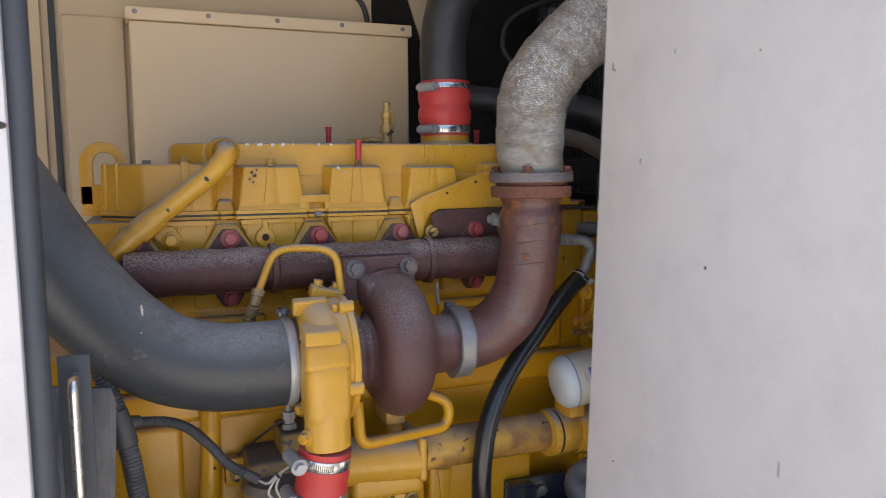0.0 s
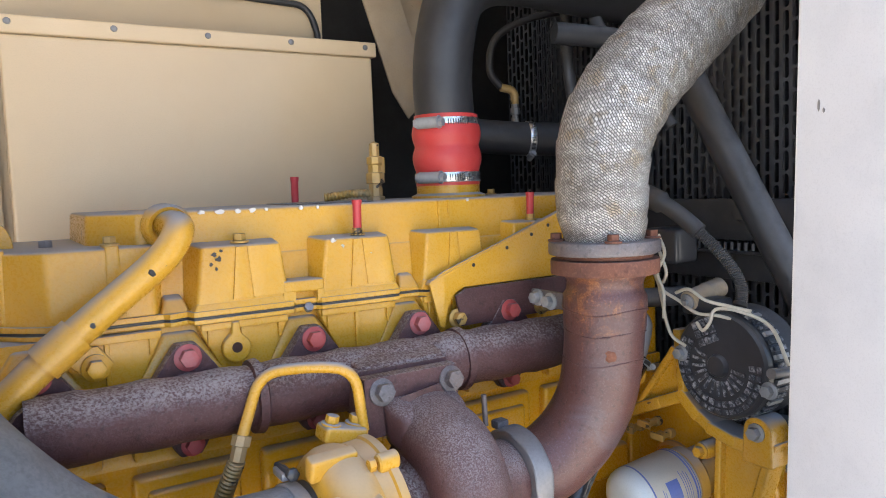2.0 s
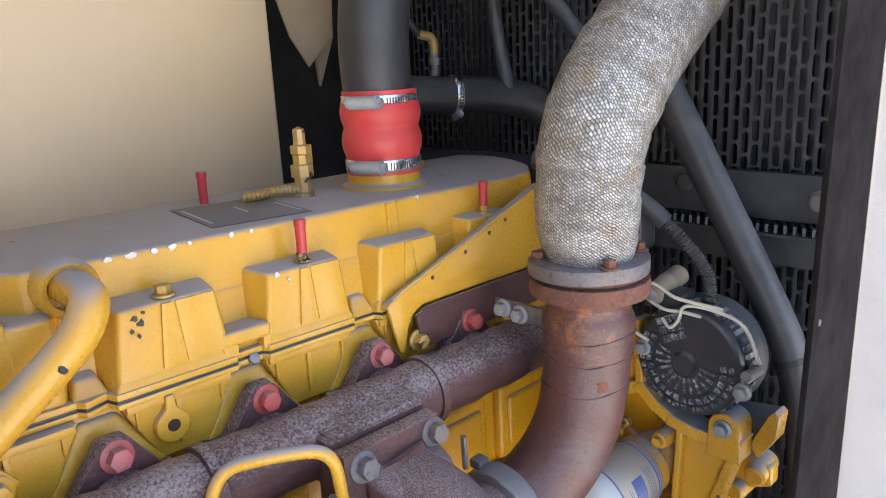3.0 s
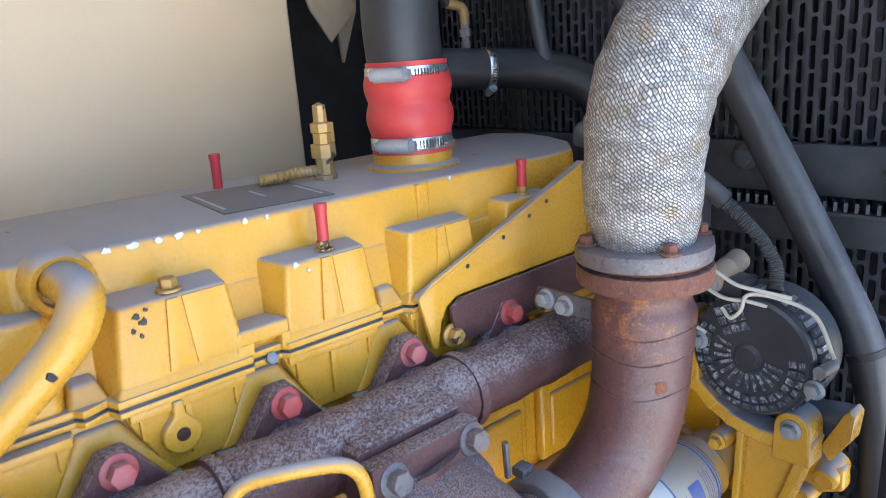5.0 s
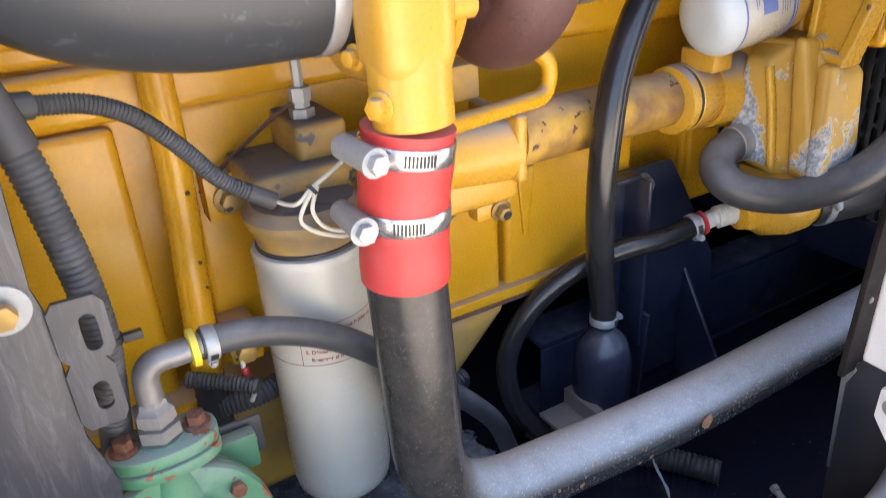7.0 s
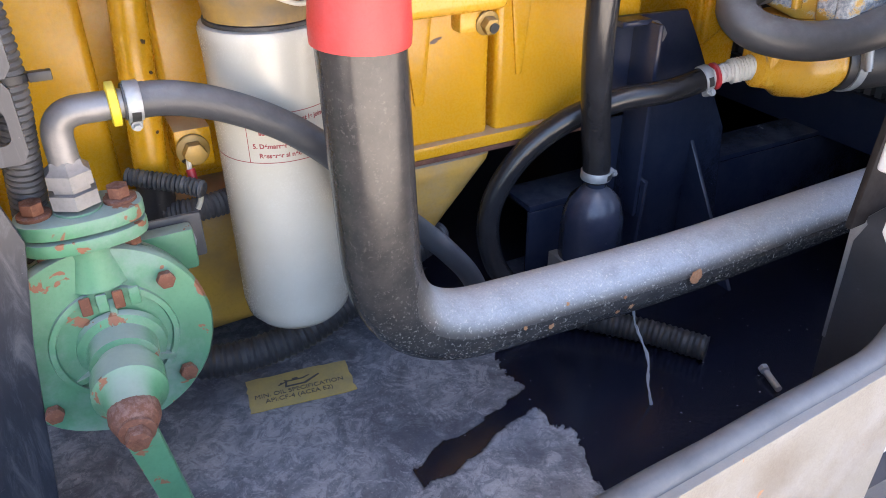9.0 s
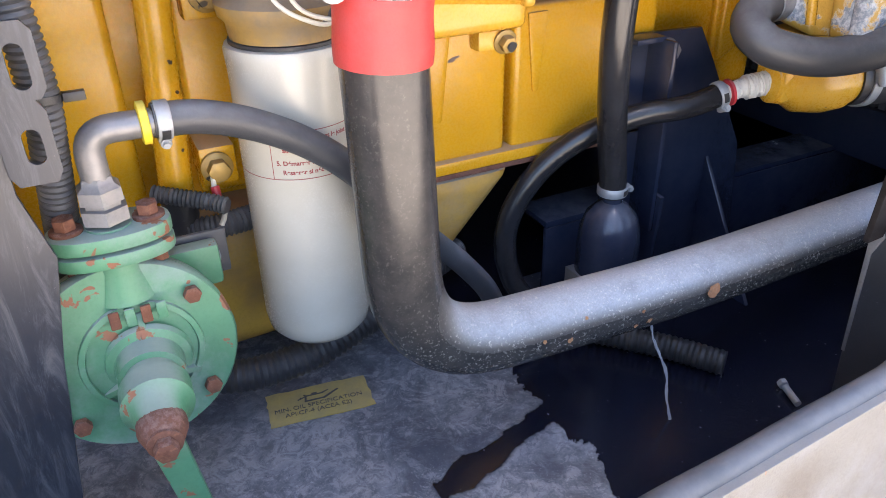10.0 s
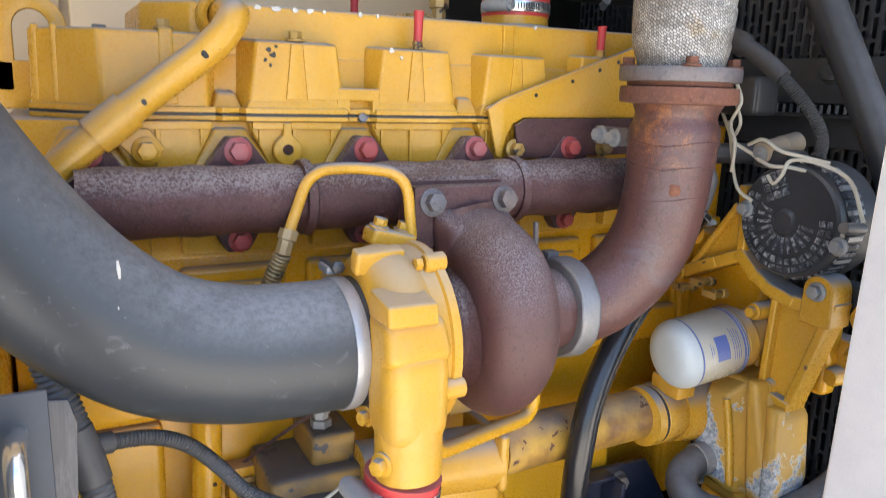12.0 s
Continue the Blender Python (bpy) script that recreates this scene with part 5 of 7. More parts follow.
line = smooth_path([(EX, EY, 1.411), (0.358, EY, 1.47), (0.360, EY, 1.52), (0.374, EY, 1.572), (0.415, EY, 1.626), (0.475, EY - 0.002, 1.680), (0.55, EY - 0.004, 1.738), (0.64, EY - 0.006, 1.815), (0.72, EY - 0.008, 1.90), (0.77, EY - 0.05, 2.0), (0.785, EY - 0.10, 2.15), (0.785, EY - 0.13, ROOF + 0.3)], 0.004)
def wrap_r(q, a):
    lap = ((q + 0.012 * a / math.pi) % 0.046) / 0.046
    grow = 0.052 + 0.010 * min(1.0, q / 0.05) + 0.003 * min(1.0, max(0.0, (q - 0.1) / 0.1))
    return grow + 0.0022 * lap + 0.0018 * noise.noise(Vector((q * 26, math.cos(a) * 1.5, math.sin(a) * 1.5)))
sweep(s, line, 0.062, 48, True, wrap_r)
part("heat_wrap", s, WRAP, exhaust, "silvery woven heat wrap with sooty patches")


# ---- grey intake hose to the compressor ----
SCUFFS = [((-0.319, -0.2135, 1.225), (-0.318, -0.2145, 1.209), 0.0019), ((-0.322, -0.221, 1.160), (-0.322, -0.222, 1.152), 0.0016), ((-0.321, -0.2195, 1.185), (-0.321, -0.220, 1.179), 0.0012)]
intake = thing("intake_hose", (-0.1, TY, 1.05), "thick grey rubber air hose, dusty and scuffed", "hose")
s = bmesh.new()
line = smooth_path([(-0.074, -0.167, 1.104), (-0.15, -0.168, 1.104), (-0.215, -0.166, 1.108), (-0.285, -0.160, 1.128), (-0.345, -0.152, 1.170), (-0.397, -0.142, 1.226), (-0.444, -0.132, 1.292), (-0.495, -0.12, 1.378), (-0.555, -0.105, 1.48), (-0.62, -0.09, 1.60), (-0.69, -0.075, 1.74)], 0.008)
sweep(s, line, 0.0715, 48)
part("tube", s, GREYHOSE, intake)
s = bmesh.new()
lathe(s, [(-0.0075, 0.0716), (-0.0075, 0.073), (-0.006, 0.0738), (0.006, 0.0738), (0.0075, 0.073), (0.0075, 0.0716)], (-0.0985, -0.168, 1.1045), (1, 0.03, 0), 56)
clamp = part("hose_clamp", s, BANDGREY, intake, "plain grey metal hose clamp")
s = bmesh.new()
lathe(s, [(-0.0075, 0.060), (-0.0075, 0.0722), (0.0065, 0.0726), (0.0075, 0.071), (0.0075, 0.060)], (-0.0815, -0.1675, 1.1043), (1, 0.03, 0), 56)
part("cuff", s, BLACKRUBBER, intake, "black rubber cuff beyond the clamp")
for p, q, w in SCUFFS:
    k = bmesh.new()
    sweep(k, [p, Vector(p).lerp(Vector(q), 0.5), q], w, 8, True, lambda d, a: w * (0.5 + 0.5 * math.sin(min(1.0, d / 0.012) * 3)))
    part("scuff", k, CHIPWHITE, intake, "pale nick in the rubber")
s = bmesh.new()
block(s, (-0.106, -0.150, 1.1765), (-0.091, -0.118, 1.186), 0.003)
part("clamp_lug", s, BANDGREY, clamp)
s = bmesh.new()
sweep(s, [(-0.0985, -0.165, 1.189), (-0.0985, -0.112, 1.184)], 0.0036, 10)
lathe(s, [(0, 0.0075), (0.008, 0.0075), (0.009, 0.006), (0.009, 0)], (-0.0985, -0.160, 1.1885), (0, -1, 0.1), 6)
part("clamp_bolt", s, PLASTICBLACK, clamp)


# ---- charge air pipe with red coupling ----
charge = thing("charge_air_pipe", (0.0, -0.25, 0.48), "black painted steel air pipe with an elbow, dusty and scratched", "pipe")
PX, PY = -0.0665, -0.240
s = bmesh.new()
line = bend([(PX, PY, 0.86), (PX + 0.011, PY - 0.002, 0.505), (0.30, -0.267, 0.507), (1.2, -0.245, 0.51)], 0.115, 12)
dense = []
for p, q in zip(line, line[1:]):
    k = max(1, int((q - p).length / 0.02))
    dense += [p.lerp(q, i / k) for i in range(k)]
dense.append(line[-1])
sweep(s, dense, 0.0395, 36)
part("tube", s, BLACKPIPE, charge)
ORANGE = cast("orange_rust", (0.36, 0.17, 0.075), (0.42, 0.26, 0.15), (0.26, 0.11, 0.05), 0.85, 0.5, 240.0)
random.seed(12)
for x, up, w in ((0.317, 0.22, 0.012), (0.226, -0.22, 0.005), (0.215, 0.18, 0.003), (0.208, -0.3, 0.004), (0.118, -0.1, 0.005), (0.085, 0.1, 0.0035), (0.14, 0.45, 0.003)):
    # a ragged scab that follows the pipe's round
    s = bmesh.new()
    cy, cz = -0.2459 - 0.0703 * x, 0.5065
    rim = []
    for i in range(14):
        a = 2 * math.pi * i / 14
        q = w * (0.55 + 0.45 * random.random())
        t = up + q * math.sin(a) / 0.0395
        rim.append((x + q * math.cos(a), cy - 0.0405 * math.cos(t), cz + 0.0405 * math.sin(t)))
    vs = [s.verts.new(p) for p in rim]
    m = s.verts.new((x, cy - 0.0412 * math.cos(up), cz + 0.0412 * math.sin(up)))
    for i in range(14):
        s.faces.new((vs[i], vs[(i + 1) % 14], m))
    part("rust_patch", s, ORANGE, charge, "orange rust scab")
s = bmesh.new()
sweep(s, smooth_path([(PX + 0.001, PY, 0.829), (PX + 0.004, PY - 0.0015, 0.90), (PX + 0.0135, PY - 0.0055, 0.976)], 0.004), 0.0425, 40, True, lambda q, a: 0.0430 + 0.0006 * math.sin(q * 120) - (0.0014 if abs(q - 0.067) < 0.011 or abs(q - 0.131) < 0.011 else 0))
coupling = part("coupling", s, REDRUBBER, charge, "red silicone coupling hose")
band(coupling, (PX + 0.0038, PY - 0.0014, 0.896), (0.07, -0.03, 1), 0.0422, 0.018, BRIGHT, (-0.95, 0.02, 0), k=1.5, turn=1)
band(coupling, (PX + 0.0108, PY - 0.0043, 0.957), (0.13, -0.05, 1), 0.0422, 0.018, BRIGHT, (-0.90, -0.12, 0), k=1.5, turn=1)


# ---- upper intake pipe with red coupling on the cover ----
upper = thing("air_inlet_pipe", (0.345, 0.225, 1.479), "black rubber air pipe with a red coupling on the cover", "pipe")
UX, UY = 0.336, 0.181
s = bmesh.new()
lathe(s, [(0, 0.065), (0.007, 0.065), (0.011, 0.0555), (0.03, 0.0555)], (UX, UY, 1.476), (0, 0, 1), 40)
part("neck", s, YELLOW, upper)
s = bmesh.new()
sweep(s, smooth_path([(UX, UY, 1.500), (UX, UY, 1.56), (UX, UY, 1.622)], 0.003), 0.0555, 44, True, lambda q, a: 0.0560 + 0.0048 * abs(math.sin((q - 0.026) / 0.085 * 2 * math.pi)) * (0.026 < q < 0.111))
coup = part("coupling", s, REDRUBBER, upper, "red ribbed silicone coupling")
band(coup, (UX, UY, 1.514), (0, 0, 1), 0.0563, 0.017, BRIGHT, (-0.87, -0.48, 0), k=1.25, turn=1)
band(coup, (UX, UY, 1.606), (0, 0, 1), 0.0563, 0.019, BRIGHT, (-0.87, -0.48, 0), k=1.25, turn=1)
s = bmesh.new()
line = smooth_path([(UX, UY, 1.60), (UX - 0.004, UY, 1.68), (UX + 0.006, UY, 1.76), (UX + 0.035, UY + 0.005, 1.83), (UX + 0.10, UY + 0.01, 1.872), (UX + 0.2, UY + 0.02, 1.885), (UX + 0.36, UY + 0.04, 1.886), (UX + 0.54, UY + 0.06, 1.885)], 0.008)
sweep(s, line, 0.052, 40)
part("tube", s, BLACKRUBBER, upper)


# ---- alternator, its bracket, small filter and water pump ----
alt = thing("alternator", (0.64, -0.20, 1.11), "black and grey alternator with a slotted plastic cover", "alternator")
AX, AY, AZ = 0.585, -0.196, 1.207
s = bmesh.new()
lathe(s, [(0.0, 0.080), (0.010, 0.084), (0.042, 0.086), (0.048, 0.088), (0.066, 0.088), (0.072, 0.083), (0.078, 0.06), (0.12, 0.05)], (AX + 0.012, AY, AZ), (1, 0, 0), 48)
part("body", s, ALTGREY, alt, "dusty grey alternator body")
s = bmesh.new()
lathe(s, [(0.010, 0.084), (0.0, 0.083), (-0.004, 0.079), (-0.006, 0.0185), (-0.010, 0.0175), (-0.013, 0.015), (-0.014, 0.0)], (AX, AY, AZ), (1, 0, 0), 56)
cover = part("rear_cover", s, PLASTICBLACK, alt, "black plastic rear cover")
for ring, r0, r1, n in ((0, 0.024, 0.048, 22), (1, 0.055, 0.064, 30), (2, 0.068, 0.075, 34)):
    for i in range(n):
        a = 2 * math.pi * i / n
        if math.radians(300) < a or a < math.radians(82):
            continue
        wide = (0.0024, 0.0042, 0.0046)[ring]
        s = bmesh.new()
        block(s, (-0.0076, -wide, r0), (-0.0056, wide, r1), 0, Matrix.Translation((AX, AY, AZ)) @ Matrix.Rotation(a, 4, 'X'))
        part("vent_slot", s, SLOT, cover)
for i in range(3):
    for k in range(3):
        s = bmesh.new()
        block(s, (-0.0076, -0.0055, 0.036 + 0.014 * k), (-0.0056, 0.0055, 0.047 + 0.014 * k), 0, Matrix.Translation((AX, AY, AZ)) @ Matrix.Rotation(radians(-26), 4, 'X') @ Matrix.Translation((0, 0.014 * (i - 1), 0)))
        part("vent_slot", s, SLOT, cover)
for i in range(44):
    a = 2 * math.pi * i / 44
    s = bmesh.new()
    block(s, (0.014, -0.0035, 0.0835), (0.046, 0.0035, 0.0880), 0, Matrix.Translation((AX, AY, AZ)) @ Matrix.Rotation(a, 4, 'X'))
    part("stator_rib", s, SLOT if i % 3 else ALLOY, alt)
for y, z in ((-0.126, 1.215), (-0.284, 1.187)):
    bolt(alt, (AX - 0.006, y, z), (-1, 0, 0), 0.016, STEEL)
s = bmesh.new()
sweep(s, smooth_path([(AX - 0.012, -0.290, 1.214), (AX + 0.03, -0.290, 1.210)], 0.01), 0.008, 12)
part("terminal_stud", s, DULLSTEEL, alt)
s = bmesh.new()
lathe(s, [(0.0, 0.0), (0.0, 0.0155), (0.002, 0.0165), (0.040, 0.0165), (0.041, 0.0172), (0.044, 0.0172), (0.045, 0.0165), (0.075, 0.0165), (0.076, 0.0)], (AX - 0.004, AY + 0.058, AZ + 0.094), (1, -0.05, 0.22), 24)
capacitor = part("capacitor", s, TAN, alt, "tan cylindrical capacitor")
s = bmesh.new()
lathe(s, [(0.0, 0.0125), (0.003, 0.0125), (0.004, 0.010), (0.004, 0.005), (0.010, 0.0045), (0.010, 0.0)], (AX - 0.0042, AY + 0.058, AZ + 0.0938), (-1, 0.05, -0.22), 20)
part("end_cap", s, ALLOY, capacitor, "grey metal end cap")
s = bmesh.new()
block(s, (AX + 0.0, AY + 0.015, AZ + 0.072), (AX + 0.05, AY + 0.075, AZ + 0.10), 0.006)
part("terminal_box", s, PLASTICBLACK, alt)
wires = thing("alternator_wires", (0.58, -0.15, 1.29), "cream wires looped loosely over the alternator", "wire")
for pts in ([(0.60, -0.02, 1.36), (0.575, -0.06, 1.33), (0.565, -0.08, 1.315), (0.57, -0.11, 1.300), (0.565, -0.15, 1.285), (0.568, -0.19, 1.285), (0.575, -0.225, 1.275), (0.58, -0.26, 1.24)],
            [(0.585, -0.05, 1.345), (0.572, -0.075, 1.29), (0.562, -0.10, 1.245), (0.565, -0.128, 1.228)],
            [(0.565, -0.15, 1.27), (0.56, -0.165, 1.26), (0.558, -0.18, 1.275), (0.565, -0.185, 1.295), (0.575, -0.22, 1.295), (0.59, -0.262, 1.275), (0.60, -0.284, 1.22)],
            [(0.60, -0.04, 1.385), (0.575, -0.07, 1.37), (0.57, -0.085, 1.345), (0.58, -0.07, 1.325)],
            [(0.578, -0.062, 1.405), (0.57, -0.082, 1.375), (0.566, -0.070, 1.342), (0.560, -0.088, 1.312), (0.566, -0.082, 1.268)],
            [(0.570, -0.105, 1.312), (0.561, -0.138, 1.322), (0.561, -0.170, 1.308), (0.570, -0.202, 1.302), (0.582, -0.235, 1.296)]):
    s = bmesh.new()
    sweep(s, smooth_path([(x + 0.012, y - 0.008, z) for x, y, z in pts], 0.005), 0.0028, 10)
    part("wire", s, IVORYWIRE, wires)

bracket = thing("alternator_bracket", (0.63, -0.17, 0.95), "yellow cast bracket carrying the alternator", "bracket")
for poly in ([(0.0, 1.088), (-0.108, 1.138), (-0.100, 1.225), (-0.082, 1.205)],
             [(-0.181, 1.088), (-0.270, 1.10), (-0.218, 0.925), (-0.176, 0.935)]):
    s = bmesh.new()
    prism(s, poly, 'x', 0.612, 0.636, 0.002)
    part("web", s, YELLOW, bracket)


def bracket_rib(pts, wide, x0=0.596, x1=0.642):
    s = bmesh.new()
    for i, (p, q) in enumerate(zip(pts, pts[1:])):
        a, c = Vector((x0 + 0.0012 * (i % 2), *p)), Vector((x0 + 0.0012 * (i % 2), *q))
        d = (c - a).normalized()
        nrm = Vector((1, 0, 0)).cross(d) * wide / 2
        a, c = a - d * wide * 0.35, c + d * wide * 0.35
        ring = (a - nrm, a + nrm, c + nrm, c - nrm)
        hull(s, ring, [v + Vector((x1 - x0 - 0.0024 * (i % 2), 0, 0)) for v in ring], 0.004, 3)
    part("rib", s, YELLOW, bracket)


bracket_rib([(0.012, 1.080), (-0.055, 1.112), (-0.108, 1.136), (-0.135, 1.112), (-0.165, 1.095), (-0.205, 1.086), (-0.24, 1.084)], 0.021)
bracket_rib([(-0.108, 1.136), (-0.104, 1.18), (-0.097, 1.242)], 0.015, 0.5975, 0.6405)
bracket_rib([(-0.005, 1.092), (-0.048, 1.155), (-0.088, 1.212)], 0.011, 0.5985, 0.6395)
bracket_rib([(-0.180, 1.088), (-0.174, 0.932)], 0.012, 0.5980, 0.6400)
bracket_rib([(-0.272, 1.095), (-0.222, 0.925)], 0.014, 0.5990, 0.6390)
bracket_rib([(-0.174, 0.930), (-0.222, 0.922)], 0.016, 0.5970, 0.6410)
s = bmesh.new()
tab = [(-0.252 + 0.0235 * math.cos(a), 1.113 + 0.0235 * math.sin(a)) for a in [math.pi * i / 12 for i in range(13)]]
prism(s, tab + [(-0.2775, 1.062), (-0.2265, 1.062)], 'x', 0.5935, 0.64, 0.0035, None, 3)
part("ear", s, YELLOW, bracket)
s = bmesh.new()
prism(s, [(-0.19, 1.085), (-0.285, 1.09), (-0.30, 1.10), (-0.30, 1.125), (-0.19, 1.11)], 'x', 0.645, 0.70, 0.005)
part("saddle", s, ALTGREY, bracket, "dark saddle under the alternator")
s = bmesh.new()
lathe(s, [(0.0, 0.012), (0.004, 0.017), (0.02, 0.019), (0.024, 0.022), (0.05, 0.023)], (0.675, -0.268, 1.000), (1, 0.1, 0.25), 20)
lathe(s, [(0.0, 0.012), (0.006, 0.016), (0.06, 0.016)], (0.668, -0.240, 0.966), (1, 0, 0), 16)
hull(s, [(0.69, -0.29, 0.985), (0.72, -0.29, 0.985), (0.72, -0.21, 0.95), (0.69, -0.21, 0.95)], [(0.69, -0.288, 1.02), (0.72, -0.288, 1.02), (0.72, -0.20, 1.03), (0.69, -0.20, 1.03)], 0.008, 3)
part("tensioner_boss", s, YELLOW, bracket)
s = bmesh.new()
block(s, (0.665, -0.235, 0.93), (0.70, -0.10, 1.08), 0.012, None, 3)
block(s, (0.652, -0.118, 0.80), (0.712, 0.046, 1.15), 0.014, None, 3)
lathe(s, [(-0.012, 0.040), (-0.006, 0.046), (0.03, 0.048)], (0.652, -0.050, 0.985), (1, 0, 0), 32)
part("back_plate", s, YELLOW_LOW, bracket)
for y, z in ((-0.145, 1.052), (-0.182, 0.938)):
    s = bmesh.new()
    lathe(s, [(0, 0.0125), (0.003, 0.0145), (0.05, 0.0155)], (0.603, y, z), (1, 0, 0), 24)
    part("boss", s, YELLOW, bracket)
s = bmesh.new()
prism(s, [(-0.272, 1.075), (-0.298, 1.130), (-0.306, 1.140), (-0.314, 1.132), (-0.310, 1.095), (-0.285, 1.055)], 'x', 0.64, 0.675, 0.004)
part("rear_ear", s, YELLOW, bracket)
bolt(bracket, (0.594, -0.252, 1.113), (-1, 0, 0), 0.0175, STEEL)
bolt(bracket, (0.602, -0.145, 1.052), (-1, 0, 0), 0.016, YELLOW)
bolt(bracket, (0.602, -0.182, 0.938), (-1, 0, 0), 0.015, YELLOW)
bolt(bracket, (0.598, -0.012, 1.155), (-1, 0, 0), 0.024, YELLOW)
bolt(bracket, (0.594, 0.012, 1.080), (-1, 0, 0), 0.018, YELLOW)

cf = thing("coolant_filter", (0.56, -0.115, 0.94), "small white spin-on filter with a blue printed label", "filter")
CY, CZ = -0.110, 0.990
CAX = (1, -0.10, 0.15)
s = bmesh.new()
lathe(s, [(-0.064, 0.0), (-0.0636, 0.020), (-0.0622, 0.033), (-0.0585, 0.0425), (-0.053, 0.0490), (-0.046, 0.0530), (-0.039, 0.0548), (-0.034, 0.055)], (0.522, CY, CZ), CAX, 48)
part("dome", s, DOMEWHITE, cf)
s = bmesh.new()
lathe(s, [(-0.0342, 0.0551), (0.055, 0.0551), (0.058, 0.053), (0.060, 0.045)], (0.522, CY, CZ), CAX, 48)
body = part("sleeve", s, FILTERWHITE, cf)
for h0, h1 in ((-0.0335, -0.0308), (0.046, 0.0490), (0.0515, 0.0530)):
    s = bmesh.new()
    lathe(s, [(h0, 0.0550), (h0, 0.05545), (h1, 0.05545), (h1, 0.0550)], (0.522, CY, CZ), CAX, 48)
    part("stripe", s, BLUEPRINT, body)


def arc_patch(bm, at, axis, r, h0, h1, a0, a1, n=8, thick=0.0004):
    """A printed patch that lies on a cylinder."""
    x, y, z = basis(axis)
    rows = []
    for h in (h0, h1):
        rows.append([Vector(at) + z * h + (r + thick) * (math.cos(a0 + (a1 - a0) * i / n) * x + math.sin(a0 + (a1 - a0) * i / n) * y) for i in range(n + 1)])
    vs = [[bm.verts.new(p) for p in row] for row in rows]
    for i in range(n):
        bm.faces.new((vs[0][i], vs[0][i + 1], vs[1][i + 1], vs[1][i]))
    return bm


bx, by, bz = basis(CAX)
face_a = math.atan2(Vector((-0.3, -0.8, 0.25)).dot(by), Vector((-0.3, -0.8, 0.25)).dot(bx))
s = bmesh.new()
arc_patch(s, (0.522, CY, CZ), CAX, 0.0552, -0.006, 0.018, face_a - 0.34, face_a + 0.36)
part("printed_mark", s, BLUEPRINT, body)
for i, (h, w) in enumerate(((0.0255, 0.5), (0.0295, 0.42), (0.0335, 0.46), (0.0375, 0.40), (-0.0165, 0.2), (-0.0130, 0.12))):
    s = bmesh.new()
    arc_patch(s, (0.522, CY, CZ), CAX, 0.0552, h, h + 0.0012, face_a - w, face_a + w)
    part("printed_line", s, BLUEPRINT, body)
s = bmesh.new()
lathe(s, [(0.060, 0.046), (0.064, 0.050), (0.080, 0.050), (0.090, 0.040), (0.12, 0.04)], (0.522, CY, CZ), CAX, 36)
part("filter_head", s, YELLOW_WORN, cf)
for p in ((0.600, -0.020, 1.062), (0.606, -0.052, 1.078), (0.602, -0.084, 1.066)):
    s = bmesh.new()
    lathe(s, [(0, 0.0085), (0.012, 0.0085), (0.013, 0.006), (0.030, 0.006), (0.031, 0.0085), (0.037, 0.0085), (0.038, 0.004), (0.044, 0.004)], p, (-1, -0.15, 0.1), 10)
    block(s, (p[0] - 0.046, p[1] - 0.020, p[2] - 0.002), (p[0] - 0.041, p[1] + 0.008, p[2] + 0.010), 0.002)
    part("drain_cock", s, BRASSY, cf)

pump = thing("water_pump", (0.60, -0.12, 0.72), "yellow cast water pump with flaking paint and bare alloy", "pump")
s = bmesh.new()
prism(s, [(-0.04, 0.93), (-0.10, 0.945), (-0.19, 0.94), (-0.225, 0.90), (-0.235, 0.80), (-0.228, 0.752), (-0.13, 0.748), (-0.055, 0.79), (-0.03, 0.84)], 'x', 0.592, 0.66, 0.010, None, 3)
part("casting", s, FLAKED, pump)
s = bmesh.new()
lathe(s, [(-0.03, 0.05), (0.0, 0.055), (0.05, 0.06), (0.1, 0.06)], (0.56, -0.06, 0.86), (1, 0, 0), 32)
part("inlet_neck", s, YELLOW, pump)
for low, high in (([(0.556, -0.088, 0.775), (0.560, -0.172, 0.757), (0.60, -0.186, 0.752), (0.60, -0.070, 0.775)], [(0.560, -0.108, 0.918), (0.562, -0.146, 0.916), (0.60, -0.160, 0.942), (0.60, -0.090, 0.936)]),
                  ([(0.579, -0.186, 0.757), (0.579, -0.226, 0.757), (0.60, -0.234, 0.752), (0.60, -0.180, 0.752)], [(0.574, -0.168, 0.95), (0.574, -0.184, 0.95), (0.60, -0.192, 0.95), (0.60, -0.160, 0.95)]),
                  ([(0.574, -0.216, 0.76), (0.574, -0.234, 0.76), (0.60, -0.238, 0.76), (0.60, -0.208, 0.76)], [(0.578, -0.206, 0.92), (0.578, -0.222, 0.92), (0.60, -0.228, 0.92), (0.60, -0.200, 0.92)])):
    s = bmesh.new()
    hull(s, low, high, 0.009, 3)
    part("web", s, FLAKED, pump)
for pts in ([(0.562, -0.170, 0.772), (0.563, -0.158, 0.85), (0.564, -0.144, 0.91)],):
    s = bmesh.new()
    sweep(s, smooth_path(pts, 0.008), 0.0065, 12)
    part("web_edge", s, YELLOW, pump)
s = bmesh.new()
block(s, (0.57, -0.235, 0.742), (0.665, -0.10, 0.757), 0.004)
part("base_flange", s, FLAKED, pump, "flange scraped to bare alloy")
bolt(pump, (0.572, -0.10, 0.75), (-1, 0, 0), 0.016, STEEL)
bolt(pump, (0.575, -0.235, 0.75), (-1, -0.4, 0), 0.016, STEEL)

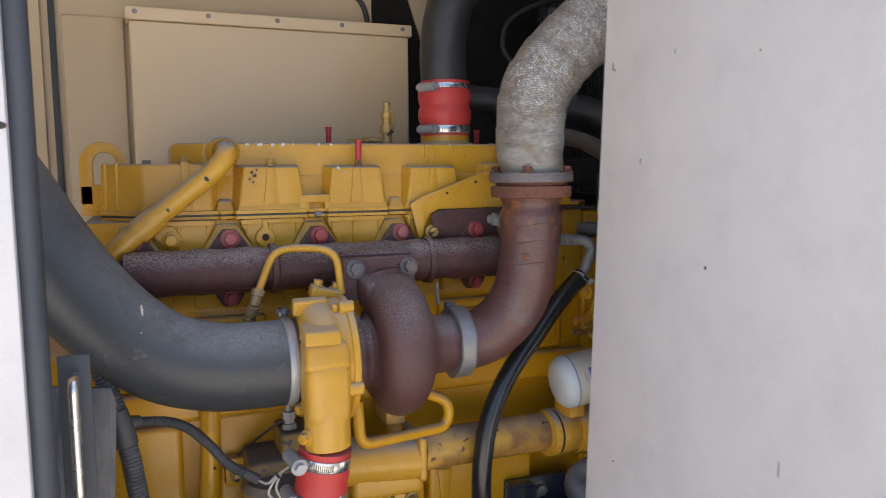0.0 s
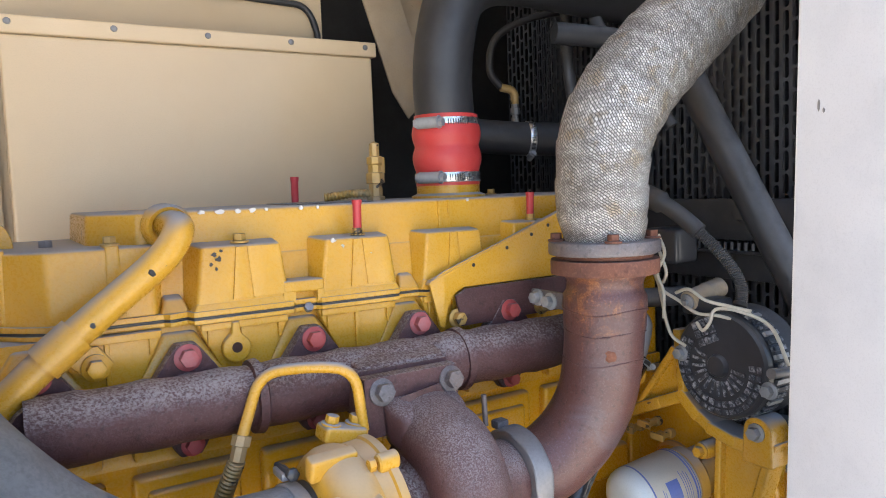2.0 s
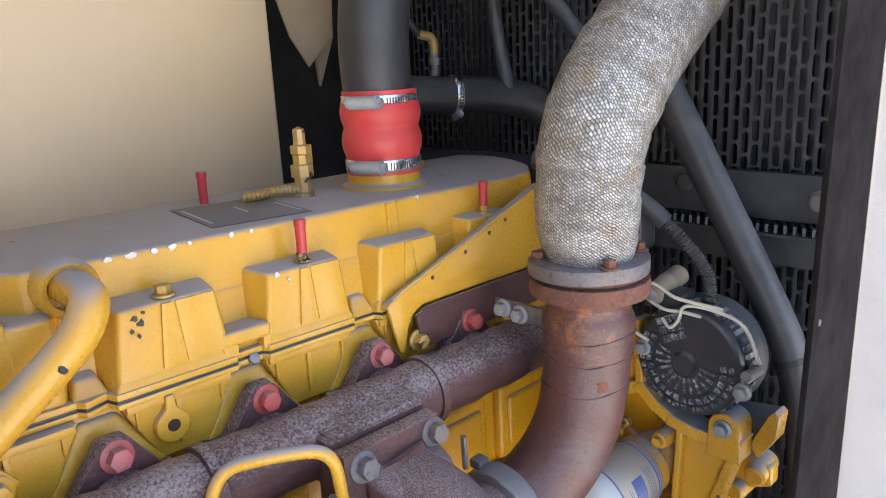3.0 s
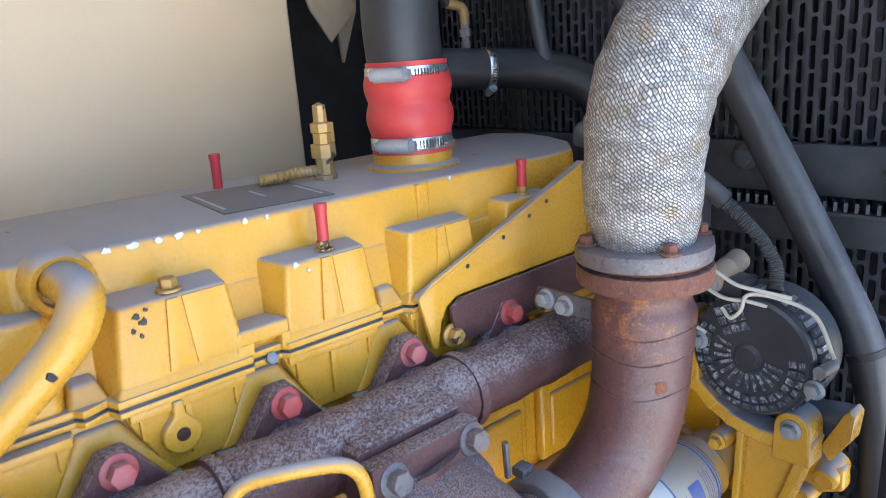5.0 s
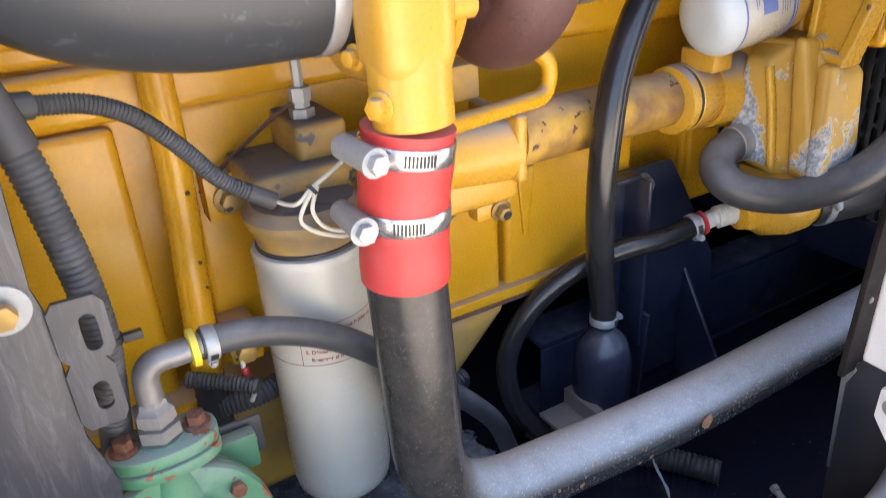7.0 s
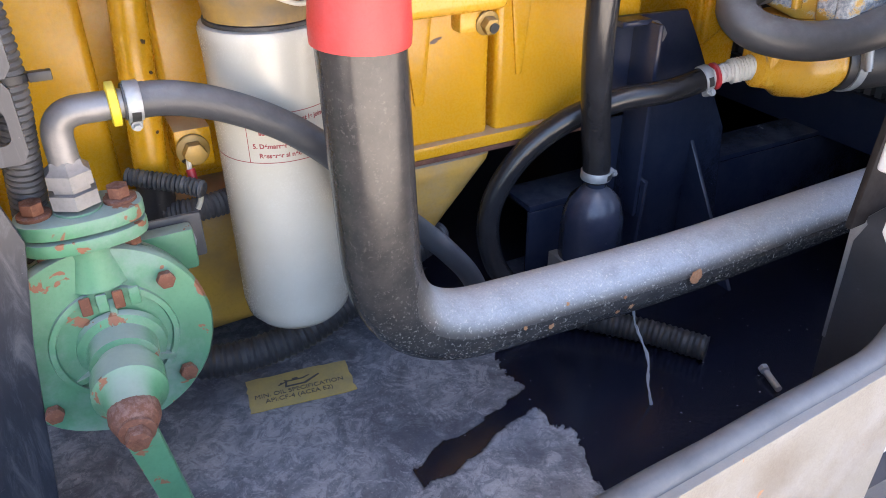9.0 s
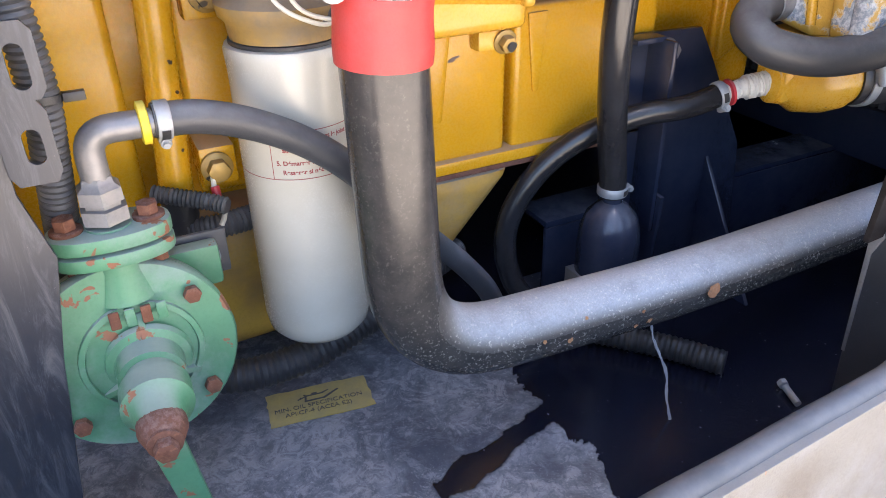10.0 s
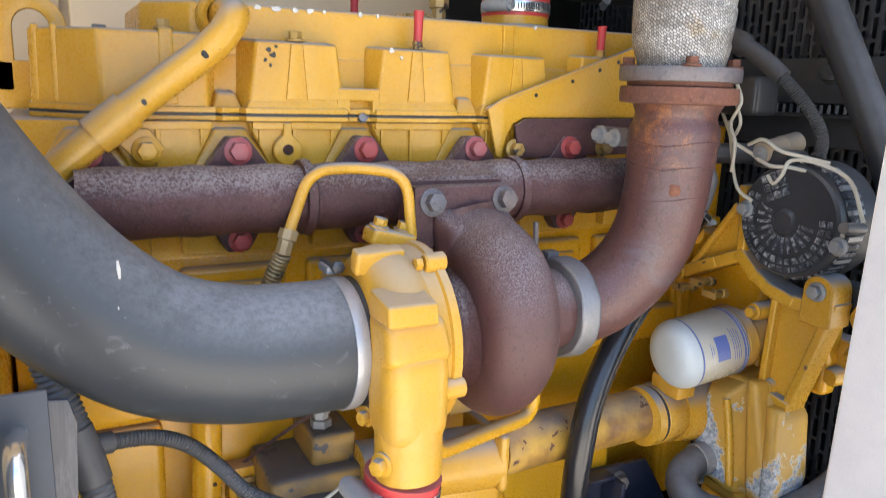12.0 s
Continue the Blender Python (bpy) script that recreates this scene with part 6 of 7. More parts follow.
water = thing("coolant_pipe", (0.3, -0.09, 0.83), "yellow coolant pipe with scorched brown paint", "pipe")
s = bmesh.new()
sweep(s, smooth_path([(0.172, -0.074, 0.874), (0.30, -0.064, 0.870), (0.475, -0.050, 0.863)], 0.02), 0.040, 32)
part("tube", s, YELLOW_BURNT, water)
s = bmesh.new()
lathe(s, [(-0.02, 0.041), (-0.018, 0.049), (-0.004, 0.050), (0.0, 0.045), (0.004, 0.05), (0.03, 0.051), (0.035, 0.048), (0.08, 0.048)], (0.482, -0.058, 0.862), (1, 0.02, 0), 36)
block(s, (0.49, -0.11, 0.905), (0.53, -0.05, 0.935), 0.005)
part("collar", s, YELLOW, water)
s = bmesh.new()
lathe(s, [(-0.0025, 0.044), (-0.0025, 0.0488), (0.0025, 0.0488), (0.0025, 0.044)], (0.482, -0.058, 0.862), (1, 0.02, 0), 36)
part("joint_ring", s, INK, water, "dark gap with an oily seal")
cooler = thing("oil_cooler", (0.08, -0.05, 0.8), "yellow cast oil cooler end on the engine side", "oil cooler")
s = bmesh.new()
sweep(s, smooth_path([(-0.04, -0.065, 0.875), (0.06, -0.065, 0.868), (0.17, -0.07, 0.862)], 0.02), 0.046, 32)
block(s, (0.03, -0.10, 0.80), (0.172, 0.02, 0.86), 0.012, None, 3)
block(s, (0.158, -0.115, 0.826), (0.174, 0.0, 0.912), 0.012, None, 3)
part("casting", s, YELLOW, cooler)
s = bmesh.new()
block(s, (0.115, -0.085, 0.775), (0.16, -0.06, 0.80), 0.006)
part("lug", s, YELLOW, cooler)
s = bmesh.new()
sweep(s, [(0.150, -0.072, 0.787), (0.152, -0.100, 0.781)], 0.006, 12)
part("stud", s, INK, cooler)
bolt(cooler, (0.150, -0.084, 0.785), (0, -1, -0.2), 0.018, BRASSY)
s = bmesh.new()
sweep(s, bend([(0.030, -0.14, 1.01), (0.031, -0.150, 0.932), (0.228, -0.080, 0.917), (0.236, -0.077, 0.965), (0.185, -0.045, 0.985)], 0.026), 0.0105, 16)
part("drain_line", s, YELLOW_LOW, cooler)
block_boss = bmesh.new()
block(block_boss, (0.115, -0.04, 0.92), (0.155, 0.04, 0.965), 0.006)
part("boss", block_boss, YELLOW_WORN, cooler)


# ---- oil filter and its base ----
of = thing("oil_filter", (-0.106, -0.085, 0.48), "large white spin-on oil filter, dusty", "filter")
FX, FY = -0.106, -0.085
s = bmesh.new()
lathe(s, [(0.0, 0.0), (0.0, 0.040), (0.004, 0.052), (0.014, 0.060), (0.03, 0.0625), (0.32, 0.0625), (0.335, 0.0635), (0.342, 0.0640), (0.346, 0.062), (0.347, 0.058)], (FX, FY, 0.474), (0, 0, 1), 56)
can = part("can", s, FILTERWHITE, of)
s = bmesh.new()
lathe(s, [(0, 0.058), (0.0035, 0.058)], (FX, FY, 0.8215), (0, 0, 1), 40)
part("seal", s, INK, of)
base = thing("filter_base", (FX, FY, 0.825), "yellow filter head with dirty grey top", "filter head")
s = bmesh.new()
lathe(s, [(0, 0.056), (0.016, 0.058), (0.022, 0.064), (0.034, 0.066), (0.045, 0.055), (0.05, 0.0)], (FX, FY, 0.826), (0, 0, 1), 44)
part("bowl", s, GRIMY, base)
s = bmesh.new()
block(s, (FX - 0.05, FY, 0.845), (FX + 0.08, 0.035, 0.90), 0.012, None, 3)
part("arm", s, GRIMY, base)
s = bmesh.new()
block(s, (-0.095, -0.062, 0.87), (-0.035, 0.035, 0.940), 0.010, None, 3)
part("casting", s, GRIMY, base)
s = bmesh.new()
lathe(s, [(0, 0.0145), (0.012, 0.0145), (0.013, 0.010), (0.019, 0.010), (0.020, 0.0125), (0.035, 0.0125), (0.036, 0.006), (0.085, 0.006)], (-0.074, -0.03, 0.938), (0, 0, 1), 6)
part("oil_sender", s, STEEL, base, "steel sender with hex body")
s = bmesh.new()
sweep(s, smooth_path([(-0.075, -0.03, 0.96), (-0.10, -0.02, 0.945), (-0.155, 0.01, 0.895), (-0.19, 0.025, 0.86)], 0.01), 0.0025, 8)
part("thin_line", s, MANIFOLD, base)

# label printed on the can: instructions in red
eye_dir = Vector((-0.30, -0.80, 0))
mid = math.atan2(eye_dir.y + 0.085, eye_dir.x - FX)


def on_can(words, z, a_mid, size):
    """Letters laid round the can."""
    cu = bpy.data.curves.new("words", 'FONT')
    cu.body, cu.size, cu.align_x, cu.offset = words, size, 'LEFT', 0.00022
    tmp = bpy.data.objects.new("words", cu)
    me = bpy.data.meshes.new_from_object(tmp)
    bpy.data.objects.remove(tmp)
    for v in me.vertices:
        a = a_mid + v.co.x / 0.0629
        v.co = Vector((FX + 0.0629 * math.cos(a), FY + 0.0629 * math.sin(a), z + v.co.y))
    me.name = "printed_text"
    me.materials.clear()
    me.materials.append(REDPRINT)
    ob = new("printed_text", me)
    ob.parent = can
    return ob


START = mid - 0.40
on_can("1  Huiler légèrement le joint du couvercle", 0.7335, START, 0.0068)
on_can("    au contact", 0.7225, START, 0.0068)
on_can("5. Démarrer le", 0.7085, START, 0.0068)
on_can("   Resserer si nécessaire", 0.6985, START, 0.0068)
for z0, z1 in ((0.7435, 0.7442), (0.6925, 0.6932)):
    s = bmesh.new()
    lathe(s, [(z0, 0.0625), (z0, 0.0628), (z1, 0.0628), (z1, 0.0625)], (FX, FY, 0), (0, 0, 1), 56)
    part("printed_line", s, REDPRINT, can)
for a in (START - 0.08,):
    s = bmesh.new()
    arc_patch(s, (FX, FY, 0.0), (0, 0, 1), 0.0626, 0.6925, 0.7442, 0, 0.012, 2)
    bmesh.ops.rotate(s, cent=(FX, FY, 0), matrix=Matrix.Rotation(a - math.atan2(basis((0, 0, 1))[0].y, basis((0, 0, 1))[0].x), 3, 'Z'), verts=s.verts)
    part("printed_line", s, REDPRINT, can)

dip = thing("dipstick_tube", (-0.225, -0.01, 0.62), "yellow dipstick tube running down the engine side", "tube")
s = bmesh.new()
sweep(s, smooth_path([(-0.212, 0.010, 1.06), (-0.215, 0.004, 0.90), (-0.225, -0.004, 0.76), (-0.233, -0.010, 0.645)], 0.02), 0.0185, 24)
part("tube", s, YELLOW_LOW, dip)
s = bmesh.new()
sweep(s, smooth_path([(-0.233, -0.010, 0.645), (-0.234, -0.010, 0.58), (-0.232, 0.0, 0.52)], 0.006), 0.020, 20, True, corrugated(0.0195, 0.012, 0.0008))
part("lower_sleeve", s, BLACKRUBBER, dip)
for x, y, z, w in ((-0.214, -0.0145, 0.795, 0.0035), (-0.2125, -0.0165, 0.763, 0.002), (-0.210, -0.0125, 0.878, 0.003), (-0.219, -0.020, 0.70, 0.002)):
    s = bmesh.new()
    lathe(s, [(-0.003, w), (0.0008, w * 0.9), (0.001, 0)], (x, y - 0.003, z), (0.3, -1, 0.0), 8)
    wobble(s, 0.001, 260)
    part("paint_chip", s, DARKHOLE, dip)
for lo, hi in (((-0.205, -0.03, 0.655), (-0.165, 0.03, 0.70)), ((-0.19, 0.0, 0.83), (-0.15, 0.03, 0.885))):
    s = bmesh.new()
    block(s, lo, hi, 0.004)
    part("clip_plate", s, YELLOW_LOW, dip)
bolt(dip, (-0.188, -0.031, 0.677), (0, -1, 0), 0.022, BRASSY)
bolt(dip, (-0.165, -0.002, 0.855), (0, -1, 0), 0.022, BRASSY)
s = bmesh.new()
sweep(s, smooth_path([(-0.196, -0.045, 0.672), (-0.198, -0.055, 0.655), (-0.192, -0.06, 0.635), (-0.198, -0.06, 0.62)], 0.006), 0.003, 8)
part("ground_wire", s, IVORYWIRE, dip)
s = bmesh.new()
sweep(s, [(-0.197, -0.052, 0.664), (-0.196, -0.057, 0.648)], 0.005, 10)
part("crimp", s, REDPLASTIC, dip)


# ---- hand pump ----
hp = thing("hand_pump", (-0.31, -0.18, 0.48), "green cast semi-rotary hand pump with chipped paint and rusty bolts", "hand pump")
HX, HY, HZ = -0.309, -0.205, 0.578
TILT = Vector((0.04, -1, 0.12)).normalized()
s = bmesh.new()
lathe(s, [(-0.085, 0.055), (-0.08, 0.078), (-0.03, 0.084), (-0.0295, 0.0925), (-0.016, 0.094), (-0.0155, 0.0915), (-0.013, 0.0915), (-0.0125, 0.0945), (-0.004, 0.0945), (0.0, 0.092), (0.001, 0.0)], (HX - 0.006, HY, HZ), TILT, 56)
lathe(s, [(0.0, 0.056), (0.004, 0.055), (0.0045, 0.050), (0.001, 0.049)], (HX, HY, HZ), TILT, 48)
wobble(s, 0.0006, 60)
body = part("body", s, GREEN, hp)
s = bmesh.new()
GLAND = Vector((-0.04, -1, -0.04)).normalized()
lathe(s, [(0.0, 0.040), (0.006, 0.038), (0.009, 0.031), (0.030, 0.030), (0.032, 0.025), (0.045, 0.025), (0.046, 0.031), (0.070, 0.031), (0.078, 0.023), (0.095, 0.019)], (HX + 0.004, HY, HZ - 0.006), GLAND, 36)
part("gland", s, GREEN, hp)
x, y, z = basis(TILT)
for k in range(3):
    a = k * 2 * math.pi / 3 + 0.5
    d = math.cos(a) * x + math.sin(a) * y
    c = Vector((HX + 0.004, HY, HZ - 0.006))
    s = bmesh.new()
    nrm = TILT.cross(d) * 0.003
    hull(s, [c + d * 0.02 - nrm, c + d * 0.02 + nrm, c + d * 0.05 + nrm, c + d * 0.05 - nrm], [v + TILT * h for v, h in ((c + d * 0.02 - nrm, 0.02), (c + d * 0.02 + nrm, 0.02), (c + d * 0.05 + nrm, 0.004), (c + d * 0.05 - nrm, 0.004))], 0.001)
    part("rib", s, GREEN, hp)
for i in range(4):
    s = bmesh.new()
    px = HX - 0.020 + i * 0.0135
    block(s, (px, -0.002, HZ + 0.038), (px + 0.009, 0.0015, HZ + 0.056), 0.0015, Matrix.Translation((0, HY - 0.0055, 0)))
    part("raised_mark", s, RUST if i % 2 == 0 else GREEN, body)
for a in (40, 140, 220, 320):
    c = math.radians(a)
    p = Vector((HX - 0.006, HY, HZ)) + 0.078 * (math.cos(c) * x + math.sin(c) * y)
    bolt(hp, p, TILT, 0.0145, RUST, label="rusty bolt", washer=False)
s = bmesh.new()
base_c = Vector((HX + 0.004, HY, HZ - 0.008))
lathe(s, [(0.084, 0.017), (0.090, 0.021), (0.098, 0.021), (0.110, 0.0165), (0.114, 0.012)], base_c, GLAND, 24)
part("lever_hub", s, RUST, hp)
bolt(hp, base_c + GLAND * 0.113, GLAND, 0.018, RUST)
s = bmesh.new()
tip = base_c + GLAND * 0.103
low = [tip + Vector((dx, dy, -0.005)) for dx, dy in ((-0.014, -0.006), (0.014, -0.006), (0.014, 0.006), (-0.014, 0.006))]
high = [tip + Vector((0.045 + dx, dy + 0.005, -0.30)) for dx, dy in ((-0.009, -0.005), (0.009, -0.005), (0.009, 0.005), (-0.009, 0.005))]
hull(s, low, high, 0.003)
part("lever", s, GREEN, hp, "green lever with rusty worn edges")
for z0, z1 in ((0.674, 0.687), (0.690, 0.704)):
    s = bmesh.new()
    pts = []
    for i in range(36):
        a = 2 * math.pi * i / 36
        pts.append((HX + 0.052 * math.copysign(abs(math.cos(a)) ** 0.9, math.cos(a)), -0.178 + 0.030 * math.copysign(abs(math.sin(a)) ** 0.8, math.sin(a))))
    prism(s, pts, 'z', z0, z1, 0.003)
    part("flange", s, GREEN, hp)
s = bmesh.new()
lathe(s, [(0.0, 0.03), (0.03, 0.022), (0.05, 0.022)], (HX, -0.178, 0.634), (0, 0, 1), 28)
part("neck", s, GREEN, hp)
for dx in (-0.034, 0.034):
    bolt(hp, (HX + dx, -0.178, 0.704), (0, 0, 1), 0.017, RUST, label="rusty bolt")
    bolt(hp, (HX + dx, -0.178, 0.674), (0, 0, -1), 0.017, RUST)
s = bmesh.new()
lathe(s, [(-0.006, 0.02), (0.002, 0.02)], (HX, -0.178, 0.704), (0, 0, 1), 28)
part("neck_ring", s, GREEN, hp)
s = bmesh.new()
lathe(s, [(0, 0.0215), (0.013, 0.0215), (0.0135, 0.0165), (0.018, 0.0165), (0.0185, 0.0205), (0.030, 0.0200), (0.034, 0.0150), (0.04, 0.0135)], (HX, -0.178, 0.710), (0, 0, 1), 6)
part("union_nut", s, DULLSTEEL, hp, "zinc plated hex union")
s = bmesh.new()
sweep(s, bend([(HX, -0.178, 0.742), (HX, -0.178, 0.789), (HX + 0.055, -0.180, 0.789)], 0.034), 0.0122, 24)
part("elbow", s, DULLSTEEL, hp, "zinc plated pipe elbow")
for dx in (-0.055, 0.062):
    s = bmesh.new()
    block(s, (HX + dx - 0.03, -0.15, 0.60), (HX + dx + 0.03, -0.13, 0.645), 0.005)
    part("lug", s, GREEN, hp)

mount = thing("pump_mount", (-0.24, -0.12, 0.60), "grey steel mounting strap beside the pump", "bracket")
s = bmesh.new()
block(s, (-0.33, -0.128, 0.60), (-0.205, -0.122, 0.65), 0.003)
part("strap", s, CONDUIT, mount)
bolt(mount, (-0.232, -0.128, 0.622), (0, -1, 0), 0.022, ALLOY)

fh = thing("fuel_hose", (-0.25, -0.18, 0.75), "grey rubber fuel hose from the hand pump", "hose")
s = bmesh.new()
sweep(s, smooth_path([(-0.255, -0.180, 0.790), (-0.215, -0.178, 0.786), (-0.168, -0.172, 0.768), (-0.118, -0.168, 0.738), (-0.07, -0.165, 0.695), (-0.02, -0.14, 0.625), (0.055, -0.085, 0.541), (0.105, -0.075, 0.485), (0.150, -0.065, 0.42), (0.19, -0.05, FLOOR + 0.018)], 0.008), 0.0150, 24)
part("tube", s, DARKHOSE, fh)
s = bmesh.new()
lathe(s, [(-0.004, 0.0152), (-0.003, 0.0185), (0.003, 0.0185), (0.004, 0.0152)], (-0.262, -0.180, 0.7895), (1, 0, 0), 28)
part("yellow_ring", s, BANDYELLOW, fh, "yellow ring")
band(fh, (-0.247, -0.180, 0.7895), (1, 0.03, -0.05), 0.0153, 0.012, STEEL, (0.1, 0.3, -1), k=0.55)


# ---- hoses, conduits and parts low in the bay ----
breather = thing("breather_hose", (0.35, -0.08, 0.45), "glossy black hose hanging down to a black canister", "hose")
s = bmesh.new()
sweep(s, smooth_path([(0.549, -0.060, 1.196), (0.485, -0.075, 1.148), (0.42, -0.090, 1.085), (0.352, -0.108, 1.018), (0.305, -0.122, 0.945), (0.284, -0.130, 0.87), (0.280, -0.128, 0.79), (0.291, -0.118, 0.71), (0.315, -0.098, 0.63), (0.333, -0.086, 0.575), (0.338, -0.082, 0.545)], 0.01), 0.0195, 28)
part("tube", s, GLOSSHOSE, breather)
band(breather, (0.547, -0.060, 1.193), (0.55, 0.1, 0.85), 0.0198, 0.011, STEEL, (1, -0.4, 0), k=0.6)
s = bmesh.new()
sweep(s, bend([(0.545, -0.060, 1.190), (0.563, -0.057, 1.218), (0.584, -0.047, 1.252), (0.576, -0.036, 1.270), (0.552, -0.028, 1.270)], 0.018), 0.0115, 18)
part("elbow", s, ALLOY, breather, "grey metal elbow")
s = bmesh.new()
sweep(s, smooth_path([(0.560, -0.030, 1.270), (0.522, -0.018, 1.272)], 0.0012), 0.0125, 16, True, corrugated(0.0125, 0.0045, 0.0012))
part("threaded_union", s, ALLOY, breather, "threaded zinc union")
s = bmesh.new()
sweep(s, smooth_path([(0.585, 0.01, 1.288), (0.615, -0.02, 1.290), (0.67, -0.06, 1.293)], 0.006), 0.017, 18)
part("stub", s, DARKHOSE, breather, "short dark rubber stub")
band(breather, (0.337, -0.083, 0.552), (0, 0, 1), 0.0198, 0.013, STEEL, (1, 0.0, 0), k=0.6)
can2 = thing("breather_canister", (0.34, -0.08, 0.33), "black dome-topped canister, dusty", "canister")
s = bmesh.new()
lathe(s, [(0.0, 0.046), (0.13, 0.046), (0.155, 0.044), (0.178, 0.036), (0.192, 0.023), (0.198, 0.014), (0.215, 0.014)], (0.340, -0.082, 0.335), (0, 0, 1), 40)
part("body", s, BLACKPAINT, can2)
s = bmesh.new()
block(s, (0.24, -0.10, 0.385), (0.30, -0.05, 0.392), 0.001)
block(s, (0.29, -0.127, 0.36), (0.305, -0.05, 0.42), 0.001)
part("foot", s, DULLSTEEL, can2)

dh = thing("drain_hose", (0.3, -0.06, 0.5), "weathered rubber hose with a zinc clamp", "hose")
s = bmesh.new()
sweep(s, smooth_path([(0.500, -0.097, 0.668), (0.45, -0.085, 0.655), (0.38, -0.06, 0.645), (0.305, -0.03, 0.612), (0.245, -0.01, 0.555), (0.21, -0.005, 0.48), (0.215, -0.02, 0.40), (0.26, -0.05, 0.33)], 0.008), 0.0172, 24)
part("tube", s, GLOSSHOSE, dh)
band(dh, (0.500, -0.097, 0.668), (1, -0.2, 0.25), 0.0175, 0.012, STEEL, (0.1, -0.5, -1), k=0.6)
fit = thing("pump_fitting", (0.6, -0.15, 0.66), "yellow cast fitting with a threaded silver nipple", "fitting")
s = bmesh.new()
sweep(s, smooth_path([(0.508, -0.100, 0.670), (0.530, -0.108, 0.676), (0.565, -0.121, 0.682)], 0.0016), 0.014, 18, True, lambda q, a: 0.0135 + 0.0008 * math.sin(q * 1400) + (0.0035 if q > 0.028 else 0.0))
wobble(s, 0.0016, 160)
part("nipple", s, CHIPWHITE, fit, "threaded nipple under a white crust")
s = bmesh.new()
lathe(s, [(-0.003, 0.0165), (-0.002, 0.019), (0.002, 0.019), (0.003, 0.0165)], (0.513, -0.102, 0.671), (1, -0.3, 0.2), 24)
part("red_ring", s, REDPLASTIC, fit, "red sealing ring")
s = bmesh.new()
lathe(s, [(0.0, 0.020), (0.006, 0.028), (0.03, 0.032), (0.045, 0.043), (0.085, 0.047), (0.115, 0.043), (0.12, 0.036), (0.16, 0.037)], (0.560, -0.120, 0.682), (1, -0.28, -0.02), 36)
block(s, (0.575, -0.20, 0.705), (0.68, -0.10, 0.744), 0.01, None, 3)
block(s, (0.563, -0.152, 0.660), (0.592, -0.098, 0.712), 0.005, None, 3)
part("body", s, YELLOW, fit)
band(fit, (0.705, -0.161, 0.680), (1, -0.28, -0.02), 0.041, 0.014, STEEL, (0.2, -1, 0.3), k=0.8)
s = bmesh.new()
sweep(s, smooth_path([(0.685, -0.155, 0.680), (0.75, -0.173, 0.679), (0.83, -0.18, 0.68), (0.95, -0.18, 0.69)], 0.012), 0.040, 28)
part("rubber_stub", s, BLACKRUBBER, fit)

rh = thing("radiator_hose", (0.6, -0.15, 0.72), "dark grey rubber coolant hose bent round the pump", "hose")
s = bmesh.new()
sweep(s, smooth_path([(0.575, -0.118, 0.797), (0.545, -0.116, 0.794), (0.508, -0.122, 0.783), (0.490, -0.142, 0.766), (0.505, -0.175, 0.748), (0.560, -0.218, 0.742), (0.64, -0.255, 0.765), (0.72, -0.275, 0.822), (0.80, -0.285, 0.886), (0.90, -0.29, 0.97)], 0.008), 0.0248, 28)
part("tube", s, DARKHOSE, rh)
s = bmesh.new()
lathe(s, [(-0.010, 0.0245), (-0.009, 0.0272), (0.012, 0.0272), (0.013, 0.0245)], (0.552, -0.1165, 0.7945), (1, -0.05, 0.06), 28)
part("sleeve", s, ALLOY, rh)

big = thing("coolant_hose", (0.78, -0.22, 1.0), "long dark rubber coolant hose across the radiator guard", "hose")
s = bmesh.new()
sweep(s, smooth_path([(0.70, -0.02, 1.72), (0.715, -0.07, 1.61), (0.728, -0.125, 1.50), (0.738, -0.185, 1.385), (0.745, -0.240, 1.28), (0.75, -0.282, 1.19), (0.755, -0.305, 1.09), (0.76, -0.315, 0.97), (0.77, -0.32, 0.82)], 0.01), 0.027, 28)
part("tube", s, DARKHOSE, big)
s = bmesh.new()
lathe(s, [(-0.006, 0.0272), (-0.005, 0.029), (0.005, 0.029), (0.006, 0.0272)], (0.751, -0.285, 1.18), (0.05, -0.4, -1), 24)
part("cable_tie", s, INK, big)

top_hose = thing("top_hose", (0.65, 0.32, 1.55), "black rubber hose with a metal clamp behind the cover", "hose")
s = bmesh.new()
sweep(s, smooth_path([(0.45, 0.40, 1.615), (0.52, 0.38, 1.605), (0.62, 0.345, 1.595), (0.72, 0.31, 1.59), (0.80, 0.27, 1.57), (0.84, 0.22, 1.52)], 0.012), 0.036, 28)
part("tube", s, BLACKRUBBER, top_hose)
band(top_hose, (0.645, 0.336, 1.594), (0.94, -0.34, -0.02), 0.0362, 0.014, BRIGHT, (0.2, -0.5, -1), k=0.8)
for pts, r in (([(0.80, 0.30, 2.1), (0.76, 0.26, 1.92), (0.74, 0.22, 1.82), (0.76, 0.14, 1.71), (0.80, 0.08, 1.60)], 0.014),
               ([(0.74, 0.33, 2.05), (0.735, 0.31, 1.86), (0.73, 0.30, 1.74), (0.74, 0.28, 1.60)], 0.013),
               ([(0.95, 0.32, 1.86), (0.84, 0.25, 1.80), (0.76, 0.2, 1.79), (0.64, 0.24, 1.80)], 0.022)):
    b = bmesh.new()
    sweep(b, smooth_path(pts, 0.012), r, 18)
    solo("rubber_hose", b, DARKHOSE, "weathered rubber hose hanging behind the wrapped riser", "hose", "hoses above the engine")
gv = thing("gauge_fitting", (0.62, 0.30, 1.63), "brass elbow fitting on a thin hose", "fitting")
s = bmesh.new()
